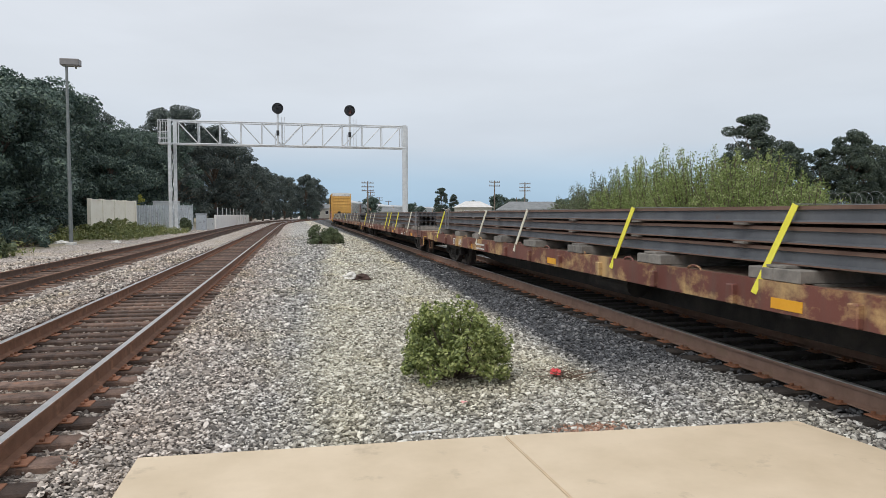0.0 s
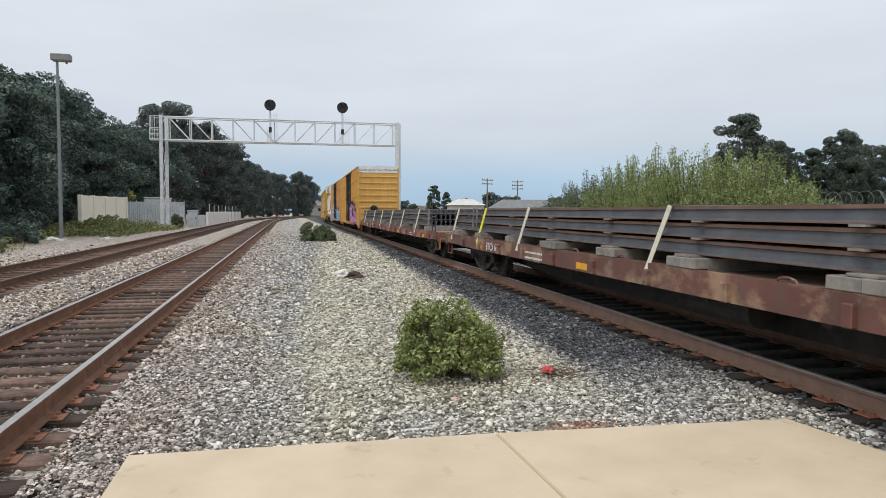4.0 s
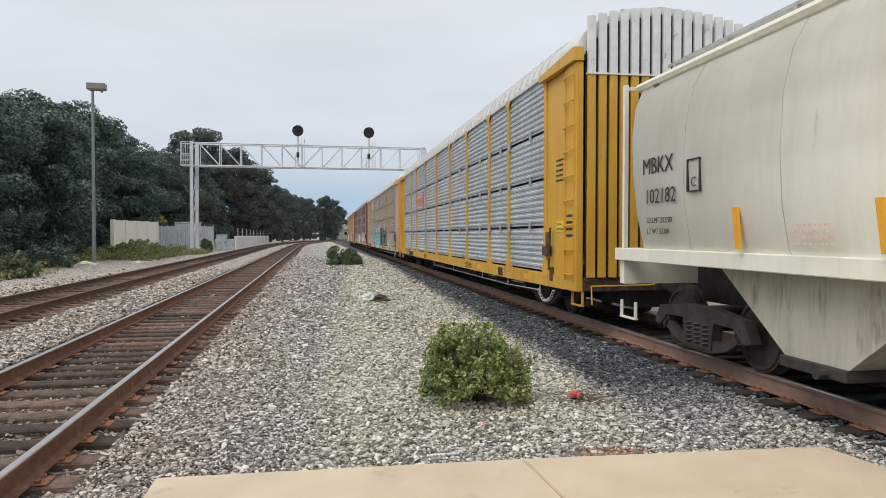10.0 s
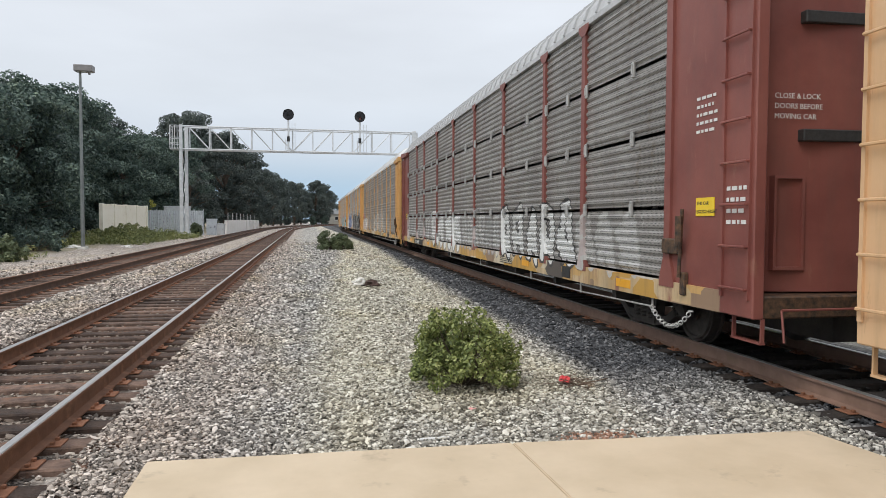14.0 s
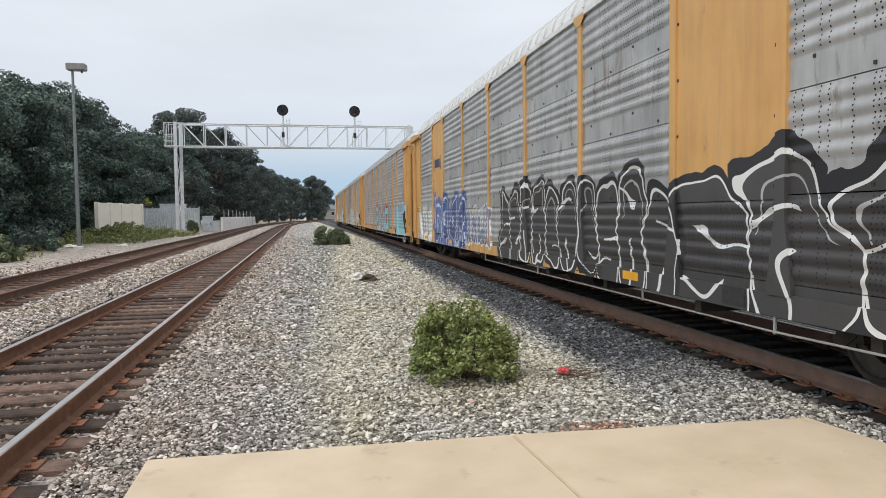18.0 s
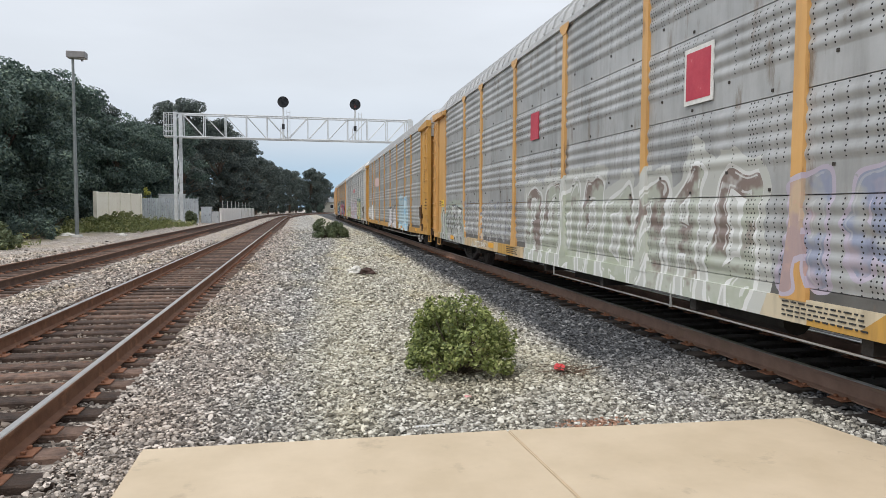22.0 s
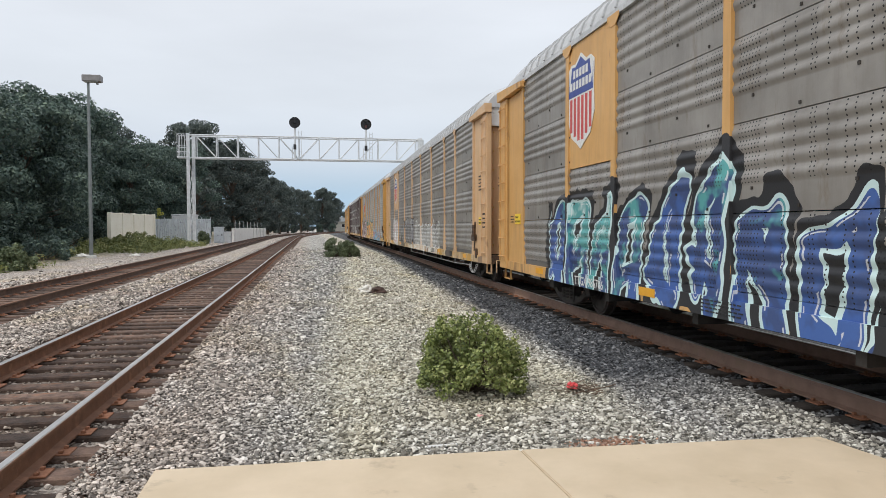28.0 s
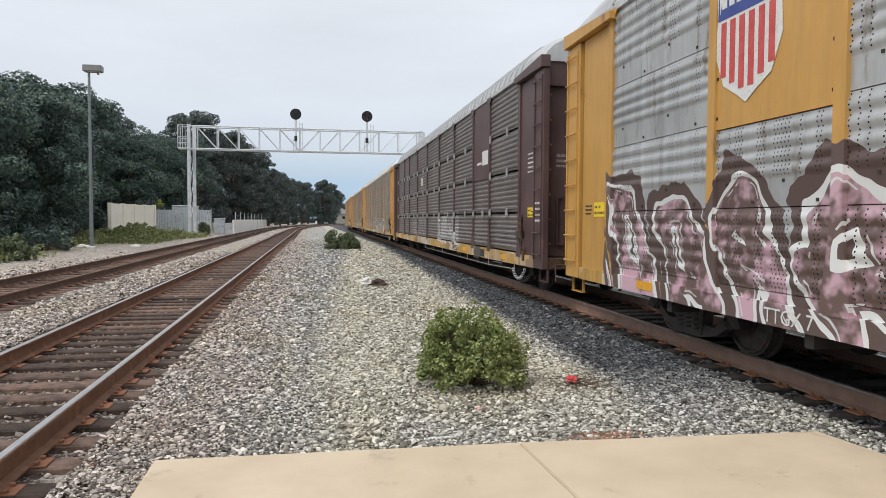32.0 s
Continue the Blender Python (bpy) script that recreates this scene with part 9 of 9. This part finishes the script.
# ---------------------------------------------------------------- litter in the gravel
M_RAG = mat("dirty_white_cloth", (0.70, 0.68, 0.63), (0.84, 0.82, 0.78), 0.9, 0, 8, 0.4, 30)
M_DARKRAG = mat("dark_brown_cloth", (0.05, 0.035, 0.03), (0.10, 0.06, 0.05), 0.9, 0, 8, 0.4, 30)
M_REDPL = mat("red_plastic", (0.62, 0.05, 0.06), (0.75, 0.10, 0.10), 0.4, 0, 10, 0.1)
M_PINKPL = mat("pink_plastic", (0.70, 0.30, 0.30), (0.78, 0.42, 0.40), 0.5, 0, 10, 0.1)
M_TWIG = mat("dry_twigs", (0.10, 0.07, 0.055), (0.20, 0.14, 0.10), 0.9, 0, 10, 0.2)
M_RUSTSOIL = mat("crushed_brick", (0.40, 0.22, 0.15), (0.52, 0.33, 0.24), 0.9, 0, 10, 0.3, var=0.25, island=True)


def crumple(name, m, label, category, material, sx, sy, sz, seed):
    rng = random.Random(seed)
    bm = bmesh.new()
    bmesh.ops.create_icosphere(bm, subdivisions=3, radius=1.0)
    for v in bm.verts:
        f = 0.75 + 0.5 * noise.noise(v.co * 1.7 + Vector((seed, 0, 0))) + 0.18 * noise.noise(v.co * 5 + Vector((0, seed, 0)))
        v.co = Vector((v.co.x * sx * f, v.co.y * sy * f, max(-0.02, v.co.z * sz * f)))
    ob = part(name, bm, material, None)
    ob.matrix_world = m
    return tagged(ob, label, category)


crumple("cloth", pose(1.42, 18.3, -0.10, 0, 0, 20), "dirty white crumpled cloth lying in the gravel", "litter", M_RAG, 0.26, 0.17, 0.17, 3)
crumple("cloth", pose(1.72, 18.3, -0.14, 0, 0, -10), "dark brown crumpled cloth lying in the gravel", "litter", M_DARKRAG, 0.27, 0.16, 0.17, 7)
crumple("plastic_bag", pose(2.70, 6.93, -0.12, 0, 0, 10), "crumpled red plastic on dry twigs", "litter", M_REDPL, 0.075, 0.06, 0.055, 5)
crumple("plastic_scrap", pose(1.52, 6.18, -0.175), "small pink plastic scrap in the gravel", "litter", M_PINKPL, 0.05, 0.035, 0.02, 9)
crumple("plastic_scrap", pose(-10.2, 44.0, hill(-10.2, 44)), "scrap of white litter on the bank", "litter", M_RAG, 0.35, 0.3, 0.16, 11)
crumple("plastic_scrap", pose(-11.6, 52.0, hill(-11.6, 52)), "scrap of white litter on the bank", "litter", M_RAG, 0.5, 0.4, 0.18, 13)
crumple("rubble", pose(-12.2, 40.6, hill(-12.2, 40.6)), "pale rubble heap at the lamp pole", "litter", M_RAG, 0.6, 0.4, 0.16, 15)


def make_twigs():
    rng = random.Random(17)
    g = thing("twig_heap", pose(2.80, 6.90, -0.19), "small heap of dry dark twigs", "twigs")
    for i in range(46):
        bm = bmesh.new()
        a = rng.uniform(0, 6.283)
        c = Vector((rng.gauss(0, 0.09), rng.gauss(0, 0.07), rng.uniform(0.0, 0.07)))
        d = Vector((math.cos(a), math.sin(a), rng.uniform(-0.1, 0.5))) * rng.uniform(0.06, 0.16)
        rod(bm, c - d, c + d, 0.004, 4)
        part("twig", bm, M_TWIG, g)
    bm = bmesh.new()
    rod(bm, (0.1, -0.02, 0.03), (0.42, 0.10, 0.05), 0.006, 5)
    part("twig", bm, M_TWIG, g)
    s = thing("plastic_pipe", pose(1.0, 5.36, -0.165, 0, 0, 4), "short white plastic pipe in the gravel", "pipe")
    bm = bmesh.new()
    rod(bm, (-0.11, 0, 0), (0.13, 0, 0), 0.013, 10)
    part("pipe", bm, M_WHITE, s)
    rngn = np.random.default_rng(5)
    n = 260
    pts = np.c_[rngn.normal(2.32, 0.16, n), rngn.normal(5.18, 0.07, n), np.full(n, -0.165), np.full(n, 0.012), np.full(n, 0.012), np.full(n, 0.006)]
    v, f = leaf_cloud(pts, 900, 0.016, rngn, 1.2)
    ob = part_of("brick_crumbs", tri_mesh("brick_crumbs", v, f), M_RUSTSOIL)
    tagged(ob, "crumbs of reddish brick scattered in the gravel", "rubble", kind="stuff")


make_twigs()


# ---------------------------------------------------------------- movement
def motions():
    places = {}
    for car, i in CARS:
        middle = (GAPS[i] + GAPS[i + 1]) / 2 + SHIFT.get(i, 0.0)
        rows = []
        for k in range(0, 65):
            t = k * 0.5
            x, y, a = along(*LOADED, middle - run(t))
            rows.append((t, pose(x, y, 0, 0, 0, -math.degrees(a))))
        walk(car, rows)
        places[car] = middle
    for w, car, off in WHEELSETS:
        middle = places[car]
        dy = w.location.y
        rows, angle, last = [(0.0, pose(0, dy, 0.425))], 0.0, None
        for k in range(1, 960):
            t = k / 30
            y = middle + off - run(t)
            if 3.0 < y < 26.0:
                angle += math.degrees((run(t) - run(t - 1 / 30)) / 0.425)
                rows.append((t, pose(0, dy, 0.425, angle)))
        rows.append((32.0, rows[-1][1]))
        if len(rows) > 2 and rows[-2][0] < 31.9:
            walk(w, rows)


motions()
